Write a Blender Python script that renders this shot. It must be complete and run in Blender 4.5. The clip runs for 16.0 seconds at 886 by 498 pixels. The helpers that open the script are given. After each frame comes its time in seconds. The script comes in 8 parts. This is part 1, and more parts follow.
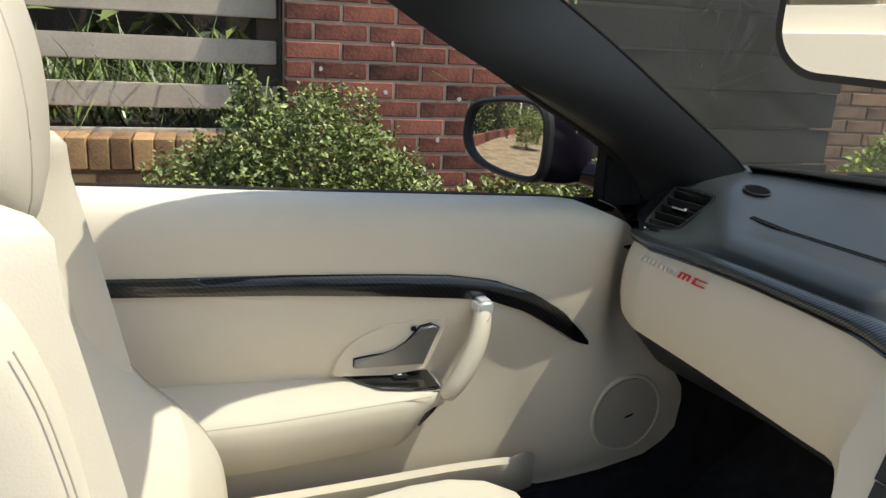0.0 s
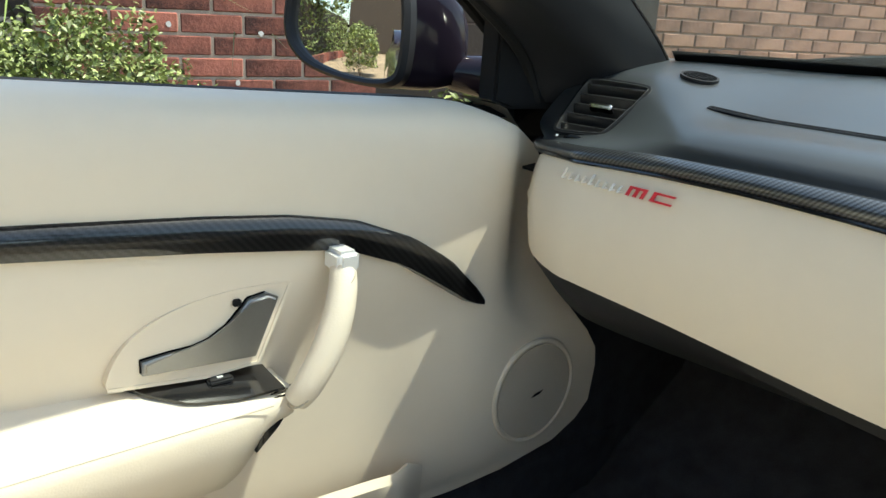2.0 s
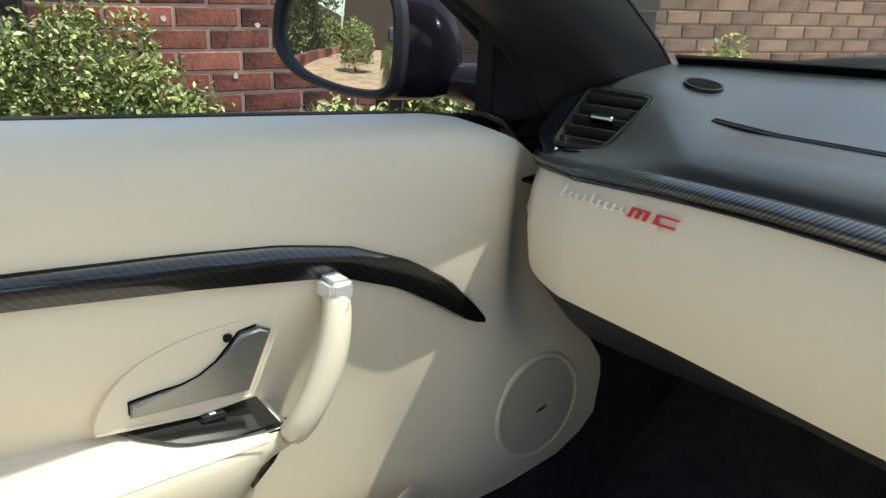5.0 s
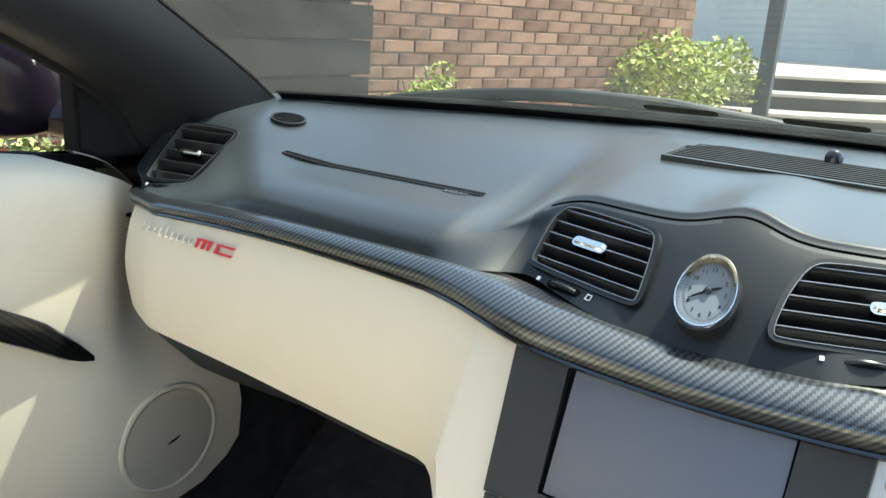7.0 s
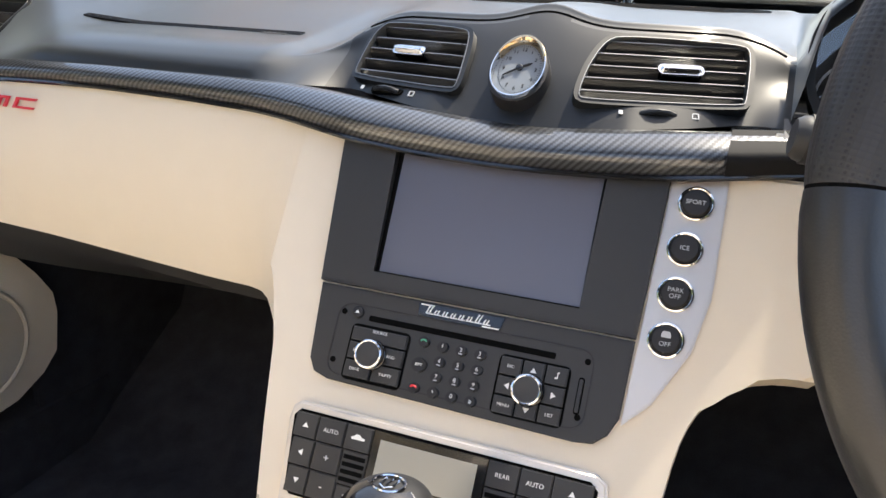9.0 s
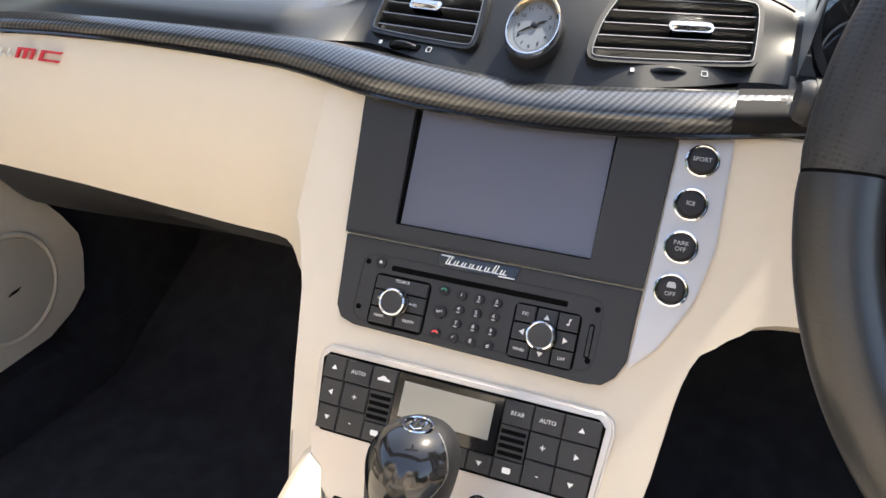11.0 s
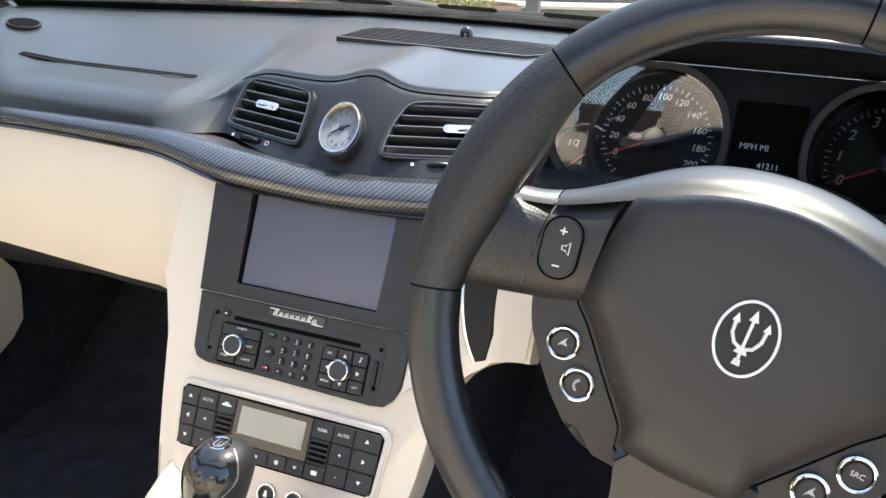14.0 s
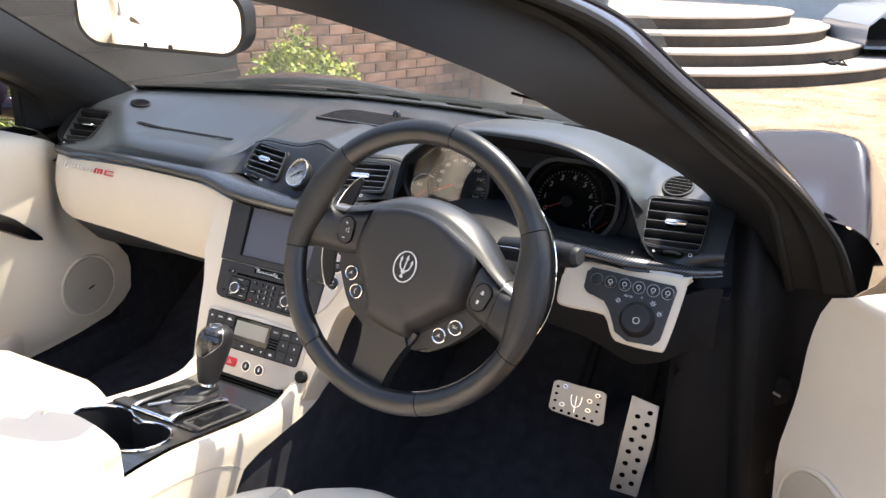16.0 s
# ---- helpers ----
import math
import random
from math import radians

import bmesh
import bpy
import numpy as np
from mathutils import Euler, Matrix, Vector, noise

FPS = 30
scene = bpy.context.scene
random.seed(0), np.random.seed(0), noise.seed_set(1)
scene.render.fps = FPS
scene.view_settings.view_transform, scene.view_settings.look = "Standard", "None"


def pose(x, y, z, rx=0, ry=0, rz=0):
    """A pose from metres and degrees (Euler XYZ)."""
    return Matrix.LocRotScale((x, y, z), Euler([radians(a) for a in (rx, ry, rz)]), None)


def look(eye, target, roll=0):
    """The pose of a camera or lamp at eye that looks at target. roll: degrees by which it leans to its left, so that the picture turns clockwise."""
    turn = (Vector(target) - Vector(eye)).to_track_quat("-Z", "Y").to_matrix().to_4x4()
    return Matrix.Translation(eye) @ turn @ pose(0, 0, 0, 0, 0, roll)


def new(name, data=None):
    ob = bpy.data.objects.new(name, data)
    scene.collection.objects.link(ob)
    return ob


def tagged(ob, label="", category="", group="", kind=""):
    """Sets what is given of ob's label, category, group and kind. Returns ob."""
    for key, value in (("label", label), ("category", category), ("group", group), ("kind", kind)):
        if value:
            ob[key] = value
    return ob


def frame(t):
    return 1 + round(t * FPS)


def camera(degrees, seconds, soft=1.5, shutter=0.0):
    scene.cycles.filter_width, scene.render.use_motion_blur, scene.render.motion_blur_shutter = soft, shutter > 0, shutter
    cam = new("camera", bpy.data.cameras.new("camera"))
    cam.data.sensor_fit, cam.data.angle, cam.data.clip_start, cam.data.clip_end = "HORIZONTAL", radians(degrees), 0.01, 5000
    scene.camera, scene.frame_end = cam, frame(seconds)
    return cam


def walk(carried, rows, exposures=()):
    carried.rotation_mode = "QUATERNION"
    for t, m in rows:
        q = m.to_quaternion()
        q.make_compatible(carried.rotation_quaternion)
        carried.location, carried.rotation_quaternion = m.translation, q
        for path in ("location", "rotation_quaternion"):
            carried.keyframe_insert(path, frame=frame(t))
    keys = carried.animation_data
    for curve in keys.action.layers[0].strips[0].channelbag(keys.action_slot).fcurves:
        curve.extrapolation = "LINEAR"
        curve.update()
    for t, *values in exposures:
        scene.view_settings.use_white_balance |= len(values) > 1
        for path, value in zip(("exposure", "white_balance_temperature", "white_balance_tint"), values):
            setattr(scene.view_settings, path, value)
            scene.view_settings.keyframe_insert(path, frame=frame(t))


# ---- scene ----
cam = camera(59.3, 16.0)
PATH = [
    (0, (-0.5049, -0.3346, 1.054), (0.2985, 1.4128, 0.507), 3.1),
    (0.5, (-0.4688, -0.2445, 1.022), (0.4485, 1.4447, 0.47), 3.1),
    (1, (-0.4453, -0.1744, 0.997), (0.5647, 1.4589, 0.437), 3.2),
    (1.5, (-0.3933, -0.0821, 0.962), (0.7048, 1.4889, 0.39), 3.2),
    (2, (-0.3673, 0.0333, 0.89), (0.8478, 1.5072, 0.297), 3.4),
    (2.5, (-0.3915, 0.0986, 0.847), (0.8725, 1.5122, 0.21), 3.2),
    (3, (-0.4368, 0.1392, 0.861), (0.8037, 1.5579, 0.191), 3.1),
    (3.2, (-0.446, 0.1405, 0.865), (0.7571, 1.5894, 0.191), 2.9),
    (5.5, (-0.2913, 0.0102, 0.95), (0.9031, 1.4795, 0.306), 1.9),
    (6, (-0.261, -0.0426, 0.962), (1.1502, 1.2331, 0.344), 2.4),
    (6.5, (-0.2492, -0.0777, 0.958), (1.2679, 1.0889, 0.378), 3.1),
    (7, (-0.2249, -0.119, 0.957), (1.3706, 0.9445, 0.389), 3.2),
    (7.5, (-0.2035, -0.1624, 0.946), (1.4857, 0.756, 0.397), 3.3),
    (8, (-0.2216, -0.1618, 0.891), (1.5646, 0.5686, 0.366), 3.6),
    (8.5, (-0.2431, -0.1435, 0.848), (1.5515, 0.5445, 0.296), 3.4),
    (9, (-0.2686, -0.1505, 0.823), (1.5242, 0.5213, 0.244), 3.2),
    (11.3, (-0.2949, -0.1475, 0.862), (1.4318, 0.4979, 0.087), 2.6),
    (11.5, (-0.2931, -0.1444, 0.869), (1.434, 0.4951, 0.09), 2.4),
    (12, (-0.2885, -0.14, 0.88), (1.4401, 0.4936, 0.097), 2.4),
    (12.5, (-0.2838, -0.1356, 0.896), (1.4498, 0.4853, 0.115), 2.5),
    (13, (-0.2875, -0.153, 0.898), (1.4492, 0.4672, 0.123), 2.4),
    (13.5, (-0.3042, -0.2205, 0.93), (1.4373, 0.389, 0.16), 2.5),
    (14, (-0.3724, -0.3352, 0.975), (1.37, 0.2754, 0.206), 2.4),
    (14.5, (-0.4995, -0.4666, 1.097), (1.2316, 0.1612, 0.317), 2.3),
    (15, (-0.6023, -0.6261, 1.138), (1.1188, 0.052, 0.378), 2.3),
    (15.5, (-0.7056, -0.7667, 1.152), (0.9931, -0.008, 0.416), 2.1),
    (16, (-0.7922, -0.8387, 1.158), (0.8785, 0.008, 0.456), 1.8),
]
walk(cam, [(t, look(eye, target, roll)) for t, eye, target, roll in PATH],
     [(0, 0.58, 6860, 3), (0.5, 1.04, 6860, 1), (1, 1.15, 6820, 0), (2, 1.3, 6720, -2), (2.5, 1.05, 6770, 0), (3.2, 1.05, 6770, 0), (5.5, 1.25, 6800, -1), (7, 1.82, 6650, -3), (8, 1.77, 6850, 4), (9, 1.85, 7250, 13), (11.5, 1.9, 7200, 13), (12.5, 1.95, 7150, 13), (13.5, 2., 6950, 11), (14, 2.08, 6850, 10), (14.5, 2.1, 6700, 9), (15, 2.06, 6800, 10), (16, 1.88, 7050, 14)])

# ---- light ----
SUN_AZ, SUN_EL = radians(-27.5), radians(63)
SUN_TO = Vector((math.cos(SUN_EL) * math.cos(SUN_AZ), math.cos(SUN_EL) * math.sin(SUN_AZ), math.sin(SUN_EL)))
world = bpy.data.worlds.new("sky")
scene.world = world
world.use_nodes = True
_n, _l = world.node_tree.nodes, world.node_tree.links
sky = _n.new("ShaderNodeTexSky")
sky.sky_type = "NISHITA"
sky.sun_disc = False
sky.dust_density, sky.ozone_density = 1.6, 1.2
sky.sun_elevation = math.asin(SUN_TO.z)
sky.sun_rotation = math.atan2(SUN_TO.x, SUN_TO.y)
_l.new(sky.outputs[0], _n["Background"].inputs[0])
_n["Background"].inputs[1].default_value = 0.15
sun_data = bpy.data.lights.new("sun", "SUN")
sun_data.energy, sun_data.angle, sun_data.color = 3.0, radians(0.55), (1.0, 0.95, 0.87)
sun_lamp = new("sun", sun_data)
sun_lamp.matrix_world = look(SUN_TO * 30, (0, 0, 0))


# ---- materials ----
def mat(name, col, rough=0.5, metal=0.0, var=0.12, scale=6.0, grain=0.0, gscale=300.0, leather=0.0, coat=0.0, spec=0.5, island=0.0, rnd=0.0, fine=0.0, col2=None, sheen=0.0, holes=0.0):
    """A procedural surface: broad and fine colour variation, grain or leather relief, wear in the gloss."""
    m = bpy.data.materials.new(name)
    m.use_nodes = True
    n, l = m.node_tree.nodes, m.node_tree.links
    b = n["Principled BSDF"]
    b.inputs["Roughness"].default_value = rough
    b.inputs["Metallic"].default_value = metal
    b.inputs["Specular IOR Level"].default_value = spec
    b.inputs["Coat Weight"].default_value = coat
    b.inputs["Coat Roughness"].default_value = 0.04
    b.inputs["Sheen Weight"].default_value = sheen
    b.inputs["Sheen Roughness"].default_value = 0.38
    b.inputs["Sheen Tint"].default_value = (0.78, 0.92, 1.0, 1)
    tc = n.new("ShaderNodeTexCoord")
    big = n.new("ShaderNodeTexNoise")
    big.inputs["Scale"].default_value, big.inputs["Detail"].default_value = scale, 6
    l.new(tc.outputs["Object"], big.inputs["Vector"])
    small = n.new("ShaderNodeTexNoise")
    small.inputs["Scale"].default_value, small.inputs["Detail"].default_value = scale * 14, 4
    l.new(tc.outputs["Object"], small.inputs["Vector"])
    ramp = n.new("ShaderNodeMix")
    ramp.data_type = "RGBA"
    lo = [c * (1 - var) for c in col]
    hi = [min(1, c * (1 + var)) for c in (col2 or col)]
    ramp.inputs["A"].default_value, ramp.inputs["B"].default_value = (*lo, 1), (*hi, 1)
    add = n.new("ShaderNodeMath")
    add.operation = "MULTIPLY_ADD"
    l.new(small.outputs["Fac"], add.inputs[0])
    add.inputs[1].default_value = 0.45 + fine
    mul = n.new("ShaderNodeMath")
    mul.operation = "MULTIPLY_ADD"
    l.new(big.outputs["Fac"], mul.inputs[0])
    mul.inputs[1].default_value, mul.inputs[2].default_value = 1.3, -0.4 - fine * 0.5
    l.new(mul.outputs[0], add.inputs[2])
    fac = add
    if island or rnd:
        src = n.new("ShaderNodeNewGeometry").outputs["Random Per Island"] if island else n.new("ShaderNodeObjectInfo").outputs["Random"]
        more = n.new("ShaderNodeMath")
        more.operation = "MULTIPLY_ADD"
        l.new(src, more.inputs[0])
        more.inputs[1].default_value = island or rnd
        l.new(add.outputs[0], more.inputs[2])
        shift = n.new("ShaderNodeMath")
        shift.operation = "SUBTRACT"
        l.new(more.outputs[0], shift.inputs[0])
        shift.inputs[1].default_value = (island or rnd) * 0.5
        fac = shift
    fac.use_clamp = True
    l.new(fac.outputs[0], ramp.inputs["Factor"])
    l.new(ramp.outputs["Result"], b.inputs["Base Color"])
    rr = n.new("ShaderNodeMapRange")
    rr.inputs["To Min"].default_value, rr.inputs["To Max"].default_value = max(0.0, rough * 0.86), min(1.0, rough * 1.16)
    l.new(big.outputs["Fac"], rr.inputs["Value"])
    l.new(rr.outputs[0], b.inputs["Roughness"])
    if leather:
        v = n.new("ShaderNodeTexVoronoi")
        v.inputs["Scale"].default_value = gscale
        l.new(tc.outputs["Object"], v.inputs["Vector"])
        h = v.outputs["Distance"]
        k = leather
        if holes:
            v.inputs["Randomness"].default_value = 0.12
            hole = n.new("ShaderNodeMath")
            hole.operation = "LESS_THAN"
            l.new(h, hole.inputs[0])
            hole.inputs[1].default_value = holes
            dark = n.new("ShaderNodeMix")
            dark.data_type = "RGBA"
            l.new(hole.outputs[0], dark.inputs["Factor"])
            l.new(ramp.outputs["Result"], dark.inputs["A"])
            dark.inputs["B"].default_value = (0.003, 0.003, 0.003, 1)
            l.new(dark.outputs["Result"], b.inputs["Base Color"])
    elif grain:
        g = n.new("ShaderNodeTexNoise")
        g.inputs["Scale"].default_value, g.inputs["Detail"].default_value = gscale, 5
        l.new(tc.outputs["Object"], g.inputs["Vector"])
        h = g.outputs["Fac"]
        k = grain
    if leather or grain:
        bump = n.new("ShaderNodeBump")
        bump.inputs["Strength"].default_value, bump.inputs["Distance"].default_value = k, 0.4 / gscale
        l.new(h, bump.inputs["Height"])
        l.new(bump.outputs[0], b.inputs["Normal"])
    return m


def carbon_mat(name, axis_u, axis_v, cell=0.0014, tow=(0.10, 0.105, 0.115), low=0.28):
    """Glossy lacquered carbon twill: diagonal steps of light and dark tows."""
    m = bpy.data.materials.new(name)
    m.use_nodes = True
    n, l = m.node_tree.nodes, m.node_tree.links
    b = n["Principled BSDF"]
    tc = n.new("ShaderNodeTexCoord")
    sep = n.new("ShaderNodeSeparateXYZ")
    l.new(tc.outputs["Object"], sep.inputs[0])

    def op(kind, a, c=None):
        q = n.new("ShaderNodeMath")
        q.operation = kind
        for i, v in enumerate((a, c)):
            if v is None:
                continue
            if isinstance(v, (int, float)):
                q.inputs[i].default_value = v
            else:
                l.new(v, q.inputs[i])
        return q.outputs[0]
    u = op("DIVIDE", sep.outputs[axis_u], cell)
    v = op("DIVIDE", sep.outputs[axis_v], cell)
    step = op("ADD", op("FLOOR", u), op("FLOOR", v))
    light = op("LESS_THAN", op("FLOORED_MODULO", step, 4), 1.5)
    ramp = n.new("ShaderNodeMix")
    ramp.data_type = "RGBA"
    ramp.inputs["A"].default_value, ramp.inputs["B"].default_value = tuple(low * q for q in tow) + (1,), (*tow, 1)
    l.new(light, ramp.inputs["Factor"])
    l.new(ramp.outputs["Result"], b.inputs["Base Color"])
    b.inputs["Metallic"].default_value, b.inputs["Roughness"].default_value = 0.55, 0.34
    b.inputs["Coat Weight"].default_value, b.inputs["Coat Roughness"].default_value = 1.0, 0.05
    return m


def glass_mat(name, tint, base=0.035, edge=0.55, dust_haze=0.0):
    """A clear thin pane: see-through, with gloss that grows towards glancing views."""
    m = bpy.data.materials.new(name)
    m.use_nodes = True
    n, l = m.node_tree.nodes, m.node_tree.links
    n.remove(n["Principled BSDF"])
    t, g, f, x = n.new("ShaderNodeBsdfTransparent"), n.new("ShaderNodeBsdfGlossy"), n.new("ShaderNodeLayerWeight"), n.new("ShaderNodeMixShader")
    t.inputs[0].default_value = (*tint, 1)
    g.inputs["Roughness"].default_value = 0.01
    p, q = n.new("ShaderNodeMath"), n.new("ShaderNodeMath")
    p.operation, q.operation = "POWER", "MULTIPLY_ADD"
    f.inputs["Blend"].default_value = 0.5
    l.new(f.outputs["Facing"], p.inputs[0])
    p.inputs[1].default_value = 4.0
    l.new(p.outputs[0], q.inputs[0])
    q.inputs[1].default_value, q.inputs[2].default_value = edge, base
    l.new(q.outputs[0], x.inputs[0])
    l.new(t.outputs[0], x.inputs[1])
    l.new(g.outputs[0], x.inputs[2])
    if not dust_haze:
        l.new(x.outputs[0], n["Material Output"].inputs[0])
        return m
    # a thin uneven film of dust and wiped smears that catches the sun; it also stands in for the reflected haze of the
    # dashboard
    film, noise, amount, y = n.new("ShaderNodeBsdfTranslucent"), n.new("ShaderNodeTexNoise"), n.new("ShaderNodeMapRange"), n.new("ShaderNodeMixShader")
    co, stretch = n.new("ShaderNodeTexCoord"), n.new("ShaderNodeMapping")
    film.inputs[0].default_value = (0.80, 0.86, 0.82, 1)
    stretch.inputs["Scale"].default_value = (9.0, 22.0, 3.0)
    l.new(co.outputs["Object"], stretch.inputs[0])
    l.new(stretch.outputs[0], noise.inputs["Vector"])
    noise.inputs["Scale"].default_value, noise.inputs["Detail"].default_value = 1.0, 3.0
    l.new(noise.outputs["Fac"], amount.inputs["Value"])
    amount.inputs["From Min"].default_value, amount.inputs["From Max"].default_value = 0.3, 0.75
    amount.inputs["To Min"].default_value, amount.inputs["To Max"].default_value = dust_haze * 0.7, dust_haze * 1.5
    l.new(amount.outputs["Result"], y.inputs[0])
    l.new(x.outputs[0], y.inputs[1])
    l.new(film.outputs[0], y.inputs[2])
    l.new(y.outputs[0], n["Material Output"].inputs[0])
    return m


CREAM = mat("cream_leather", (0.78, 0.69, 0.56), 0.46, var=0.05, scale=3, leather=0.05, gscale=900, spec=0.4)
SEAT_CREAM = mat("seat_cream_leather", (0.72, 0.645, 0.53), 0.5, var=0.05, scale=4, leather=0.16, gscale=420, spec=0.35)
SEAM = mat("stitch_thread", (0.50, 0.44, 0.35), 0.8, var=0.1)
BLACK = mat("black_leather", (0.0095, 0.0112, 0.0132), 0.58, var=0.12, scale=5, leather=0.06, gscale=1500, spec=0.35, sheen=0.22, coat=1.0)
BLACK.node_tree.nodes["Principled BSDF"].inputs["Coat Roughness"].default_value = 0.28
BLACK.node_tree.nodes["Principled BSDF"].inputs["Coat IOR"].default_value = 1.45
POD = mat("satin_black_pod", (0.010, 0.011, 0.0125), 0.46, var=0.15, scale=5, leather=0.03, gscale=1500, spec=0.25, sheen=0.0, coat=0.45)
POD.node_tree.nodes["Principled BSDF"].inputs["Coat Roughness"].default_value = 0.34
HUBTOP = mat("smooth_hub_leather", (0.020, 0.020, 0.0215), 0.38, var=0.1, scale=9, leather=0.05, gscale=1100, spec=1.0)
SOFT = mat("black_soft_plastic", (0.014, 0.014, 0.016), 0.55, var=0.2, scale=8, grain=0.15, gscale=900)
PLASTIC = mat("charcoal_plastic", (0.029, 0.029, 0.030), 0.5, var=0.12, scale=10, grain=0.06, gscale=1200)
GLOSSBLACK = mat("gloss_black", (0.012, 0.012, 0.013), 0.12, var=0.1, coat=0.5)
GAP = mat("dark_gap", (0.004, 0.004, 0.004), 0.9, var=0.1, spec=0.05)
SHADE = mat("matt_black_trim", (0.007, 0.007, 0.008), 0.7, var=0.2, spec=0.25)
CARPET = mat("black_carpet", (0.052, 0.052, 0.060), 0.95, var=0.4, scale=30, grain=0.9, gscale=500, spec=0.15)
WHEELHIDE = mat("wheel_leather", (0.011, 0.0115, 0.0125), 0.34, var=0.2, scale=12, leather=0.12, gscale=900, spec=0.7)
PADHIDE = mat("airbag_pad_vinyl", (0.022, 0.020, 0.0195), 0.50, var=0.1, scale=9, leather=0.08, gscale=1100, spec=0.6)
SILVER = mat("bright_silver", (0.80, 0.80, 0.79), 0.42, metal=0.35, var=0.04)
PEWTER = mat("satin_pewter", (0.40, 0.39, 0.38), 0.28, metal=0.85, var=0.08)
DARKSATIN = mat("dark_satin_metal", (0.30, 0.30, 0.30), 0.30, metal=0.85, var=0.1, scale=20)
SLOT_REFLECTION = mat("dark_slot_reflection", (0.045, 0.045, 0.025), 0.8, var=0.5, scale=80)
PERF = mat("perforated_leather", (0.019, 0.018, 0.0175), 0.46, var=0.25, scale=20, leather=0.35, gscale=430, spec=0.6, holes=0.27)
CHROME = mat("chrome", (0.86, 0.87, 0.88), 0.09, metal=1.0, var=0.03)
SATIN = mat("satin_aluminium", (0.66, 0.615, 0.57), 0.38, metal=0.6, var=0.06, scale=4, grain=0.05, gscale=700)
BRUSHED = mat("brushed_steel", (0.38, 0.375, 0.37), 0.32, metal=0.9, var=0.1, scale=20, grain=0.12, gscale=400)
WHITE = mat("white_print", (0.82, 0.82, 0.80), 0.6, var=0.04)
PRINT = mat("grey_print", (0.55, 0.56, 0.58), 0.6, var=0.05)
RED = mat("red_enamel", (0.62, 0.02, 0.04), 0.3, var=0.08, coat=0.3)
NEEDLE = mat("red_needle", (0.75, 0.06, 0.04), 0.5, var=0.05)
GREENK = mat("green_symbol", (0.05, 0.32, 0.20), 0.5, var=0.1)
WARM_GLINT = mat("chrome_warm_glint", (0.80, 0.60, 0.38), 0.12, metal=1.0, var=0.05)
DIAL = mat("pale_clock_dial", (0.21, 0.235, 0.265), 0.7, spec=0.2, var=0.04, scale=40)
GAUGE = mat("gauge_black", (0.005, 0.005, 0.006), 0.45, var=0.1, spec=0.2)
LCD = mat("screen_grey", (0.105, 0.108, 0.140), 0.28, var=0.05, scale=3, spec=0.8)
SLATGLOSS = mat("vent_slat_plastic", (0.010, 0.010, 0.011), 0.33, var=0.1, spec=0.5)
LCD2 = mat("segment_display", (0.36, 0.345, 0.30), 0.16, var=0.06, spec=0.7)
CARBON_DASH = carbon_mat("carbon_twill_dash", 1, 2, 0.0013, (0.098, 0.104, 0.113), 0.30)
CARBON_DOOR = carbon_mat("carbon_twill_door", 0, 2, 0.0022, (0.020, 0.020, 0.021), 0.45)
CARBON_FLAT = carbon_mat("carbon_twill_console", 0, 1, 0.0011, (0.05, 0.052, 0.056))
GLASS = glass_mat("windscreen_glass", (0.82, 0.85, 0.83), 0.08, 0.75, 0.018)
# same cover glass darkened, reflection turned down where the right gauge reflects dark surroundings
COVER_LOW_REFLECTION = glass_mat("cover_glass_low_reflection", (0.62, 0.62, 0.62), 0.0015, 0.03)
COVER = glass_mat("instrument_cover_glass", (0.92, 0.92, 0.92), 0.07, 0.5)
MIRROR = mat("silvered_mirror", (0.92, 0.93, 0.93), 0.015, metal=1.0, var=0.0)
PAINT = mat("dark_plum_metallic_paint", (0.018, 0.0135, 0.021), 0.10, metal=0.0, var=0.15, scale=3, coat=0.06, spec=0.22)
RUBBER = mat("black_rubber", (0.014, 0.014, 0.014), 0.6, var=0.2, scale=20, spec=0.2)
PILLAR = mat("pillar_lining", (0.017, 0.0175, 0.020), 0.5, var=0.12, scale=6, grain=0.10, gscale=1200, spec=0.3)
BRICK = mat("red_brick", (0.120, 0.036, 0.026), 0.85, var=0.7, scale=14, grain=0.5, gscale=70, rnd=0.75, fine=0.3, col2=(0.235, 0.080, 0.055))
BRICK_OLD = mat("old_multi_brick", (0.235, 0.105, 0.066), 0.88, var=0.35, scale=7, grain=0.5, gscale=60, rnd=0.7, fine=0.3, col2=(0.39, 0.215, 0.140))
BRICK_STUFF = mat("old_multi_brick_far", (0.235, 0.105, 0.066), 0.88, var=0.35, scale=7, grain=0.5, gscale=60, island=0.7, fine=0.3, col2=(0.39, 0.215, 0.140))
BRICK_TAN = mat("weathered_tan_brick", (0.30, 0.165, 0.085), 0.88, var=0.4, scale=10, grain=0.5, gscale=70, rnd=0.8, fine=0.25, col2=(0.44, 0.27, 0.13))
MORTAR = mat("pale_mortar", (0.40, 0.31, 0.24), 0.95, var=0.25, scale=20, grain=0.6, gscale=200)
MORTAR_OLD = mat("grey_brown_mortar", (0.30, 0.195, 0.130), 0.95, var=0.3, scale=20, grain=0.6, gscale=200)
SPOT = mat("lichen_white", (0.62, 0.58, 0.54), 0.9, var=0.1)
TIMBER = mat("weathered_fence_timber", (0.56, 0.475, 0.38), 0.82, var=0.25, scale=5, grain=0.12, gscale=60, fine=0.12)
POSTWOOD = mat("dark_post_timber", (0.10, 0.070, 0.052), 0.85, var=0.3, scale=6, grain=0.4, gscale=60)
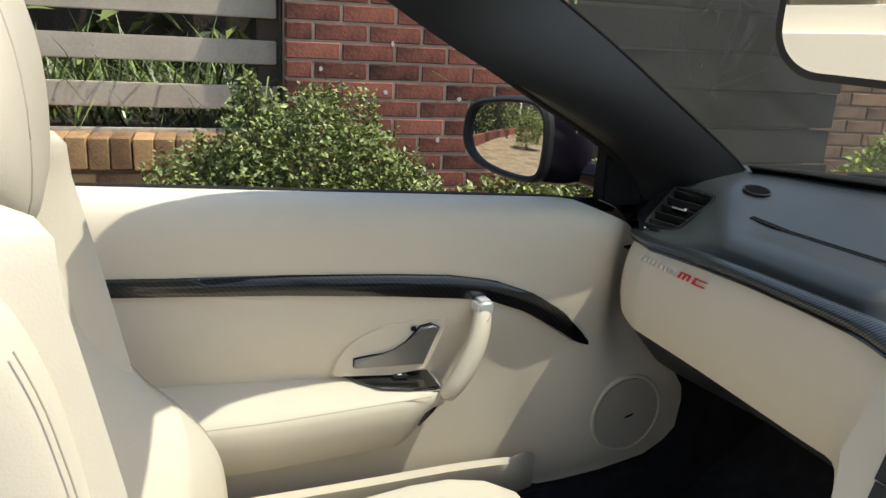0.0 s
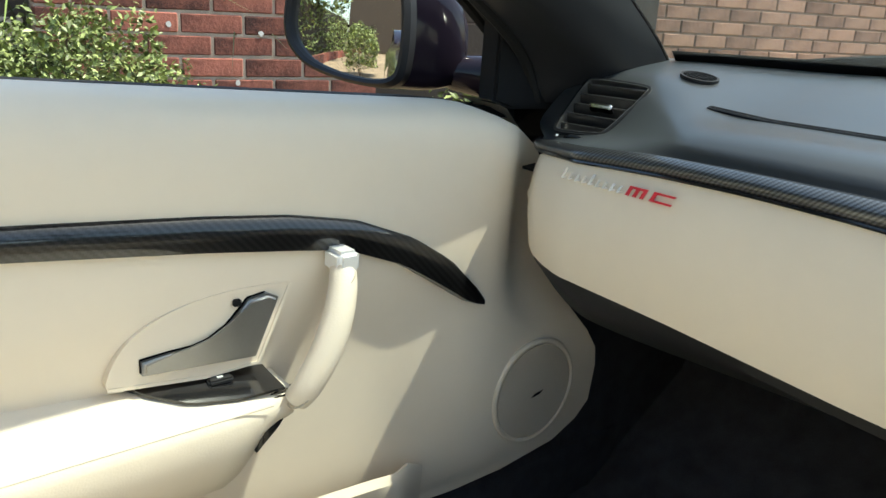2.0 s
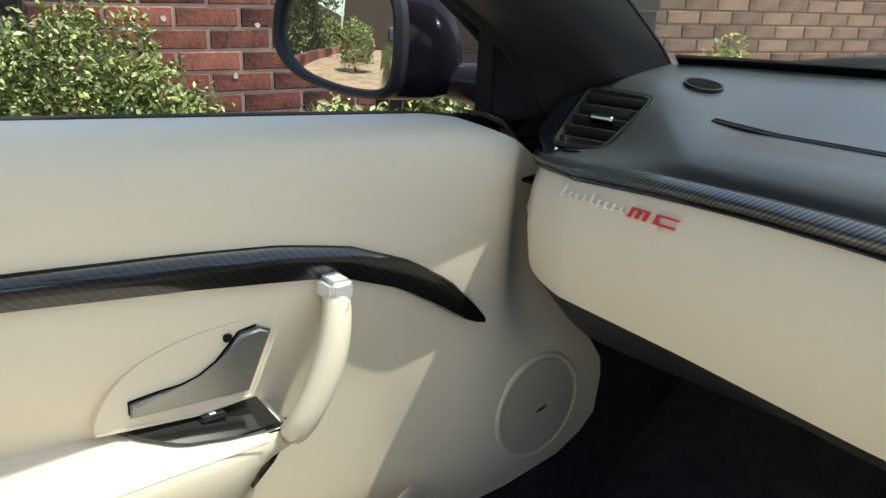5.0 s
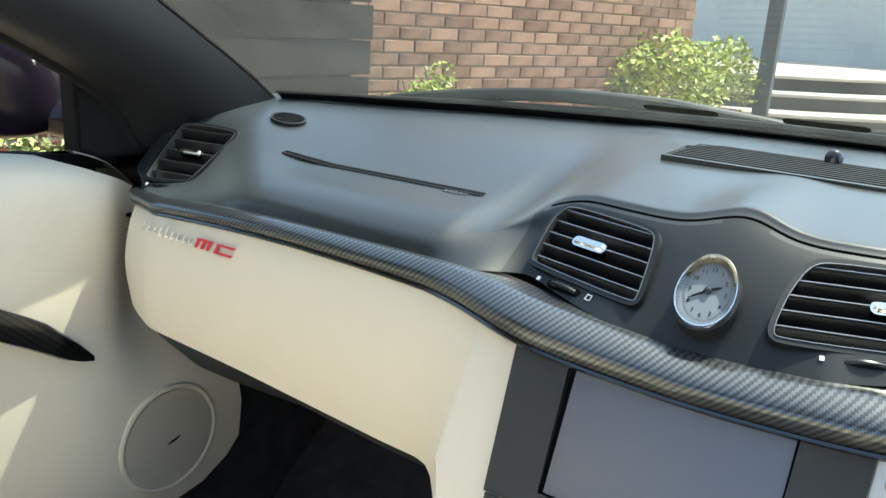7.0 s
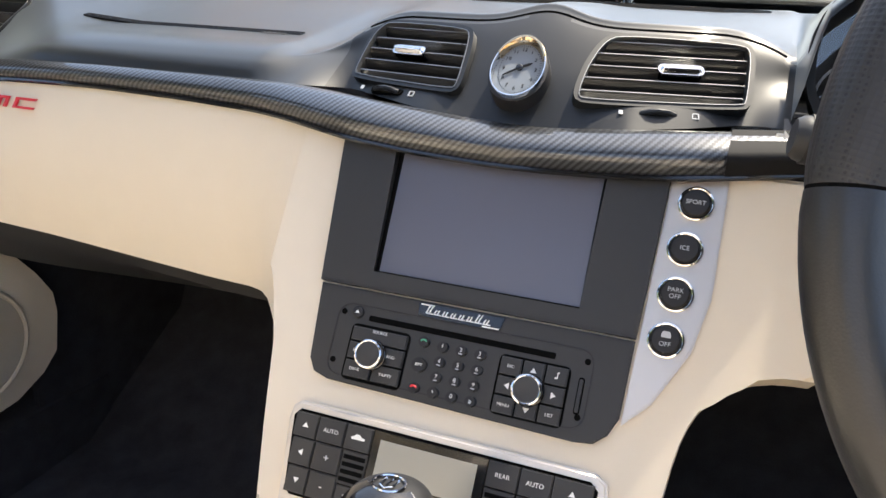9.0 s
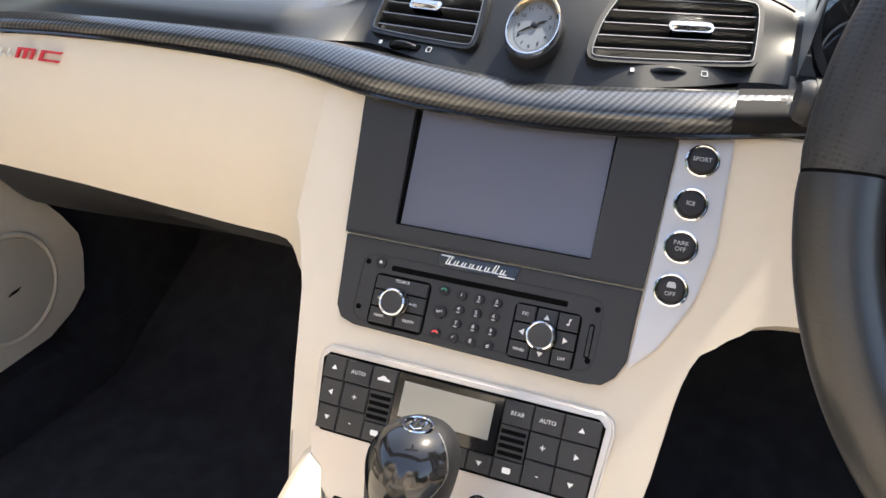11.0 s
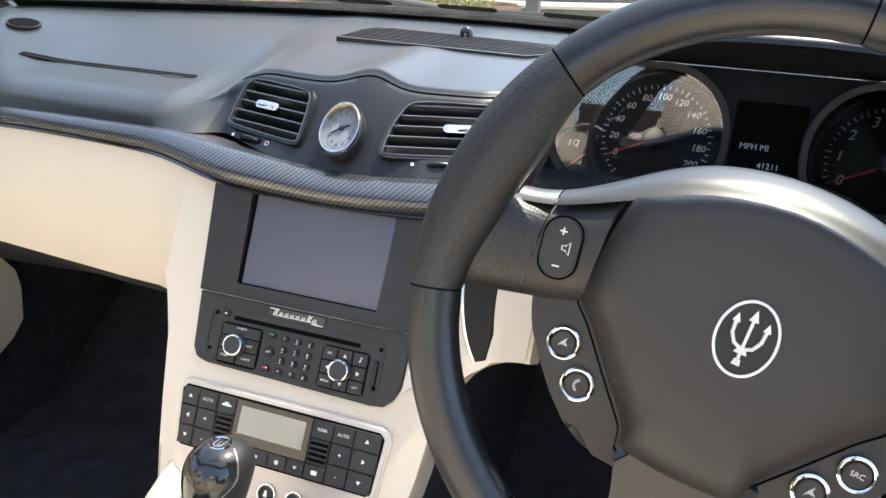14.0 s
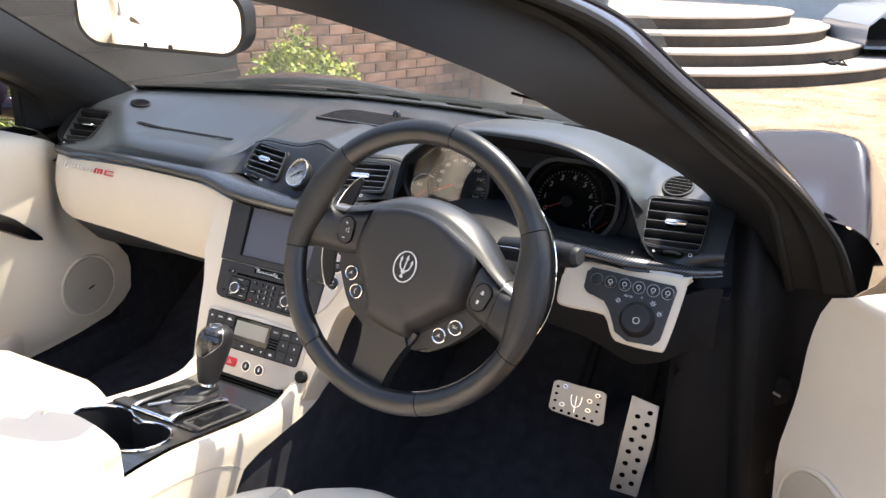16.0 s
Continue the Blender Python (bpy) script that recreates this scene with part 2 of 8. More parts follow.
LEAF = mat("bush_leaf", (0.085, 0.120, 0.035), 0.40, var=0.5, scale=2, island=1.1, col2=(0.24, 0.28, 0.095), spec=0.35)
LEAF_LIME = mat("lime_leaf", (0.20, 0.26, 0.025), 0.5, var=0.35, scale=2, island=1.0, col2=(0.42, 0.46, 0.06))
BLADE = mat("strap_leaf", (0.030, 0.055, 0.013), 0.4, var=0.5, scale=2, island=1.2, col2=(0.16, 0.21, 0.06), spec=0.6)
TWIG = mat("bush_twig", (0.13, 0.085, 0.055), 0.85, var=0.3, scale=20)
SOIL = mat("dark_soil", (0.045, 0.032, 0.022), 0.95, var=0.4, scale=12, grain=0.8, gscale=60)
GRAVEL = mat("golden_gravel", (0.185, 0.130, 0.076), 0.95, var=0.40, scale=3.0, grain=1.0, gscale=42, fine=0.9, col2=(0.36, 0.275, 0.180), spec=0.2)
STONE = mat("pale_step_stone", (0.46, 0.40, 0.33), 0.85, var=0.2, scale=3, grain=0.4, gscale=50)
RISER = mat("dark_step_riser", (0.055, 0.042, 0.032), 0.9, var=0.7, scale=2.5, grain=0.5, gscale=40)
DARKFENCE = mat("dark_stained_timber", (0.022, 0.014, 0.010), 0.8, var=0.35, scale=5, grain=0.4, gscale=60)
# brown of the end wall, with its shade put into the colour
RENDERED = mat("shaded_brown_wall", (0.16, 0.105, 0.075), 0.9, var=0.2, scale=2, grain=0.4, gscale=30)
POTGREY = mat("grey_stone_pot", (0.40, 0.36, 0.31), 0.85, var=0.2, scale=6, grain=0.3, gscale=60)
POTCLAY = mat("terracotta_pot", (0.50, 0.26, 0.14), 0.85, var=0.2, scale=6, grain=0.3, gscale=60)
WHITEPAINT = mat("silver_car_paint", (0.36, 0.39, 0.42), 0.25, var=0.04, coat=0.8)
BLUEGREY = mat("pale_grey_paint", (0.52, 0.52, 0.50), 0.6, var=0.08)
POSTGREY = mat("dark_grey_post_paint", (0.055, 0.065, 0.075), 0.5, var=0.2)
HEDGE = mat("hedge_leaf", (0.05, 0.085, 0.02), 0.55, var=0.5, scale=1.0, island=1.0, col2=(0.17, 0.21, 0.06))


# ---- building blocks ----
def part(name, bm, material, parent=None, label="", sharp=38, m=None):
    me = bpy.data.meshes.new(name)
    bmesh.ops.recalc_face_normals(bm, faces=bm.faces)
    lim = radians(sharp)
    for f in bm.faces:
        f.smooth = True
    for e in bm.edges:
        if len(e.link_faces) == 2 and e.calc_face_angle(0) > lim:
            e.smooth = False
    bm.to_mesh(me)
    bm.free()
    me.materials.append(material)
    ob = new(name, me)
    if parent is not None:
        ob.parent = parent
    if m is not None:
        ob.matrix_basis = m
    if label:
        tagged(ob, label)
    return ob


def thing(name, label, category, m=None, group="", kind=""):
    ob = new(name)
    ob.empty_display_size = 0.05
    if m is not None:
        ob.matrix_basis = m
    return tagged(ob, label, category, group, kind)


def basis(o, r, u, n):
    """A frame with its origin, right, up and outward directions."""
    r, u, n = (Vector(v).normalized() for v in (r, u, n))
    return Matrix((( r.x, u.x, n.x, o[0]), (r.y, u.y, n.y, o[1]), (r.z, u.z, n.z, o[2]), (0, 0, 0, 1)))


def put(bm, verts, m):
    if m is not None:
        bmesh.ops.transform(bm, matrix=m, verts=verts)
    return verts


def box(bm, c, s, bevel=0.0, m=None, seg=2):
    vs = bmesh.ops.create_cube(bm, size=1)["verts"]
    bmesh.ops.transform(bm, matrix=(m or Matrix()) @ Matrix.Translation(c) @ Matrix.Diagonal((*s, 1)), verts=vs)
    if bevel:
        bmesh.ops.bevel(bm, geom=list({e for v in vs for e in v.link_edges}), offset=bevel, segments=seg, affect="EDGES", clamp_overlap=True)


def prism(bm, poly, z0, z1, bevel=0.0, m=None, seg=2, top=1.0):
    """An outline in x, y raised from z0 to z1, with its upper edge rounded."""
    n = len(poly)
    cx, cy = sum(p[0] for p in poly) / n, sum(p[1] for p in poly) / n
    m = m or Matrix()
    a = [bm.verts.new(m @ Vector((x, y, z0))) for x, y in poly]
    b = [bm.verts.new(m @ Vector((cx + (x - cx) * top, cy + (y - cy) * top, z1))) for x, y in poly]
    bm.faces.new(a[::-1])
    cap = bm.faces.new(b)
    for i in range(n):
        bm.faces.new((a[i], a[(i + 1) % n], b[(i + 1) % n], b[i]))
    if bevel:
        bmesh.ops.bevel(bm, geom=list(cap.edges), offset=bevel, segments=seg, affect="EDGES", clamp_overlap=True)


def rrect(w, h, r, seg=4, cx=0.0, cy=0.0):
    out = []
    for sx, sy, a0 in ((1, 1, 0), (-1, 1, 90), (-1, -1, 180), (1, -1, 270)):
        for k in range(seg + 1):
            a = radians(a0 + 90 * k / seg)
            out.append((cx + sx * (w / 2 - r) + r * math.cos(a), cy + sy * (h / 2 - r) + r * math.sin(a)))
    return out


def ellipse(rx, ry, seg=28, cx=0.0, cy=0.0):
    return [(cx + rx * math.cos(2 * math.pi * k / seg), cy + ry * math.sin(2 * math.pi * k / seg)) for k in range(seg)]


def band(bm, poly, width, z0, z1, m=None):
    """A rim that follows a closed outline, width inwards."""
    n = len(poly)
    cx, cy = sum(p[0] for p in poly) / n, sum(p[1] for p in poly) / n
    inner = []
    for i, (x, y) in enumerate(poly):
        (ax, ay), (bx, by) = poly[i - 1], poly[(i + 1) % n]
        t = Vector((bx - ax, by - ay))
        t = t.normalized() if t.length else Vector((1, 0))
        k = Vector((-t.y, t.x))
        if k.dot(Vector((cx - x, cy - y))) < 0:
            k = -k
        inner.append((x + k.x * width, y + k.y * width))
    vo = [[bm.verts.new((x, y, z)) for x, y in poly] for z in (z0, z1)]
    vi = [[bm.verts.new((x, y, z)) for x, y in inner] for z in (z0, z1)]
    for i in range(n):
        j = (i + 1) % n
        bm.faces.new((vo[0][i], vo[0][j], vo[1][j], vo[1][i]))
        bm.faces.new((vi[0][i], vi[1][i], vi[1][j], vi[0][j]))
        bm.faces.new((vo[1][i], vo[1][j], vi[1][j], vi[1][i]))
        bm.faces.new((vo[0][i], vi[0][i], vi[0][j], vo[0][j]))
    return put(bm, [v for q in vo + vi for v in q], m)


def torus(bm, R, r, seg=48, rs=12, m=None, a0=0.0, a1=360.0):
    full = a1 - a0 >= 360
    cnt = seg if full else seg + 1
    rings = []
    for i in range(cnt):
        a = radians(a0 + (a1 - a0) * i / seg)
        c, s = math.cos(a), math.sin(a)
        rr = r(math.degrees(a)) if callable(r) else (r, r)
        rings.append([bm.verts.new(((R + rr[0] * math.cos(q)) * c, (R + rr[0] * math.cos(q)) * s, rr[1] * math.sin(q))) for q in (2 * math.pi * k / rs for k in range(rs))])
    for i in range(cnt if full else cnt - 1):
        a, b = rings[i], rings[(i + 1) % cnt]
        for k in range(rs):
            bm.faces.new((a[k], b[k], b[(k + 1) % rs], a[(k + 1) % rs]))
    if not full:
        bm.faces.new(rings[0][::-1])
        bm.faces.new(rings[-1])
    return put(bm, [v for q in rings for v in q], m)


def tube(bm, pts, rad, seg=10, m=None, flat=1.0, up=(0, 0, 1), caps=True):
    """A bar along a line of points; flat squeezes it along its side."""
    pts = [Vector(p) for p in pts]
    rings = []
    for i, p in enumerate(pts):
        t = (pts[min(i + 1, len(pts) - 1)] - pts[max(i - 1, 0)]).normalized()
        s = t.cross(Vector(up))
        s = s.normalized() if s.length > 1e-5 else t.orthogonal().normalized()
        w = s.cross(t)
        r = rad[i] if isinstance(rad, (list, tuple)) else rad
        rings.append([bm.verts.new(p + s * (r * math.cos(a)) + w * (r * flat * math.sin(a))) for a in (2 * math.pi * k / seg for k in range(seg))])
    for a, b in zip(rings, rings[1:]):
        for k in range(seg):
            bm.faces.new((a[k], a[(k + 1) % seg], b[(k + 1) % seg], b[k]))
    if caps:
        bm.faces.new(rings[0])
        bm.faces.new(rings[-1][::-1])
    return put(bm, [v for q in rings for v in q], m)


def lathe(bm, prof, seg=24, m=None):
    """A turned form from (radius, height) pairs."""
    rings = [[bm.verts.new((max(r, 1e-5) * math.cos(a), max(r, 1e-5) * math.sin(a), z)) for a in (2 * math.pi * k / seg for k in range(seg))] for r, z in prof]
    for a, b in zip(rings, rings[1:]):
        for k in range(seg):
            bm.faces.new((a[k], a[(k + 1) % seg], b[(k + 1) % seg], b[k]))
    bm.faces.new(rings[0][::-1])
    bm.faces.new(rings[-1])
    return put(bm, [v for q in rings for v in q], m)


def sheet(bm, rows, thick=0.0, close=False, m=None):
    """A surface through rows of points; thick gives it a back."""
    vs = [[bm.verts.new(p) for p in row] for row in rows]
    fs = []
    for a, b in zip(vs, vs[1:]):
        n = len(a)
        for k in range(n if close else n - 1):
            fs.append(bm.faces.new((a[k], a[(k + 1) % n], b[(k + 1) % n], b[k])))
    if thick:
        bmesh.ops.recalc_face_normals(bm, faces=fs)
        bmesh.ops.solidify(bm, geom=fs, thickness=thick)
    return put(bm, [v for r in vs for v in r], m)


def smooth(a, b, x):
    t = max(0.0, min(1.0, (x - a) / (b - a)))
    return t * t * (3 - 2 * t)


def mix(a, b, t):
    return tuple(p + (q - p) * t for p, q in zip(a, b))


def interp(x, table):
    if x <= table[0][0]:
        return table[0][1]
    for (a, p), (b, q) in zip(table, table[1:]):
        if x <= b:
            return p + (q - p) * (x - a) / (b - a)
    return table[-1][1]


def catmull(pts, n):
    """Points along a smooth line through pts."""
    pts = [Vector(p) for p in pts]
    out = []
    for i in range(len(pts) - 1):
        p0, p1, p2, p3 = pts[max(i - 1, 0)], pts[i], pts[i + 1], pts[min(i + 2, len(pts) - 1)]
        for k in range(n):
            t = k / n
            out.append(0.5 * ((2 * p1) + (p2 - p0) * t + (2 * p0 - 5 * p1 + 4 * p2 - p3) * t * t + (3 * p1 - p0 - 3 * p2 + p3) * t ** 3))
    out.append(pts[-1])
    return out


def lettering(text, size, material, parent, m, name="lettering", label="", slant=0.0, depth=0.0004, fit=0.0):
    """Raised text in the built-in font, turned into a mesh; fit gives its width."""
    cu = bpy.data.curves.new(name, "FONT")
    cu.body, cu.size, cu.extrude, cu.align_x, cu.align_y, cu.shear, cu.resolution_u = text, size, depth, "CENTER", "CENTER", slant, 3
    tmp = bpy.data.objects.new(name, cu)
    me = bpy.data.meshes.new_from_object(tmp)
    me.name = name
    bpy.data.objects.remove(tmp)
    bpy.data.curves.remove(cu)
    if fit and me.vertices:
        w = max(v.co.x for v in me.vertices) - min(v.co.x for v in me.vertices)
        me.transform(Matrix.Diagonal((fit / w, 1, 1, 1)))
    me.materials.clear()
    me.materials.append(material)
    ob = new(name, me)
    ob.parent = parent
    ob.matrix_basis = m
    if label:
        tagged(ob, label)
    return ob


def at(x, y, z=0.0, rz=0.0):
    return pose(x, y, z, 0, 0, rz)


# ---- the dashboard's form ----
def eased(a, table):
    """A table's value, with its corners softened."""
    return sum(interp(abs(a + d), table) for d in (-0.024, -0.012, 0.0, 0.012, 0.024)) / 5


LOWER_Z = [(0, 0.7235), (0.05, 0.7250), (0.10, 0.7280), (0.15, 0.7340), (0.20, 0.7385), (0.25, 0.7405), (0.30, 0.7430), (0.40, 0.7450), (0.50, 0.7430), (0.60, 0.7375), (0.75, 0.7290)]
UPPER_Z = [(0, 0.7480), (0.05, 0.7515), (0.10, 0.7555), (0.15, 0.7595), (0.20, 0.7615), (0.25, 0.7620), (0.40, 0.7620), (0.50, 0.7600), (0.60, 0.7520), (0.75, 0.7370)]


def lower_edge(y):
    a = abs(y)
    return (0.252 + 0.031 * smooth(0.11, 0.25, a) + 0.35 * max(0, a - 0.6) + 7.0 * max(0, a - 0.672) ** 2, y, eased(y, LOWER_Z))


def upper_edge(y):
    a = abs(y)
    return (0.276 + 0.020 * smooth(0.11, 0.23, a) + 0.35 * max(0, a - 0.6) + 7.0 * max(0, a - 0.672) ** 2, y, eased(y, UPPER_Z))


def screen_base(y):
    return (0.80 - 0.36 * y * y, y, 0.846 - 0.03 * y * y)


def hood_lip(y):
    """Height of the instrument hood's front edge."""
    q = min(1.0, abs((y + 0.378) / (0.219 if y > -0.378 else 0.246)))
    return 0.785 + 0.105 * (1 - q ** (3.1 if y > -0.378 else 3.0))


def pod_face(y, z):
    """How far forward the centre pod's face lies."""
    far = max(0.0, -y - 0.112)
    y = max(y, -0.112)
    return 0.011 * smooth(0.0, 0.035, far) + 0.284 + 1.72 * y * y + 0.36 * far + (1.2 - 14 * y * y) * (z - 0.7645)


def dash_profile(y):
    ux, _, uz = upper_edge(y)
    bx, _, bz = screen_base(y)
    a = abs(y)
    p = [(ux, uz), (ux + 0.010, uz + 0.0145), (ux + 0.042, uz + 0.0270), (0.412, 0.7985), (0.585, 0.8345), (bx, bz)]
    e = smooth(0.470, 0.640, a)
    sx = 0.010 if y > 0 else -0.008
    side = [(ux, uz), (0.342 + sx, 0.764), (0.398 + sx, 0.810), (0.465, 0.830), (0.58, 0.840), (bx, bz)]
    p = [mix(i, j, e) for i, j in zip(p, side)]
    c = smooth(0.246, 0.160, y) * smooth(-0.196, -0.176, y)
    top = 0.8185 + 0.010 * math.exp(-((y - 0.006) / 0.030) ** 2) - 5.0 * max(0.0, a - 0.12) ** 2
    tx = pod_face(y, top)
    foot = smooth(0.205, 0.150, y) * smooth(-0.205, -0.150, y)
    pod = [(ux + 0.004 + foot * max(0.0, pod_face(y, uz) - 0.005 - ux), uz - 0.001), (pod_face(y, 0.787), 0.787), (tx, top), (tx + 0.034, top + 0.0085), (0.585, 0.842), (bx, bz)]
    p = [mix(i, j, c) for i, j in zip(p, pod)]
    d = smooth(-0.176, -0.192, y) * smooth(-0.642, -0.568, y)
    lip = hood_lip(y)
    hood = [(0.321, lip + 0.007), (0.331, lip + 0.0145), (0.39, lip + 0.0155), (0.49, max(0.838, lip + 0.004)), (0.61, max(0.842, lip * 0.35 + 0.548)), (bx, bz)]
    return [mix(i, j, d) for i, j in zip(p, hood)]


# the four vents: place, outline, tab and thumb wheel
VENTS = [
    (basis((0.3315, 0.1068, 0.7872), (-0.286, -0.958, 0), (0.651, -0.194, 0.734), (-0.703, 0.21, 0.679)), [(-0.0485, -0.024), (-0.044, -0.0285), (0.056, -0.0315), (0.060, -0.027), (0.046, 0.022), (0.037, 0.029), (-0.040, 0.0305), (-0.048, 0.026), (-0.053, 0.014)], (-0.004, 0.001), (-0.004, -0.0395), "centre vents", "black centre air vent with chrome tab beside the clock"),
    (basis((0.3320, -0.0925, 0.7878), (0.312, -0.95, 0), (0.661, 0.217, 0.718), (-0.682, -0.224, 0.696)), [(-0.067, -0.027), (-0.061, -0.031), (0.049, -0.029), (0.053, -0.024), (0.061, 0.021), (0.055, 0.0285), (-0.034, 0.031), (-0.046, 0.024), (-0.058, 0.002)], (0.008, 0.0), (-0.010, -0.0395), "centre vents", "black centre air vent with bright slats beside the clock"),
]
VENTS += [
    (basis((0.3735, 0.6488, 0.7825), (0.16, -0.987, 0), (0.749, 0.121, 0.651), (-0.643, -0.104, 0.758)), [(-0.040, -0.040), (-0.034, -0.046), (0.020, -0.042), (0.027, -0.037), (0.047, 0.034), (0.043, 0.041), (-0.032, 0.044), (-0.040, 0.038)], (0.002, 0.0), (-0.004, -0.054), "corner vents", "black corner air vent with chrome tab"),
    (basis((0.3560, -0.6455, 0.7920), (0.20, -0.980, 0), (0.735, 0.150, 0.661), (-0.648, -0.132, 0.750)), [(-0.044, -0.036), (-0.038, -0.042), (0.034, -0.045), (0.040, -0.040), (0.050, 0.034), (0.046, 0.041), (-0.034, 0.042), (-0.041, 0.036)], (0.002, 0.0), (0.0, -0.052), "corner vents", "black corner air vent with chrome tab"),
]


def rounded(poly):
    """The outline with its corners cut round."""
    for _ in range(2):
        poly = [(p[0] + (q[0] - p[0]) * f, p[1] + (q[1] - p[1]) * f) for p, q in zip(poly, poly[1:] + poly[:1]) for f in (0.22, 0.78)]
    return poly


CUTS = [(m_.inverted(), rounded(ol)) for m_, ol, *_ in VENTS]


def inside(poly, x, y):
    hit = False
    for (ax, ay), (bx, by) in zip(poly, poly[1:] + poly[:1]):
        if (ay > y) != (by > y) and x < ax + (bx - ax) * (y - ay) / (by - ay):
            hit = not hit
    return hit


def in_vent(p):
    for iv, ol in CUTS:
        q = iv @ p
        if abs(q.z) < 0.04 and inside(ol, q.x, q.y):
            return True
    return False


def on_dash(x, y):
    """The dashboard top's height at a place."""
    line = catmull([(px, y, pz) for px, pz in dash_profile(y)], 9)
    for p, q in zip(line, line[1:]):
        if (p.x - x) * (q.x - x) <= 0 and p.x != q.x:
            return p.z + (q.z - p.z) * (x - p.x) / (q.x - p.x)
    return line[-1].z


def dash_frame(x, y, lift=0.0):
    p = Vector((x, y, on_dash(x, y)))
    u = Vector((x + 0.02, y, on_dash(x + 0.02, y))) - Vector((x - 0.02, y, on_dash(x - 0.02, y)))
    r = Vector((x, y - 0.02, on_dash(x, y - 0.02))) - Vector((x, y + 0.02, on_dash(x, y + 0.02)))
    n = r.cross(u).normalized()
    r = u.cross(n)
    return basis(p + n * lift, r, u, n)


YS = sorted({round(-0.725 + 0.0125 * i, 4) for i in range(117)} | {-0.170, -0.175, -0.18, -0.185, -0.58, -0.585, -0.59, 0.18, 0.185, 0.19, 0.195, 0.2})
dashboard = thing("dashboard", "black leather dashboard with carbon trim and cream lower panels", "dashboard")
bm = bmesh.new()
fine = [-0.725 + 1.45 * i / 340 for i in range(341)]
rows = [catmull([(x, y, z) for x, z in dash_profile(y)], 9) for y in fine]
sheet(bm, rows)
bmesh.ops.delete(bm, geom=[f for f in bm.faces if in_vent(f.calc_center_median())], context="FACES")
def on_pod(p):
    """Whether a place lies on the face round the clock and the centre vents."""
    if not -0.181 < p.y < 0.178:
        return False
    top = 0.8185 + 0.010 * math.exp(-((p.y - 0.006) / 0.030) ** 2) - 5.0 * max(0.0, abs(p.y) - 0.12) ** 2
    return p.z < top - 0.0015 and p.x < pod_face(p.y, top) + 0.002


pod = bm.copy()
bmesh.ops.delete(pod, geom=[f for f in pod.faces if not on_pod(f.calc_center_median())], context="FACES")
part("centre_pod", pod, POD, dashboard, "satin black face round the clock and vents", 50)
bmesh.ops.delete(bm, geom=[f for f in bm.faces if on_pod(f.calc_center_median())], context="FACES")
part("top_pad", bm, BLACK, dashboard, "black grained leather top pad", 50)
bm = bmesh.new()
brow = []
for i in range(61):
    y = -0.172 + 0.338 * i / 60
    top = 0.8185 + 0.010 * math.exp(-((y - 0.006) / 0.030) ** 2) - 5.0 * max(0.0, abs(y) - 0.12) ** 2
    brow.append((pod_face(y, top) + 0.0006, y, top + 0.0003))
tube(bm, brow, 0.0011, 6)
part("brow_seam", bm, GAP, dashboard, "dark seam along the brow")

bm = bmesh.new()
rows = []
for y in YS:
    lo, hi = Vector(lower_edge(y)), Vector(upper_edge(y))
    mid = (lo + hi) / 2 + Vector((-0.010 - 0.004 * (1 - smooth(0.1, 0.25, abs(y))), 0, 0.003))
    back, drop = Vector((0.03, 0, 0)), Vector((0.03, 0, -0.0045))
    rows.append([lo + back] + catmull([lo, lo.lerp(mid, 0.55) + Vector((-0.003, 0, -0.001)), mid, hi.lerp(mid, 0.4) + Vector((-0.001, 0, 0.002)), hi], 3) + [hi + drop])
sheet(bm, rows)
part("carbon_trim", bm, CARBON_DASH, dashboard, "glossy carbon twill trim strip", 50)
bm = bmesh.new()
rows = []
for i in range(15):
    y = -0.1435 - 0.110 * i / 14
    lo, hi = Vector(lower_edge(y)), Vector(upper_edge(y))
    mid = (lo + hi) / 2 + Vector((-0.012 - 0.004 * (1 - smooth(0.1, 0.25, abs(y))), 0, 0.003))
    edge = 1.0
    rows.append([lo + Vector((-0.002, 0, -0.001))] + catmull([lo + Vector((-0.002, 0, 0)), lo.lerp(mid, 0.55) + Vector((-0.005, 0, -0.001)), mid.lerp(lo, (1 - edge) * 0.5) + Vector((-0.001, 0, 0)), hi.lerp(lo, 1 - edge) + Vector((-0.0085 * (1 - edge) - 0.002, 0, 0.0015))], 3))
sheet(bm, rows)
part("trim_end", bm, SHADE, dashboard, "gloss black end of the trim strip", 50)
bm = bmesh.new()
tube(bm, [Vector(lower_edge(y)) + Vector((-0.0005, 0, -0.0015)) for y in YS], 0.0022, 6)
part("trim_bead", bm, GLOSSBLACK, dashboard)


def glove_bottom(y):
    return (0.268 + 0.35 * max(0, y - 0.6), y, interp(y, [(0.15, 0.585), (0.27, 0.589), (0.45, 0.600), (0.64, 0.607), (0.70, 0.62)]))


bm = bmesh.new()
rows = []
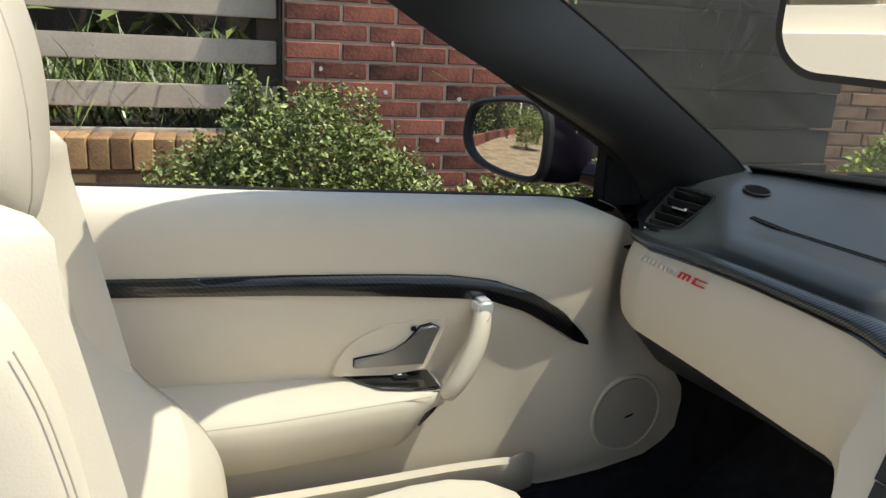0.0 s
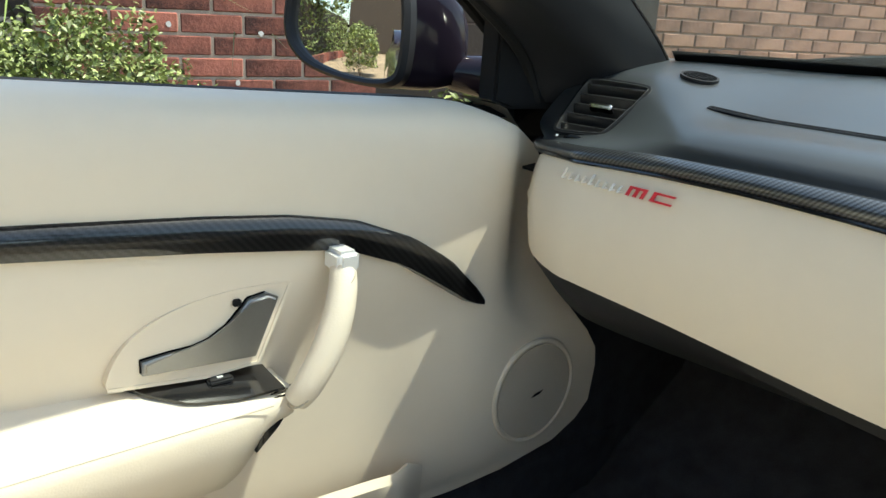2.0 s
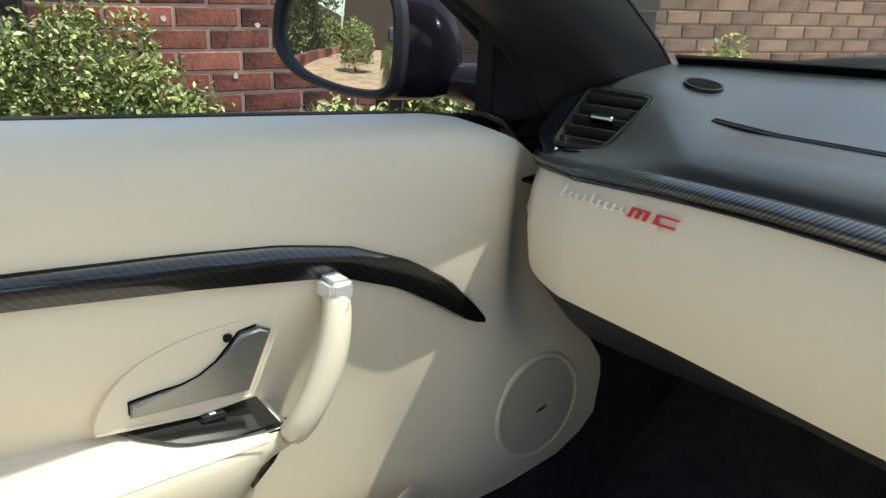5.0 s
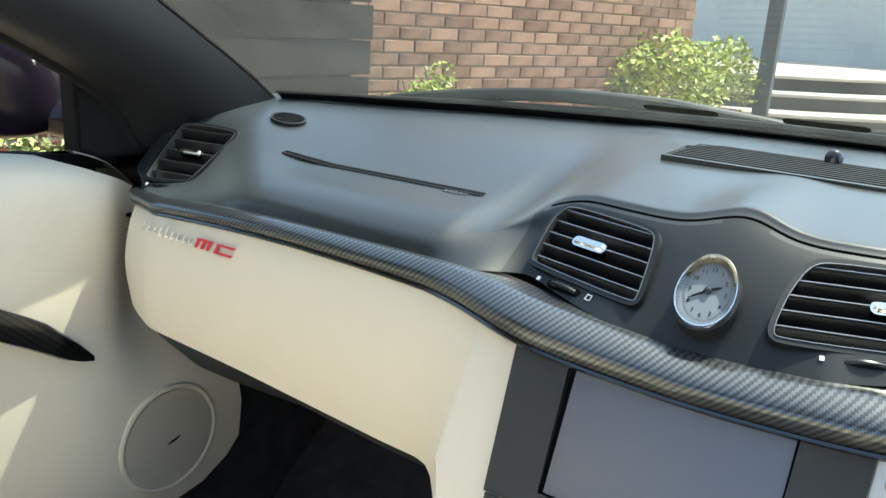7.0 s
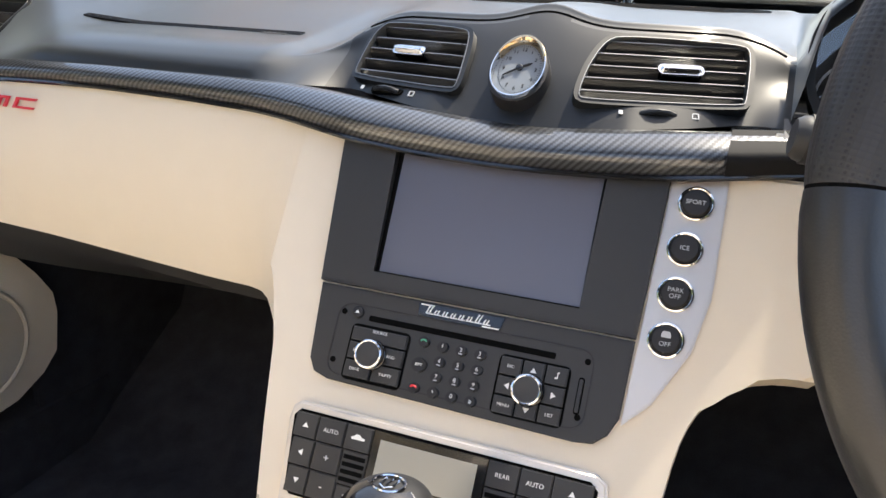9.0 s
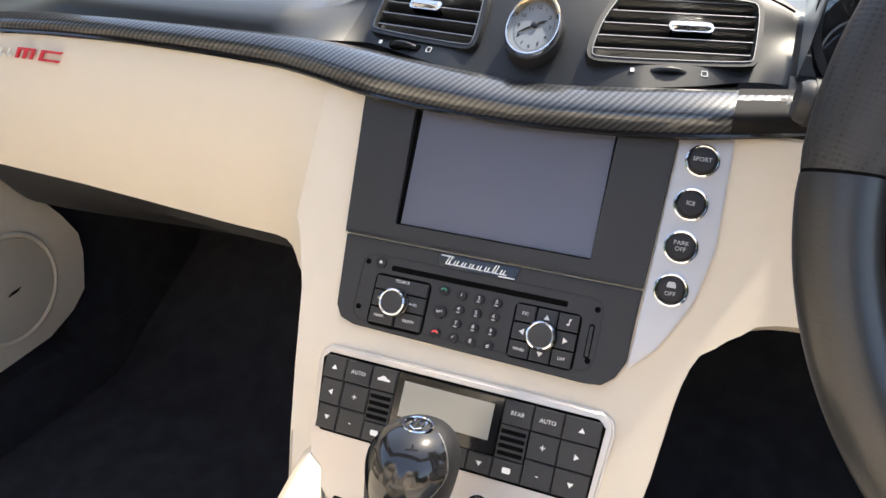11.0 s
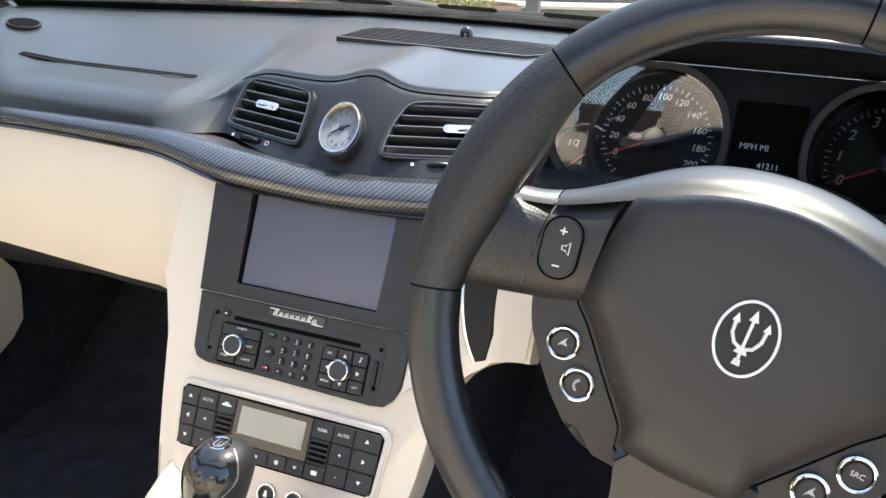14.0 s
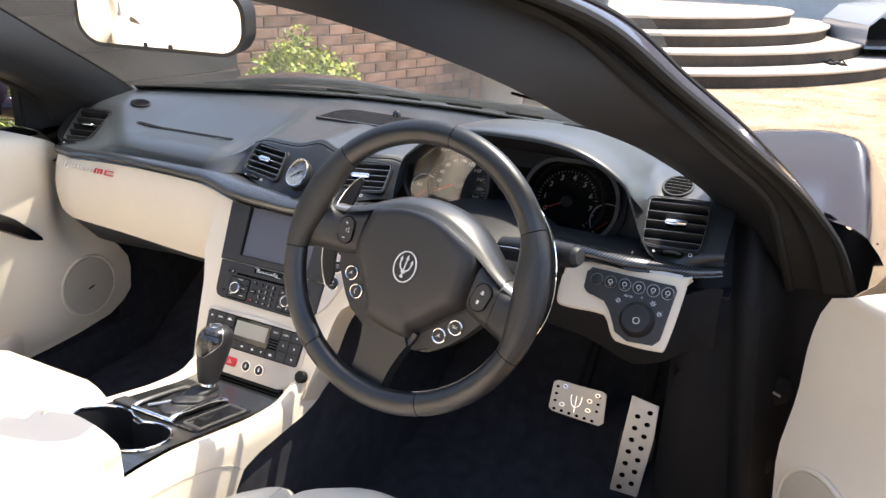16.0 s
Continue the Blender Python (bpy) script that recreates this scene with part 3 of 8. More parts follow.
for i in range(45):
    y = 0.134 + (0.714 - 0.134) * i / 44
    lo, hi = Vector(glove_bottom(y)), Vector(lower_edge(y)) + Vector((0.002, 0, -0.002))
    k = smooth(0.225, 0.140, y)
    lo.x += (0.26 - (0.72 - lo.z) * 0.5456 + 0.004 - lo.x) * k
    hi.x += 0.011 * k
    lo.x += 0.005 * k
    round_end = 0.036 * smooth(0.655, 0.714, y) ** 1.6
    mid = lo.lerp(hi, 0.55) + Vector(((-0.012 + round_end * 0.5) * (1 - k), 0, 0))
    lo2 = lo + Vector((round_end * 0.6, 0, round_end * 1.2))
    hi2 = hi + Vector((round_end * 0.2, 0, -round_end * 0.25))
    rows.append([lo2 + Vector((0.03, 0, 0.004))] + catmull([lo2, lo2.lerp(mid, 0.5) + Vector((-0.003 * (1 - k), 0, 0)), mid, hi2.lerp(mid, 0.4) + Vector((-0.003 * (1 - k), 0, 0)), hi2], 4))
sheet(bm, rows, 0.006)
part("glovebox_lid", bm, CREAM, dashboard, "cream leather glovebox lid")

bm = bmesh.new()
rows = []
for i in range(40):
    y = 0.162 + (0.672 - 0.162) * i / 39
    lo = Vector(glove_bottom(y)) + Vector((0.012, 0, 0.004))
    k = smooth(0.2, 0.6, y)
    rows.append([lo, lo + Vector((0.006, 0, -0.018)), lo + Vector((0.05, 0, -0.036 - 0.03 * k)), lo + Vector((0.16, 0, -0.045 - 0.06 * k)), lo + Vector((0.40, 0, -0.08 - 0.10 * k))])
sheet(bm, rows, 0.004)
part("under_panel", bm, SOFT, dashboard, "black plastic panel under the glovebox")

# airbag seam
bm = bmesh.new()
for sgn in (-1, 1):
    tube(bm, [Vector((0.4015 + sgn * 0.0030, y, on_dash(0.4015 + sgn * 0.003, y))) for y in (0.522, 0.45, 0.38, 0.31, 0.256)], 0.0019, 6)
part("airbag_seam", bm, SOFT, dashboard)
bm = bmesh.new()
tube(bm, [Vector((0.4015, y, on_dash(0.4015, y))) for y in (0.522, 0.45, 0.38, 0.31, 0.256)], 0.0016, 6)
part("seam_groove", bm, GAP, dashboard)
lettering("AIRBAG", 0.008, DARKSATIN, dashboard, dash_frame(0.3935, 0.283, 0.0008))
# chrome and red script on the glovebox: plain slanted strokes stand for the logo
sc = basis((0.2735, 0.5335, 0.7215), (0.0, -1, 0.0), (0.25, 0, 0.97), (-0.97, 0, 0.25))
bm = bmesh.new()
for k in range(9):
    x = -0.077 + k * 0.0098
    tall = 0.0125 if k in (0, 4) else 0.0080
    prism(bm, [(x, -0.005), (x + 0.0034, -0.005), (x + 0.0034 + tall * 0.4, -0.005 + tall), (x + tall * 0.4, -0.005 + tall)], 0, 0.0016, 0.0004, sc)
    prism(bm, [(x + 0.002, -0.005), (x + 0.0082, -0.0035), (x + 0.0086, -0.0020), (x + 0.002, -0.0034)], 0, 0.0014, 0, sc)
part("chrome_script", bm, CHROME, dashboard, "raised chrome script strokes")
bm = bmesh.new()
for x0, x1 in ((0.013, 0.017), (0.022, 0.026), (0.031, 0.035), (0.043, 0.047)):
    prism(bm, [(x0, -0.005), (x1, -0.005), (x1 + 0.004, 0.0055), (x0 + 0.004, 0.0055)], 0, 0.0018, 0.0004, sc)
prism(bm, [(0.016, 0.003), (0.038, 0.003), (0.039, 0.0055), (0.017, 0.0055)], 0, 0.0017, 0, sc)
prism(bm, [(0.046, 0.0032), (0.070, 0.0032), (0.073, 0.0055), (0.047, 0.0055)], 0, 0.0017, 0, sc)
prism(bm, [(0.043, -0.005), (0.068, -0.005), (0.070, -0.0028), (0.044, -0.0028)], 0, 0.0017, 0, sc)
part("red_script", bm, RED, dashboard, "red enamel script strokes")

# wiring-edge strip and small slots at the windscreen base
bm = bmesh.new()
tube(bm, [Vector(screen_base(y)) + Vector((0.004, 0, 0.004)) for y in YS if abs(y) < 0.70], 0.006, 6)
part("edge_strip", bm, RUBBER, dashboard)

# centre loudspeaker grille with its slats
grille = thing("dashboard_speaker_grille", "black slatted loudspeaker grille set into the dashboard top", "speaker grille", dash_frame(0.562, -0.004, -0.0032))
bm = bmesh.new()
outline = [(-0.128, -0.045), (0.112, -0.045), (0.148, 0.0), (0.138, 0.032), (0.115, 0.045), (-0.100, 0.050), (-0.128, 0.020)]
prism(bm, outline, -0.012, 0.0015)
part("grille_bed", bm, GAP, grille)
bm = bmesh.new()
band(bm, outline, -0.006, -0.01, 0.0045)
part("grille_rim", bm, BLACK, grille)
for k in range(9):
    y = -0.038 + k * 0.0098
    x0, x1 = -0.124 + 0.10 * max(0, y - 0.015), 0.114 + 0.72 * max(0.0, y + 0.045) - max(0.0, y - 0.01) * 1.0
    bm = bmesh.new()
    box(bm, ((x0 + x1) / 2, y, 0.003), (x1 - x0, 0.0052, 0.004), 0.001)
    part("slat", bm, SOFT, grille)
light_sensor = thing("light_sensor", "small black domed sensor on the dashboard top", "sensor", dash_frame(0.606, -0.012, 0.004))
bm = bmesh.new()
lathe(bm, [(0.0085, -0.01), (0.0085, 0.002), (0.007, 0.006), (0.004, 0.009), (0.0, 0.010)], 16)
part("dome", bm, GLOSSBLACK, light_sensor)

# round demister outlets
for s, name in ((1, "demister_outlet"), (-1, "demister_outlet")):
    d = thing(name, "round black demister outlet with slats in the dashboard corner", "air vent", dash_frame(0.445 if s < 0 else 0.470, s * (0.628 if s < 0 else 0.585), 0.0012) @ pose(0, 0, 0, -3 if s > 0 else 0, 0, 0) @ Matrix.Diagonal((1, 1 if s < 0 else 0.55, 1, 1)), group="demister outlets")
    bm = bmesh.new()
    prism(bm, ellipse(0.022, 0.034), -0.01, 0.001)
    part("outlet_bed", bm, GAP, d)
    bm = bmesh.new()
    band(bm, ellipse(0.024, 0.036, 36), 0.003, -0.008, 0.0022)
    part("outlet_rim", bm, SOFT, d)
    for k in range(5):
        bm = bmesh.new()
        y = -0.022 + 0.011 * k
        box(bm, (0, y, 0.0012), (2 * 0.021 * math.sqrt(max(0.05, 1 - (y / 0.034) ** 2)), 0.0035, 0.003), 0.001)
        part("slat", bm, SOFT, d)


def air_vent(m, outline, tab, wheel_at, group, label, n=5):
    """A dashboard air vent: deep bed, rounded frame, slats, chrome tab and a thumb wheel."""
    v = thing("air_vent", label, "air vent", m, group)
    outline = rounded(outline)
    bm = bmesh.new()
    prism(bm, outline, -0.03, -0.012)
    part("vent_bed", bm, GAP, v)
    bm = bmesh.new()
    band(bm, outline, -0.0036, -0.02, 0.0018)
    part("vent_frame", bm, POD, v, "satin black rounded frame", 60)
    bm = bmesh.new()
    band(bm, outline, 0.0006, -0.012, 0.0026)
    part("vent_lip", bm, DARKSATIN, v, "thin satin inner lip", 60)
    ys = [p[1] for p in outline]
    lo, hi = min(ys), max(ys)
    for k in range(n):
        y = lo + (hi - lo) * (k + 0.6) / (n + 0.2)
        xs = []
        for (ax, ay), (bx, by) in zip(outline, outline[1:] + outline[:1]):
            if (ay - y) * (by - y) < 0:
                xs.append(ax + (bx - ax) * (y - ay) / (by - ay))
        if len(xs) >= 2:
            bm = bmesh.new()
            x0, x1 = min(xs) + 0.001, max(xs) - 0.001
            box(bm, ((x0 + x1) / 2, 0, 0), (x1 - x0, 0.012, 0.0024), 0.0008, pose(0, y, -0.006, 58, 0, 0), 2)
            sl_ = part("slat", bm, SLATGLOSS, v)
            bm = bmesh.new()
            box(bm, ((x0 + x1) / 2, y + 0.0033, -0.0007), (x1 - x0, 0.0009, 0.0008), 0.0002)
            part("slat_edge", bm, PEWTER if group == "centre vents" else DARKSATIN, sl_, "thin bright front edge")
    bm = bmesh.new()
    prism(bm, rrect(0.033, 0.0090, 0.004, 4), -0.004, 0.0065, 0.003, at(tab[0], tab[1]), 3)
    part("tab", bm, CHROME, v, "chrome adjuster tab")
    bm = bmesh.new()
    prism(bm, rrect(0.034, 0.0065, 0.003, 3), -0.004, 0.001, 0.001, at(*wheel_at))
    part("thumb_slot", bm, GAP, v)
    bm = bmesh.new()
    tube(bm, [(wheel_at[0] - 0.012, wheel_at[1], 0.0005), (wheel_at[0] - 0.006, wheel_at[1], 0.0035), (wheel_at[0], wheel_at[1], 0.0042), (wheel_at[0] + 0.006, wheel_at[1], 0.0035), (wheel_at[0] + 0.012, wheel_at[1], 0.0005)], 0.0022, 8)
    part("thumb_wheel", bm, SLATGLOSS, v, "dark thumb wheel")
    for sx, mt in ((-1, PRINT), (1, PRINT)):
        bm = bmesh.new()
        if sx < 0:
            box(bm, (wheel_at[0] - 0.026, wheel_at[1], 0.0012), (0.0030, 0.0034, 0.0006))
        else:
            band(bm, rrect(0.005, 0.005, 0.0005, 1, wheel_at[0] + 0.026, wheel_at[1]), 0.0007, 0.0006, 0.0014)
        part("vent_mark", bm, mt, v)
    return v


for m_, ol, tab, wh, grp, lb in VENTS:
    air_vent(m_ @ at(0, 0, 0.0045), ol, tab, wh, grp, lb)

# clock in its bright oval surround
clock = thing("dashboard_clock", "oval analogue clock with pale dial and bright bezel", "clock", basis((0.2985, 0.0095, 0.7868), (0.0, -1, 0), (0.66, 0, 0.751), (-0.751, 0, 0.66)))
pear = [(0.0198 * math.sin(a) * (1 - 0.09 * math.cos(a)), 0.0272 * math.cos(a) - 0.0012) for a in (2 * math.pi * k / 56 for k in range(56))]
bm = bmesh.new()
band(bm, [(x * 1.11, y * 1.09) for x, y in pear], 0.0030, -0.034, 0.0030)
part("clock_shroud", bm, SOFT, clock, "black shroud round the clock", 60)
bm = bmesh.new()
sheet(bm, [[(x * k, y * k, z) for x, y in pear] for k, z in ((1.04, -0.010), (1.04, 0.0046), (1.01, 0.0066), (0.97, 0.0066), (0.90, 0.0030), (0.87, 0.0005))], close=True)
part("bezel", bm, CHROME, clock, "chrome teardrop bezel", 60)
# gold-coloured arc that paints the warm reflection along the chrome bezel's top
bm = bmesh.new()
rows = []
for i in range(21):
    a = radians(-68 + 136 * i / 20)
    x, y = 0.0198 * math.sin(a) * (1 - 0.09 * math.cos(a)), 0.0272 * math.cos(a) - 0.0012
    rows.append([(x * k, y * k - 0.0006 * (1.0 - k) * 10, z) for k, z in ((1.03, 0.0062), (1.0, 0.0075), (0.94, 0.0072), (0.885, 0.0042), (0.86, 0.0016))])
sheet(bm, rows, 0.0006)
part("bezel_glint", bm, WARM_GLINT, clock, "upper bezel with its warm reflection painted gold")
bm = bmesh.new()
prism(bm, [(x * 0.90, y * 0.90) for x, y in pear], -0.004, 0.001)
part("dial", bm, DIAL, clock, "pale blue-grey dial")
for k in range(12):
    a = radians(90 - 30 * k)
    lettering(str(k or 12), 0.0044, GAUGE, clock, at(0.0122 * math.cos(a), 0.0176 * math.sin(a) - 0.001, 0.0014), "numeral", depth=0.0001)
bm = bmesh.new()
for k in range(60):
    a = radians(6 * k)
    box(bm, (0, 0, 0), (0.0012, 0.0003, 0.0002), 0, pose(0.0153 * math.cos(a), 0.0215 * math.sin(a) - 0.001, 0.0012, 0, 0, math.degrees(a)))
part("minute_track", bm, GAUGE, clock)
for ln, wd, deg in ((0.0100, 0.0009, 28), (0.0140, 0.0007, 215)):
    bm = bmesh.new()
    prism(bm, [(-0.003, -wd), (ln * 0.7, -wd), (ln, 0), (ln * 0.7, wd), (-0.003, wd)], 0.0016, 0.0022, 0, at(0, 0, 0, deg))
    part("pointer", bm, GAUGE, clock)
bm = bmesh.new()
lathe(bm, [(0.0026, 0.001), (0.0026, 0.003), (0.0015, 0.0036)], 14)
part("pointer_boss", bm, GLOSSBLACK, clock)

# ---- instrument binnacle ----
binnacle = thing("instrument_cluster", "black instrument cluster with two round gauges under its hood", "instrument cluster")
bm = bmesh.new()
rows = []
for i in range(41):
    y = -0.600 + 0.410 * i / 40
    lip = hood_lip(y)
    rows.append([(0.323, y, lip + 0.006), (0.345, y, lip - 0.004), (0.372, y, min(lip - 0.008, 0.868))])
sheet(bm, rows)
part("hood_lining", bm, SOFT, binnacle, "black inner lining of the hood")
bm = bmesh.new()
sheet(bm, [[(0.372 + 0.004 * f, y, 0.742 + (max(0.75, min(hood_lip(y) - 0.003, 0.862)) - 0.742) * f) for f in (0.0, 0.5, 1.0)] for y in (-0.628, -0.615, -0.60, -0.585, -0.57, -0.555, -0.54, -0.52)])
part("hood_back", bm, SOFT, binnacle, "black inner wall beside the gauges")
fm = basis((0.354, -0.378, 0.800), (0, -1, 0), (0.30, 0, 0.954), (-0.954, 0, 0.30))
bm = bmesh.new()
prism(bm, rrect(0.384, 0.141, 0.068, 8, 0, 0.0), -0.012, -0.004, 0, fm)
part("face_plate", bm, GAUGE, binnacle)
for cx, ndl in ((-0.095, 205), (0.097, 205)):
    g = part("gauge", (lambda b: (torus(b, 0.060, 0.0028, 48, 8, fm @ at(cx, 0.001, -0.001)), b)[1])(bmesh.new()), SOFT, binnacle, "round gauge with dark rim")
    bm = bmesh.new()
    for k in range(41):
        a = radians(225 - 270 * k / 40)
        ln = 0.0055 if k % 4 == 0 else 0.003
        box(bm, (0, 0, 0), (ln, 0.0009, 0.0004), 0, fm @ pose(cx + 0.0475 * math.cos(a), 0.001 + 0.0475 * math.sin(a), -0.0024, 0, 0, math.degrees(a)))
    part("gauge_ticks", bm, PRINT, g)
    nums = ["0", "20", "40", "60", "80", "100", "120", "140", "160", "180", "200"] if cx < 0 else ["0", "1", "2", "3", "4", "5", "6", "7"]
    for k, tx in enumerate(nums):
        a = radians(205 - (235 if cx < 0 else 215) * k / (len(nums) - 1))
        lettering(tx, 0.0085 if cx < 0 else 0.0125, WHITE, g, fm @ at(cx + 0.0385 * math.cos(a), 0.001 + 0.0385 * math.sin(a), -0.0024), "numeral", slant=0.2, depth=0.0001)
    bm = bmesh.new()
    prism(bm, [(-0.004, -0.0011), (0.046, -0.0005), (0.046, 0.0005), (-0.004, 0.0011)], 0.0, 0.0008, 0, fm @ at(cx, 0.001, 0.0, ndl))
    part("needle", bm, NEEDLE, g, "red needle")
    bm = bmesh.new()
    lathe(bm, [(0.010, -0.004), (0.010, 0.001), (0.008, 0.0025), (0.0, 0.003)], 20, fm @ at(cx, 0.001))
    part("needle_hub", bm, GLOSSBLACK, g)
for cx, tx in ((-0.158, ""), (0.166, "")):
    bm = bmesh.new()
    torus(bm, 0.027, 0.0010, 32, 6, fm @ at(cx, -0.020, -0.002), 60, 300)
    part("small_gauge", bm, PRINT, binnacle)
    bm = bmesh.new()
    prism(bm, [(-0.002, -0.0008), (0.022, -0.0004), (0.022, 0.0004), (-0.002, 0.0008)], 0.0, 0.0008, 0, fm @ at(cx, -0.022, -0.002, 222))
    part("needle", bm, NEEDLE, binnacle)
lettering("1/2", 0.009, WHITE, binnacle, fm @ at(-0.170, -0.012, -0.0024), "numeral", slant=0.2, depth=0.0001)
lettering("1", 0.009, WHITE, binnacle, fm @ at(-0.158, 0.002, -0.0024), "numeral", slant=0.2, depth=0.0001)
bm = bmesh.new()
prism(bm, rrect(0.060, 0.064, 0.004, 3, 0.000, 0.012), -0.004, -0.0015, 0, fm)
part("trip_display", bm, GAP, binnacle, "dark trip display")
for tx, x, y in (("MPH MI", -0.010, 0.004), ("41211", 0.004, -0.012)):
    lettering(tx, 0.0075, PRINT, binnacle, fm @ at(x, y, -0.0011), depth=0.0001)
tilt = fm @ pose(0, 0, 0.010, 8, 0, 0)
for cx, r in ((-0.113, 0.080), (0.106, 0.078)):
    bm = bmesh.new()
    prism(bm, rrect(2 * r, 0.126, 0.058, 8, cx, 0.004), 0.0, 0.0012, 0, tilt)
    part("cover", bm, COVER if cx < 0 else COVER_LOW_REFLECTION, binnacle, "clear glossy cover over the gauge")
    bm = bmesh.new()
    band(bm, rrect(2 * r + 0.002, 0.128, 0.059, 8, cx, 0.004), 0.006, -0.014, 0.004, tilt)
    part("cover_surround", bm, SOFT, binnacle, "black rounded gauge surround", 60)
# lower face between binnacle and trim, and the column shroud
bm = bmesh.new()
rows = []
for i in range(31):
    y = -0.618 + 0.443 * i / 30
    u = Vector(upper_edge(y))
    rows.append([u + Vector((0.004, 0, -0.002)), u + Vector((0.03, 0, 0.006)), Vector((0.352, y, min(0.760, hood_lip(y))))])
sheet(bm, rows)
part("lower_ledge", bm, SOFT, binnacle)
shroud = thing("steering_column_shroud", "dark soft plastic shroud over the steering column", "column shroud")
for nm, sg, lb in (("upper_shell", 1, "upper half of the column shroud"), ("lower_shell", -1, "lower half of the column shroud")):
    bm = bmesh.new()
    rows = []
    for i in range(9):
        t = i / 8
        x = 0.105 + 0.24 * t
        zc = 0.722 + 0.010 * t
        w, h = 0.080 + 0.040 * t ** 1.5, (0.050 + 0.004 * t if sg > 0 else 0.062)
        rows.append([(x, -0.368 + w * math.cos(a), zc + sg * 0.0008 + h * abs(math.sin(a)) ** 0.8 * sg) for a in (math.pi * k / 16 for k in range(17))])
    sheet(bm, rows, 0.003)
    part(nm, bm, SOFT, shroud, lb)
bm = bmesh.new()
lathe(bm, [(0.016, 0), (0.016, 0.004), (0.013, 0.006), (0.0, 0.0055)], 24, basis((0.150, -0.442, 0.722), (1, 0, 0), (0, 0, 1), (0, -1, 0)))
part("ignition_lock", bm, PLASTIC, shroud, "round ignition lock")

# ---- driver's lower panel with light switches ----
lsm = basis((0.268, -0.618, 0.688), (0.0, -1, 0), (0.46, 0, 0.888), (-0.888, 0, 0.46))
knee = thing("driver_knee_panel", "cream leather panel under the driver's dashboard", "dash panel", lsm)
bm = bmesh.new()
outl = [(-0.112, 0.043), (-0.078, 0.048), (0.060, 0.052), (0.065, 0.046), (0.055, -0.044), (0.044, -0.056), (-0.004, -0.056), (-0.020, -0.050), (-0.034, -0.026), (-0.050, -0.020), (-0.100, -0.021), (-0.114, -0.012)]
outl = [tuple(p)[:2] for p in catmull([(x, y, 0) for x, y in outl + outl[:1]], 4)[:-1]]
prism(bm, outl, -0.03, 0.0, 0.008, None, 3)
part("cream_panel", bm, CREAM, knee)
bm = bmesh.new()
tube(bm, [(x, y, -0.006) for x, y in outl + outl[:1]], 0.0032, 8)
part("panel_edge", bm, CREAM, knee, "rolled leather edge")
bm = bmesh.new()
box(bm, (-0.009, 0.0535, -0.003), (0.140, 0.007, 0.008), 0.002)
part("upper_trim", bm, SATIN, knee, "satin bright upper trim")
lights = thing("light_switch_panel", "black light switch panel with round buttons and rotary knob", "switch panel", lsm @ at(-0.005, -0.005, 0.002) @ Matrix.Scale(1.10, 4))
bm = bmesh.new()
prism(bm, [(-0.066, 0.036), (-0.060, 0.043), (0.052, 0.040), (0.056, 0.034), (0.048, -0.034), (0.040, -0.043), (0.006, -0.045), (-0.012, -0.036), (-0.024, -0.010), (-0.034, 0.002), (-0.060, 0.008), (-0.066, 0.014)], -0.01, 0.002, 0.001)
part("plate", bm, PLASTIC, lights)
for k in range(6):
    x = -0.050 + k * 0.0192
    b = bmesh.new()
    lathe(b, [(0.0072, 0.0), (0.0072, 0.0042), (0.006, 0.005)], 20, at(x, 0.028, 0))
    bt = part("button", b, SOFT, lights)
    b = bmesh.new()
    torus(b, 0.0081, 0.0006, 28, 6, at(x, 0.028, 0.0032))
    part("ring", b, PEWTER, bt, "thin chrome ring")
    b = bmesh.new()
    if k:
        torus(b, 0.0028, 0.0005, 14, 4, at(x, 0.0285, 0.0052))
        box(b, (x, 0.0235, 0.0052), (0.003, 0.0006, 0.0003))
        part("symbol", b, WHITE, bt)
    else:
        b.free()
b = bmesh.new()
lathe(b, [(0.024, 0.0), (0.024, 0.0025), (0.0215, 0.006), (0.0195, 0.010), (0.0190, 0.016), (0.0175, 0.0175), (0.0, 0.018)], 32, at(0.014, -0.014, 0.0))
kn = part("rotary_knob", b, SOFT, lights, "black rotary light knob")
b = bmesh.new()
torus(b, 0.0042, 0.0006, 12, 4, at(0.016, -0.016, 0.0182))
part("symbol", b, WHITE, kn)
lettering("AUTO", 0.0040, WHITE, lights, at(-0.004, 0.014, 0.0022))
lettering("0", 0.0042, WHITE, lights, at(0.014, 0.0155, 0.0022))
for x, y in ((0.030, 0.011), (0.0405, -0.001), (-0.016, 0.006)):
    b = bmesh.new()
    torus(b, 0.0020, 0.0005, 12, 4, at(x, y, 0.0022))
    for a in range(0, 360, 60):
        box(b, (0.0036, 0, 0), (0.0014, 0.0005, 0.0004), 0, pose(x, y, 0.0022, 0, 0, a))
    part("lamp_symbol", b, WHITE, lights)
under = thing("driver_under_panel", "black plastic panel above the pedals", "under panel")
bm = bmesh.new()
rows = []
for i in range(28):
    y = -0.73 + 0.57 * i / 27
    z0 = interp(y, [(-0.72, 0.66), (-0.62, 0.632), (-0.55, 0.66), (-0.20, 0.70), (-0.14, 0.60)])
    k = 0.058 * smooth(-0.655, -0.705, y)
    rows.append([(0.288 + k, y, z0 + 0.05), (0.274 + k, y, z0), (0.286 + k, y, z0 - 0.045), (0.35 + k * 0.3, y, z0 - 0.06), (0.46, y, z0 - 0.08), (0.66, y, z0 - 0.08)])
sheet(bm, rows, 0.004)
part("panel", bm, SHADE, under)
bm = bmesh.new()
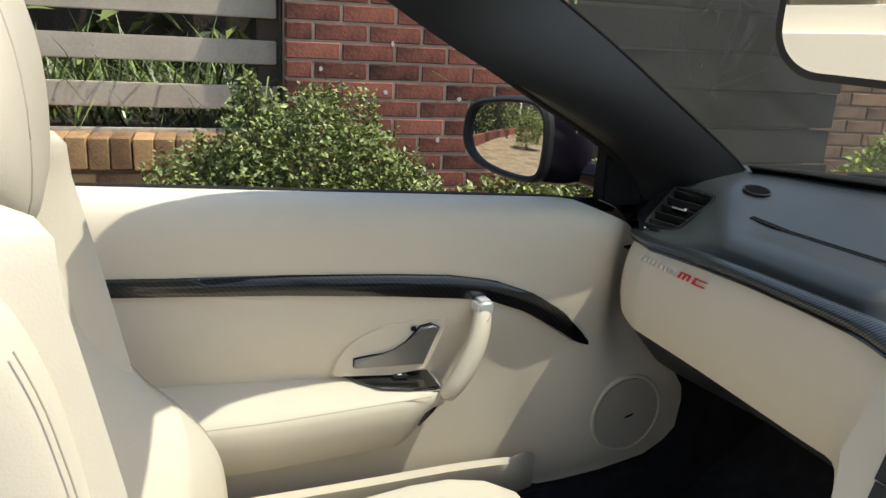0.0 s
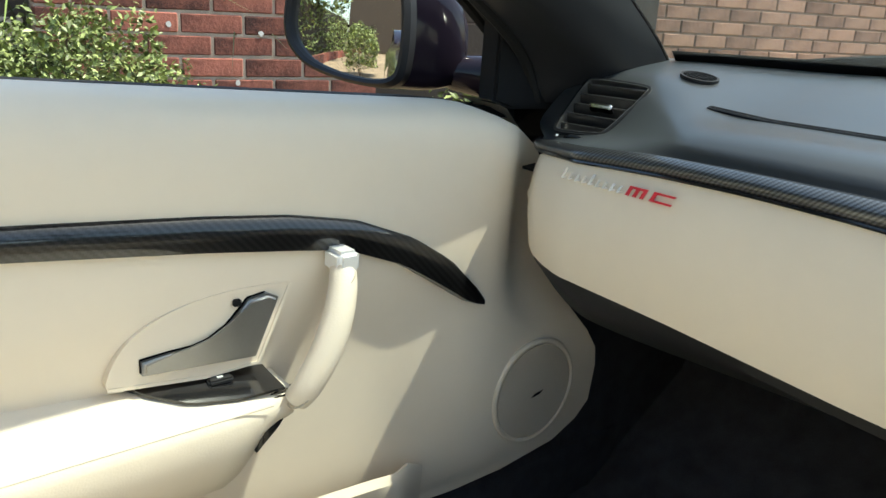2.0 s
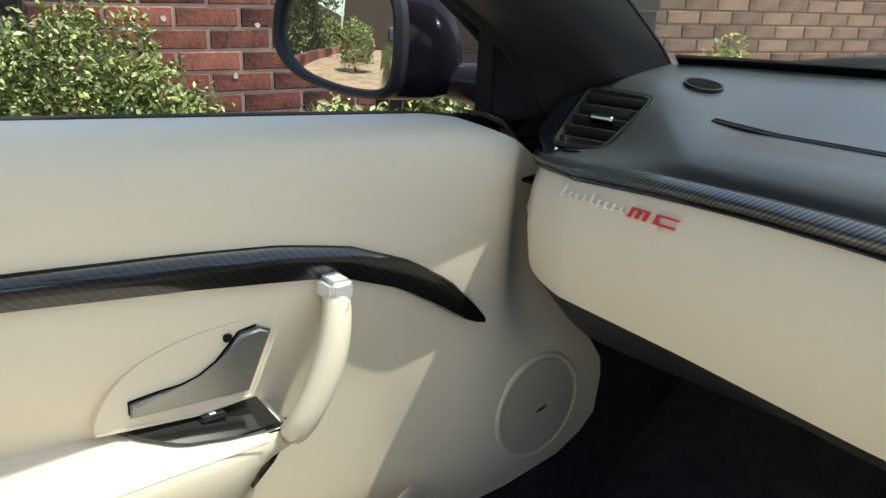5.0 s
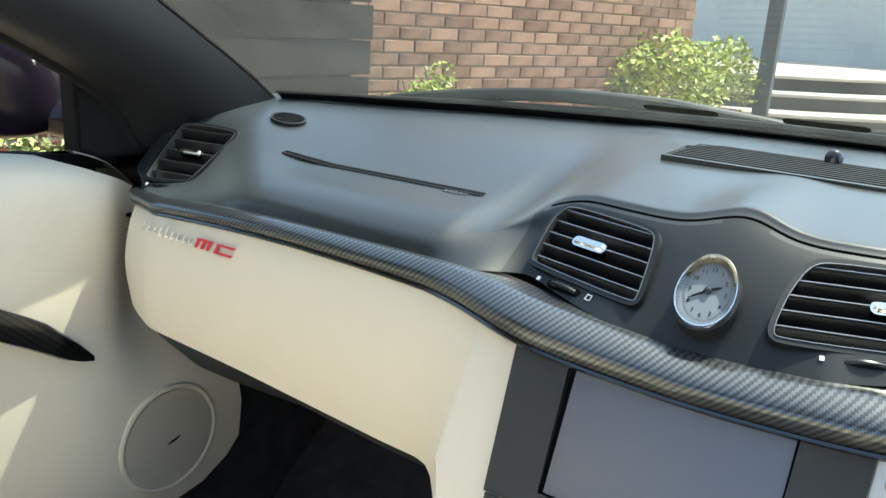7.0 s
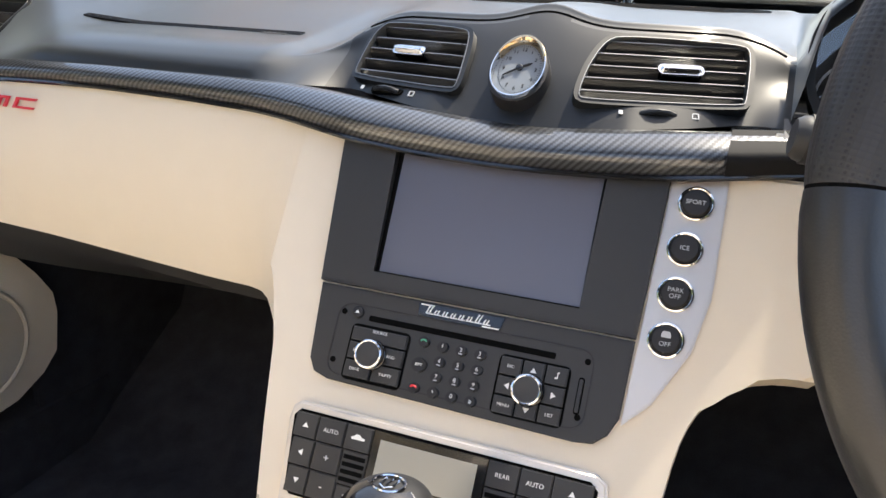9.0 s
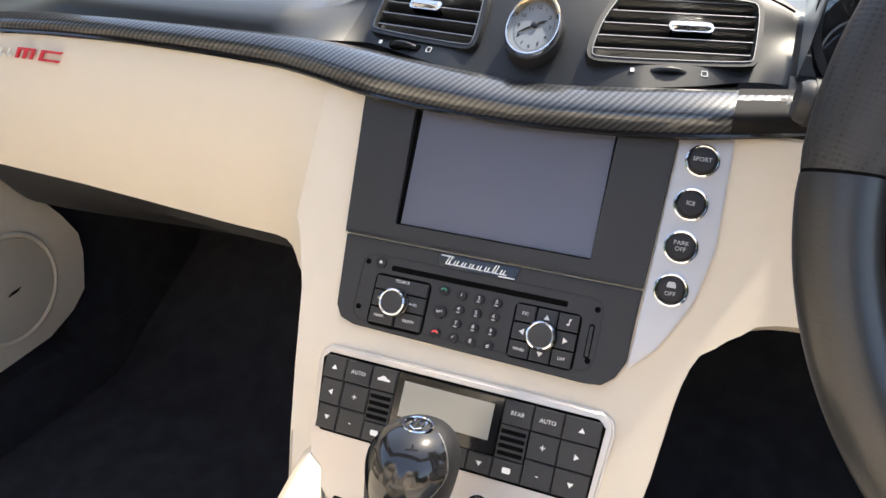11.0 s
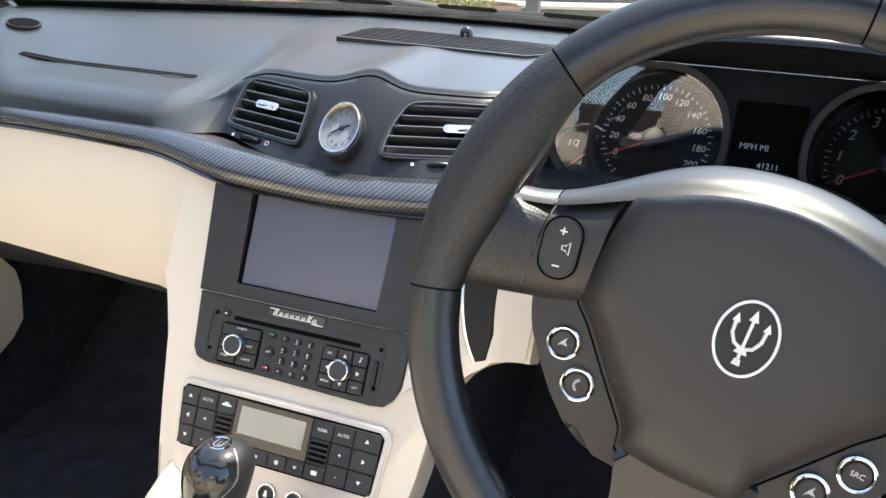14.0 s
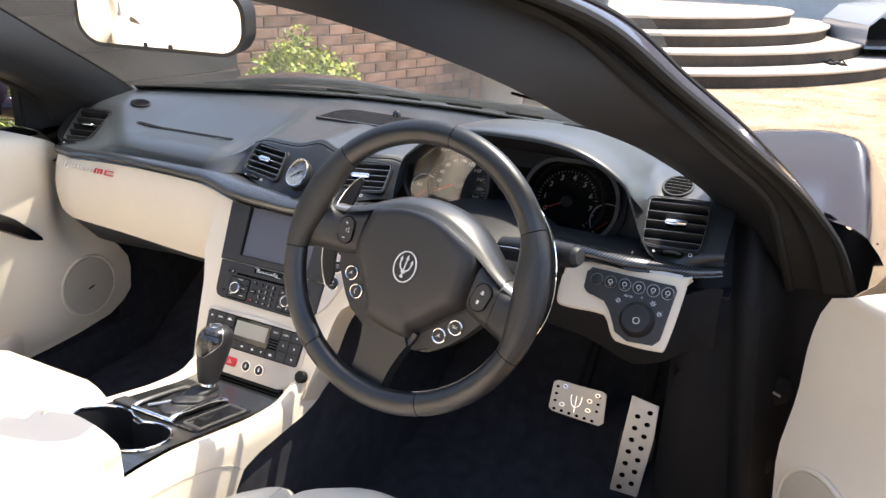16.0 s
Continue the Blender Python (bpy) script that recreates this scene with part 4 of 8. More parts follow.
tube(bm, [(0.276, y, interp(y, [(-0.72, 0.655), (-0.62, 0.627), (-0.55, 0.655), (-0.20, 0.695), (-0.14, 0.595)])) for y in (-0.65, -0.62, -0.55, -0.4, -0.2, -0.15)], 0.004, 6)
part("panel_lip", bm, SOFT, under)
bm = bmesh.new()
tube(bm, [(0.282, -0.688, 0.60), (0.30, -0.686, 0.575), (0.36, -0.684, 0.56)], 0.0016, 5)
part("panel_joint", bm, GAP, under)

# ---- centre stack ----
CS = basis((0.26, 0, 0.72), (0, -1, 0), (0.479, 0, 0.878), (-0.878, 0, 0.479))
stack = thing("centre_stack", "cream leather centre stack flowing into the tunnel", "centre stack", CS)
bm = bmesh.new()
cream = [(-0.172, 0.016), (0.215, 0.016), (0.215, -0.1085), (0.206, -0.1090), (0.194, -0.1105), (0.182, -0.1140), (0.172, -0.1185), (0.164, -0.1240), (0.157, -0.1310), (0.151, -0.1400), (0.1465, -0.150), (0.143, -0.163), (0.1405, -0.178), (0.138, -0.202), (0.1345, -0.232), (0.128, -0.270), (0.1235, -0.296), (0.114, -0.316), (0.100, -0.330), (-0.118, -0.330), (-0.130, -0.268), (-0.140, -0.215), (-0.150, -0.154), (-0.157, -0.118), (-0.172, -0.098)]
prism(bm, cream, -0.05, 0.0, 0.0035, None, 2)
part("cream_fascia", bm, CREAM, stack)
for sx in (-1, 1):
    bm = bmesh.new()
    tube(bm, [(sx * 0.126 - 0.004, -0.262, 0.0002), (sx * 0.1215, -0.302, 0.0002)], 0.0009, 5)
    part("side_seam", bm, SEAM, stack)
bm = bmesh.new()
prism(bm, [(0.112, 0.012), (0.147, 0.014), (0.148, -0.070), (0.141, -0.106), (0.123, -0.142), (0.107, -0.159), (0.109, -0.104)], -0.002, 0.0034, 0.0012, None, 2)
strip = thing("drive_mode_switches", "satin aluminium strip with four round mode buttons", "switch strip", CS)
part("button_strip", bm, SATIN, strip)
for k, (x, y, tx) in enumerate(((0.129, -0.010, "SPORT"), (0.127, -0.041, "ICE"), (0.126, -0.071, "PARK\nOFF"), (0.125, -0.101, "OFF"))):
    b = bmesh.new()
    lathe(b, [(0.0092, 0.0), (0.0092, 0.005), (0.0080, 0.0062), (0.0, 0.0066)], 28, at(x, y, 0.002))
    bt = part("button", b, SOFT, strip, "round black button")
    b = bmesh.new()
    torus(b, 0.0105, 0.0012, 36, 8, at(x, y, 0.0052))
    part("ring", b, CHROME, bt)
    lettering(tx, 0.0042, PRINT, bt, at(x, y - (0.003 if k == 3 else 0), 0.0089), depth=0.0001)
    if k == 3:
        b = bmesh.new()
        prism(b, [(-0.003, 0), (0.003, 0), (0.003, 0.002), (0.002, 0.004), (-0.002, 0.004), (-0.003, 0.002)], 0, 0.0002, 0, at(x, y + 0.0012, 0.0088))
        part("symbol", b, PRINT, bt)

unit = thing("infotainment_unit", "charcoal infotainment unit with blank screen, keypad and two knobs", "infotainment", CS @ at(0, 0, 0.001))
bm = bmesh.new()
band(bm, [(-0.132, 0.014), (0.1113, 0.014), (0.107, -0.1036), (-0.121, -0.1036)], 0.002, -0.01, 0.0052)
prism(bm, [(-0.132, 0.014), (-0.0863, 0.014), (-0.0825, -0.092), (0.069, -0.092), (0.069, 0.014), (0.1113, 0.014), (0.107, -0.1036), (-0.121, -0.1036)], -0.012, 0.0052, 0.0010)
part("screen_surround", bm, PLASTIC, unit, "charcoal screen surround")
bm = bmesh.new()
prism(bm, [(-0.0873, 0.013), (0.070, 0.013), (0.070, -0.093), (-0.084, -0.093)], -0.006, 0.0004)
part("screen_recess", bm, GAP, unit)
bm = bmesh.new()
prism(bm, [(-0.0818, 0.010), (0.0675, 0.010), (0.0675, -0.0895), (-0.0790, -0.0895)], 0.0002, 0.0010)
part("screen", bm, LCD, unit, "blank blue-grey screen")
bm = bmesh.new()
prism(bm, [(-0.1208, -0.1050), (0.1068, -0.1050), (0.1055, -0.155), (0.100, -0.167), (0.092, -0.174), (0.080, -0.1755), (-0.098, -0.1725), (-0.110, -0.169), (-0.1155, -0.160)], -0.012, 0.0028, 0.0010)
part("control_plate", bm, PLASTIC, unit, "charcoal control plate")
bm = bmesh.new()
band(bm, rrect(0.186, 0.052, 0.010, 4, -0.0085, -0.142), 0.0008, 0.0022, 0.0032)
part("plate_groove", bm, SOFT, unit)
bm = bmesh.new()
prism(bm, rrect(0.136, 0.0042, 0.001, 2, -0.009, -0.1245), 0.002, 0.0031)
part("disc_slot", bm, GAP, unit)
bm = bmesh.new()
prism(bm, [(-0.042, -0.1065), (0.0205, -0.1065), (0.0185, -0.1155), (-0.041, -0.1155)], 0.002, 0.0042, 0.0006)
badge = part("badge", bm, GLOSSBLACK, unit, "black badge with white script")
for k in range(8):
    b = bmesh.new()
    x, tall = -0.036 + 0.0060 * k, 0.0062 if k in (0, 6) else 0.0036
    for dx in (0.0, 0.0022):
        prism(b, [(x + dx, -0.1135), (x + dx + 0.0009, -0.1135), (x + dx + 0.0009 + tall * 0.4, -0.1135 + tall), (x + dx + tall * 0.4, -0.1135 + tall)], 0.0040, 0.0046)
    box(b, (x + 0.003, -0.1132, 0.0043), (0.0052, 0.0008, 0.0006))
    part("script_stroke", b, WHITE, badge)
for x0, x1, y in ((-0.040, -0.030, -0.1075), (0.006, 0.018, -0.1148)):
    b = bmesh.new()
    box(b, ((x0 + x1) / 2, y, 0.0044), (x1 - x0, 0.0009, 0.0004))
    part("script_bar", b, WHITE, badge)
for x, y in ((-0.097, -0.123), (-0.097, -0.158), (0.080, -0.124), (0.080, -0.160)):
    b = bmesh.new()
    lathe(b, [(0.0021, 0.0), (0.0021, 0.0033)], 12, at(x, y, 0))
    part("screw_hole", b, GAP, unit)
b = bmesh.new()
lathe(b, [(0.0042, 0.002), (0.0042, 0.0045), (0.0034, 0.0052)], 18, at(-0.086, -0.122, 0))
ej = part("eject_button", b, SOFT, unit)
b = bmesh.new()
prism(b, [(-0.0016, -0.0008), (0.0016, -0.0008), (0, 0.0014)], 0, 0.0002, 0, at(-0.086, -0.1218, 0.0053))
part("symbol", b, WHITE, ej)
b = bmesh.new()
prism(b, rrect(0.0040, 0.0240, 0.0018, 3, 0.0785, -0.1465), 0.002, 0.0034)
sl = part("card_slot", b, GAP, unit)
b = bmesh.new()
prism(b, rrect(0.0024, 0.0215, 0.001, 2, 0.0785, -0.1465), 0.003, 0.0046, 0.0004)
part("card_flap", b, PLASTIC, sl)


def key(parent, poly, tx="", size=0.0036, at_xy=None, raise_by=0.0048, material=None, sym=None):
    b = bmesh.new()
    prism(b, poly, 0.002, raise_by, 0.0007)
    k = part("key", b, material or PLASTIC, parent)
    cx, cy = at_xy or (sum(p[0] for p in poly) / len(poly), sum(p[1] for p in poly) / len(poly))
    if tx:
        lettering(tx, size, WHITE, k, at(cx, cy, raise_by + 0.0001), depth=0.0001)
    if sym:
        s = bmesh.new()
        prism(s, [(cx + x, cy + y) for x, y in sym], raise_by, raise_by + 0.0002)
        part("symbol", s, WHITE, k)
    return k


def quad(x0, x1, y0, y1, g=0.0006):
    return [(x0 + g, y0 + g), (x1 - g, y0 + g), (x1 - g, y1 - g), (x0 + g, y1 - g)]


UP, DOWN = [(-0.0022, -0.0014), (0.0022, -0.0014), (0, 0.002)], [(-0.0022, 0.0014), (0, -0.002), (0.0022, 0.0014)]
LEFT, RIGHT = [(0.0014, -0.0022), (0.0014, 0.0022), (-0.002, 0)], [(-0.0014, 0.0022), (-0.0014, -0.0022), (0.002, 0)]
for x0, x1, caps in ((-0.087, -0.0435, [("SOURCE", -0.087, -0.0435, -0.142, -0.131), ("MODE", -0.087, -0.0655, -0.155, -0.142), ("BAND", -0.0655, -0.0435, -0.155, -0.142), ("DARK", -0.087, -0.0655, -0.168, -0.155), ("TA/PTY", -0.0655, -0.0435, -0.168, -0.155)]),
                     (0.0235, 0.0700, [("ESC", 0.0235, 0.039, -0.1435, -0.1305), ("^", 0.039, 0.0545, -0.1435, -0.1305), ("n", 0.0545, 0.070, -0.1435, -0.1305), ("<", 0.0235, 0.039, -0.1565, -0.1435), (">", 0.0545, 0.070, -0.1565, -0.1435), ("MENU", 0.0235, 0.039, -0.1690, -0.1565), ("v", 0.039, 0.0545, -0.1690, -0.1565), ("LIST", 0.0545, 0.070, -0.1690, -0.1565)])):
    b = bmesh.new()
    prism(b, rrect(x1 - x0 + 0.002, 0.0400, 0.004, 3, (x0 + x1) / 2, -0.1497), 0.002, 0.0033)
    part("key_bed", b, GAP, unit)
    for tx, a, c, d, e in caps:
        sy = {"^": UP, "v": DOWN, "<": LEFT, ">": RIGHT, "n": [(-0.001, -0.002), (0.001, -0.002), (0.001, 0.002), (0.002, 0.0016), (0.002, 0.0024), (0.0004, 0.0026), (0.0004, -0.001), (-0.001, -0.001)]}.get(tx)
        off = 0.005 if a < -0.08 and c < -0.06 else 0
        key(unit, quad(a, c, d, e), "" if sy else tx, 0.0030, ((a + c) / 2 - off * 0.4, (d + e) / 2 + (0.003 if tx == "SOURCE" else 0)), sym=sy)
for x, y in ((-0.0672, -0.1495), (0.0462, -0.1500)):
    b = bmesh.new()
    lathe(b, [(0.0088, 0.002), (0.0088, 0.013), (0.0082, 0.0145), (0.0, 0.0150)], 32, at(x, y, 0))
    k = part("knob", b, PLASTIC, unit, "round knob with chrome collar")
    b = bmesh.new()
    torus(b, 0.0090, 0.0014, 36, 8, at(x, y, 0.0128))
    part("collar", b, CHROME, k)
    b = bmesh.new()
    torus(b, 0.0095, 0.0012, 36, 8, at(x, y, 0.0055))
    part("skirt", b, GLOSSBLACK, k)
for tx, x, y in (("1", -0.0180, -0.134), ("2", -0.0045, -0.134), ("3", 0.0090, -0.134), ("4", -0.0180, -0.1445), ("5", -0.0045, -0.1445), ("6", 0.0090, -0.1445), ("7", -0.0180, -0.155), ("8", -0.0045, -0.155), ("9", 0.0090, -0.155), ("*", -0.0180, -0.1655), ("0", -0.0045, -0.1655), ("#", 0.0090, -0.1655), ("RPT", -0.0320, -0.1490), ("", -0.0320, -0.133), ("x", -0.0320, -0.165)):
    big = 0.0054 if tx == "RPT" else 0.0040
    k = key(unit, ellipse(big, big * 0.92, 18, x, y), "" if tx in ("", "x") else tx, 0.0030 if tx == "RPT" else 0.0040, (x, y + (0.0006 if tx.isdigit() else 0)), 0.0052, SOFT)
    if tx.isdigit() and tx not in "01":
        b = bmesh.new()
        box(b, (x, y - 0.0020, 0.0054), (0.0026, 0.0007, 0.0002))
        part("caption_bar", b, PRINT, k)
    if tx in ("", "x"):
        b = bmesh.new()
        torus(b, 0.0026, 0.0007, 12, 5, at(x, y - 0.0012, 0.0053), 35, 145)
        part("symbol", b, GREENK if tx == "" else RED, k)

# ---- climate panel ----
climate = thing("climate_panel", "charcoal climate control panel in a satin aluminium frame", "climate panel", CS @ at(0, 0, 0.001))
bm = bmesh.new()
frame_poly = [(-0.112, -0.191), (0.098, -0.191), (0.1055, -0.196), (0.1075, -0.204), (0.103, -0.262), (0.096, -0.284), (0.070, -0.303), (-0.085, -0.303), (-0.104, -0.290), (-0.111, -0.262), (-0.119, -0.204), (-0.1175, -0.195)]
prism(bm, frame_poly, -0.01, 0.0045, 0.002, None, 3)
part("aluminium_frame", bm, SATIN, climate, "satin aluminium surround")
bm = bmesh.new()
prism(bm, [(-0.110, -0.1965), (0.096, -0.1965), (0.1015, -0.2015), (0.0985, -0.250), (0.094, -0.2545), (-0.104, -0.2545), (-0.1085, -0.250), (-0.1145, -0.2015)], 0.0, 0.0052)
part("panel_bed", bm, GAP, climate)
for x0, x1, y0, y1, tx, sy in ((-0.112, -0.0935, -0.2155, -0.198, "", UP), (-0.1105, -0.0925, -0.2345, -0.2155, "", LEFT), (-0.1085, -0.0915, -0.2530, -0.2345, "", DOWN),
                               (-0.0935, -0.0720, -0.2155, -0.198, "AUTO", None), (-0.0925, -0.0710, -0.2345, -0.2155, "+", None), (-0.0915, -0.0700, -0.2530, -0.2345, "-", None),
                               (-0.0720, -0.0515, -0.2155, -0.198, "", [(-0.005, -0.001), (0.005, -0.001), (0.005, 0.0006), (0.0025, 0.001), (0.001, 0.0026), (-0.0018, 0.0026), (-0.0032, 0.001), (-0.005, 0.0006)]),
                               (-0.0700, -0.0505, -0.2530, -0.2390, "", rrect(0.006, 0.004, 0.001, 2)), (-0.0505, -0.034, -0.2530, -0.2390, "", None), (-0.034, -0.008, -0.2530, -0.2390, "", rrect(0.005, 0.003, 0.001, 2)), (-0.008, 0.012, -0.2530, -0.2390, "", ellipse(0.0022, 0.0022, 8)), (0.012, 0.0305, -0.2530, -0.2390, "", DOWN),
                               (0.0305, 0.0520, -0.2155, -0.198, "REAR", None), (0.0520, 0.0735, -0.2155, -0.198, "AUTO", None), (0.0735, 0.0995, -0.2155, -0.198, "", UP),
                               (0.0520, 0.0735, -0.2345, -0.2155, "+", None), (0.0520, 0.0735, -0.2530, -0.2345, "-", None), (0.0735, 0.0990, -0.2345, -0.2155, "", RIGHT), (0.0735, 0.0980, -0.2530, -0.2345, "", DOWN), (0.0305, 0.0520, -0.2530, -0.2390, "", rrect(0.006, 0.004, 0.001, 2))):
    key(climate, quad(x0, x1, y0, y1, 0.0004), tx, 0.0042 if len(tx) > 1 else 0.0075, None, 0.0074, None, sy)
for x0, x1 in ((-0.0710, -0.0515), (0.0305, 0.0515)):
    b = bmesh.new()
    prism(b, quad(x0, x1, -0.2390, -0.2155, 0.0004), 0.002, 0.0068, 0.0005)
    g = part("cabin_sensor_grille", b, PLASTIC, climate)
    for k in range(4):
        b = bmesh.new()
        box(b, ((x0 + x1) / 2, -0.2200 - 0.0050 * k, 0.0069), (x1 - x0 - 0.003, 0.0030, 0.0008), 0.0003)
        part("slot", b, GAP, g)
b = bmesh.new()
prism(b, quad(-0.0515, 0.0305, -0.2390, -0.198, 0.0004), 0.002, 0.0070, 0.0006)
d = part("display_window", b, GLOSSBLACK, climate, "gloss black display window")
b = bmesh.new()
prism(b, quad(-0.0460, 0.0245, -0.2300, -0.2030), 0.006, 0.0073)
part("display", b, LCD2, d, "pale blank display")
for x, mt, nm in ((-0.038, RED, "hazard_button"), (-0.002, SOFT, "seat_heater_button"), (0.027, SOFT, "seat_heater_button")):
    b = bmesh.new()
    if mt is RED:
        prism(b, rrect(0.026, 0.0155, 0.003, 3, x, -0.2765), 0.002, 0.0075, 0.001)
    else:
        lathe(b, [(0.0078, 0.002), (0.0078, 0.0066), (0.0066, 0.0076)], 24, at(x, -0.2765, 0))
    k = part(nm, b, mt, climate, "red hazard button" if mt is RED else "round seat heater button")
    b = bmesh.new()
    if mt is RED:
        band(b, [(x - 0.004, -0.2795), (x + 0.004, -0.2795), (x, -0.2725)], 0.0008, 0.0072, 0.0078)
        part("symbol", b, WHITE, k)
    else:
        torus(b, 0.0088, 0.0011, 28, 6, at(x, -0.2765, 0.0058))
        part("ring", b, CHROME, k)
        b = bmesh.new()
        prism(b, [(x - 0.002, -0.279), (x + 0.002, -0.279), (x + 0.001, -0.273), (x - 0.001, -0.273)], 0.0075, 0.0079)
        part("symbol", b, WHITE, k)
b = bmesh.new()
lathe(b, [(0.0105, -0.002), (0.0105, 0.006), (0.0090, 0.0085), (0.0, 0.009)], 24, at(0.112, -0.266, 0.002))
part("side_button", b, RUBBER, climate, "black round side button")

# ---- tunnel ----
tunnel = thing("tunnel_console", "cream leather tunnel console with carbon top plate", "centre console")
def tunnel_top(x):
    return interp(x, [(-0.42, 0.512), (-0.20, 0.510), (-0.14, 0.503), (0.05, 0.458), (0.115, 0.450), (0.20, 0.440)])


CUPS = ((-0.138, 0.050, 0.0425), (-0.145, -0.033, 0.0435))
bm = bmesh.new()
rows = []
for i in range(34):
    x = 0.20 - 0.64 * i / 33
    ztop = tunnel_top(x)
    rise = interp(x, [(0.0, 0.0), (0.08, 0.008), (0.14, 0.040), (0.20, 0.085)])
    w = 0.118
    low = interp(x, [(-0.42, 0.12), (-0.075, 0.14), (-0.05, 0.405), (0.0, 0.418), (0.13, 0.424), (0.20, 0.452)])
    bed = ztop - (0.075 if x < -0.04 else 0.010)
    rows.append([(x, w + 0.004, low), (x, w + 0.0035, max(low + 0.001, ztop - 0.034)), (x, w + 0.003, max(low + 0.002, ztop - 0.026)), (x, w - 0.002, ztop + rise - 0.004), (x, w - 0.010, ztop + rise + 0.003), (x, w - 0.022, ztop + rise * 0.9), (x, w - 0.030, bed),
                 (x, -w + 0.030, bed), (x, -w + 0.022, ztop + rise * 0.9), (x, -w + 0.010, ztop + rise + 0.003), (x, -w + 0.002, ztop + rise - 0.004), (x, -w - 0.003, max(low + 0.002, ztop - 0.026)), (x, -w - 0.0035, max(low + 0.001, ztop - 0.034)), (x, -w - 0.004, low)])
sheet(bm, rows)
part("tunnel_shell", bm, CREAM, tunnel, "", 55)
for s in (1, -1):
    bm = bmesh.new()
    tube(bm, catmull([(-0.42, s * 0.1222, 0.486), (-0.265, s * 0.1218, 0.484), (-0.222, s * 0.1216, 0.481), (-0.155, s * 0.1214, 0.470), (-0.10, s * 0.1216, 0.452), (-0.064, s * 0.1222, 0.436), (-0.041, s * 0.1225, 0.416)], 3), 0.0011, 5)
    part("seam", bm, SEAM, tunnel)
    bm = bmesh.new()
    sheet(bm, [[(x, s * 0.114, 0.10), (x, s * 0.114, 0.30), (x, s * 0.112, z1)] for x, z1 in ((-0.12, 0.42), (0.0, 0.43), (0.20, 0.46), (0.30, 0.62), (0.86, 0.70))], 0.004)
    part("tunnel_carpet", bm, CARPET, tunnel, "black carpeted tunnel side")
bm = bmesh.new()
rows = []
for i in range(151):
    x = 0.105 - 0.325 * i / 150
    rows.append([Vector((x, y, tunnel_top(x) + 0.002)) for y in (-0.091 + 0.182 * k / 96 for k in range(97))])
sheet(bm, rows)
def in_cups(x, y):
    """Whether a place lies in the figure-of-eight opening."""
    if any((x - cx) ** 2 + (y - cy) ** 2 < cr * cr for cx, cy, cr in CUPS):
        return True
    return abs(y - 0.009) < 0.016 and abs(x - interp(y, [(-0.033, -0.145), (0.050, -0.138)])) < 0.0265


bmesh.ops.delete(bm, geom=[f for f in bm.faces if in_cups(f.calc_center_median().x, f.calc_center_median().y)], context="FACES")
part("carbon_plate", bm, CARBON_FLAT, tunnel, "lacquered carbon top plate")
bm = bmesh.new()
box(bm, (0.118, 0, 0.452), (0.036, 0.17, 0.018), 0.004)
part("tray_bed", bm, GAP, tunnel, "dark open tray")
slope = basis((0, 0, 0), (1, 0, -0.232), (0, 1, 0), (0.226, 0, 0.974))
cups = thing("cup_holder", "pair of round cup holders with bright rims in the tunnel", "cup holder")
def eight(grow):
    """The outline of the two cups run together, as places on the plate."""
    out = []
    for (cx, cy, cr), a0, a1 in ((CUPS[0], -40, 220), (CUPS[1], 140, 400)):
        for k in range(27):
            a = radians(a0 + (a1 - a0) * k / 26)
            out.append((cx + (cr + grow) * math.cos(a), cy + (cr + grow) * math.sin(a)))
    return out


b = bmesh.new()
sheet(b, [[Vector((x, y, tunnel_top(x) + z)) for x, y in eight(g)] for g, z in ((0.0025, 0.004), (-0.001, -0.004), (-0.003, -0.060), (-0.008, -0.068), (-0.020, -0.068), (-0.034, -0.068))], close=True)
part("cup_well", b, SHADE, cups, "deep black double well")
b = bmesh.new()
box(b, (-0.142, 0.009, tunnel_top(-0.142) - 0.069), (0.10, 0.17, 0.004))
part("well_floor", b, SHADE, cups)
for cx, cy, cr in CUPS:
    b = bmesh.new()
    box(b, (cx + 0.010, cy, tunnel_top(cx) - 0.0635), (0.009, 0.009, 0.006), 0.001)
    part("grip_pad", b, PLASTIC, cups, "small grey rubber grip")
b = bmesh.new()
line = eight(0.0016)
tube(b, [Vector((x, y, tunnel_top(x) + 0.0042)) for x, y in line + line[:2]], 0.0022, 8)
part("rim", b, CHROME, cups, "polished figure-of-eight rim")
GEAR = Matrix.Translation((0, 0, tunnel_top(0) + 0.002)) @ slope
gear = thing("gear_lever", "black leather gear lever with chrome collar and glossy inlay", "gear lever", GEAR)
bm = bmesh.new()
prism(bm, rrect(0.128, 0.142, 0.008, 3, -0.026, -0.013), -0.004, 0.0026, 0.001)
part("selector_plate", bm, GLOSSBLACK, gear, "gloss black selector plate")
bm = bmesh.new()
prism(bm, rrect(0.116, 0.078, 0.006, 3, -0.026, 0.010), 0.0016, 0.0036)
part("gate_bed", bm, SHADE, gear, "dark selector gate")
for y, w, mt in ((0.046, 0.0042, PEWTER), (-0.030, 0.0060, CHROME)):
    bm = bmesh.new()
    tube(bm, catmull([(-0.088, y, 0.004), (-0.074, y, 0.0085), (-0.030, y, 0.0100), (0.016, y, 0.0095), (0.034, y, 0.004)], 4), w, 10, None, 0.75)
    part("selector_rail", bm, mt, gear, "bright rail beside the lever")
bm = bmesh.new()
tube(bm, catmull([(-0.085, -0.034, 0.0045), (-0.090, -0.020, 0.0065), (-0.091, 0.012, 0.0070), (-0.089, 0.044, 0.0055)], 4), 0.0042, 10, None, 0.8)
part("selector_rail", bm, CHROME, gear, "bright rail beside the lever")
bm = bmesh.new()
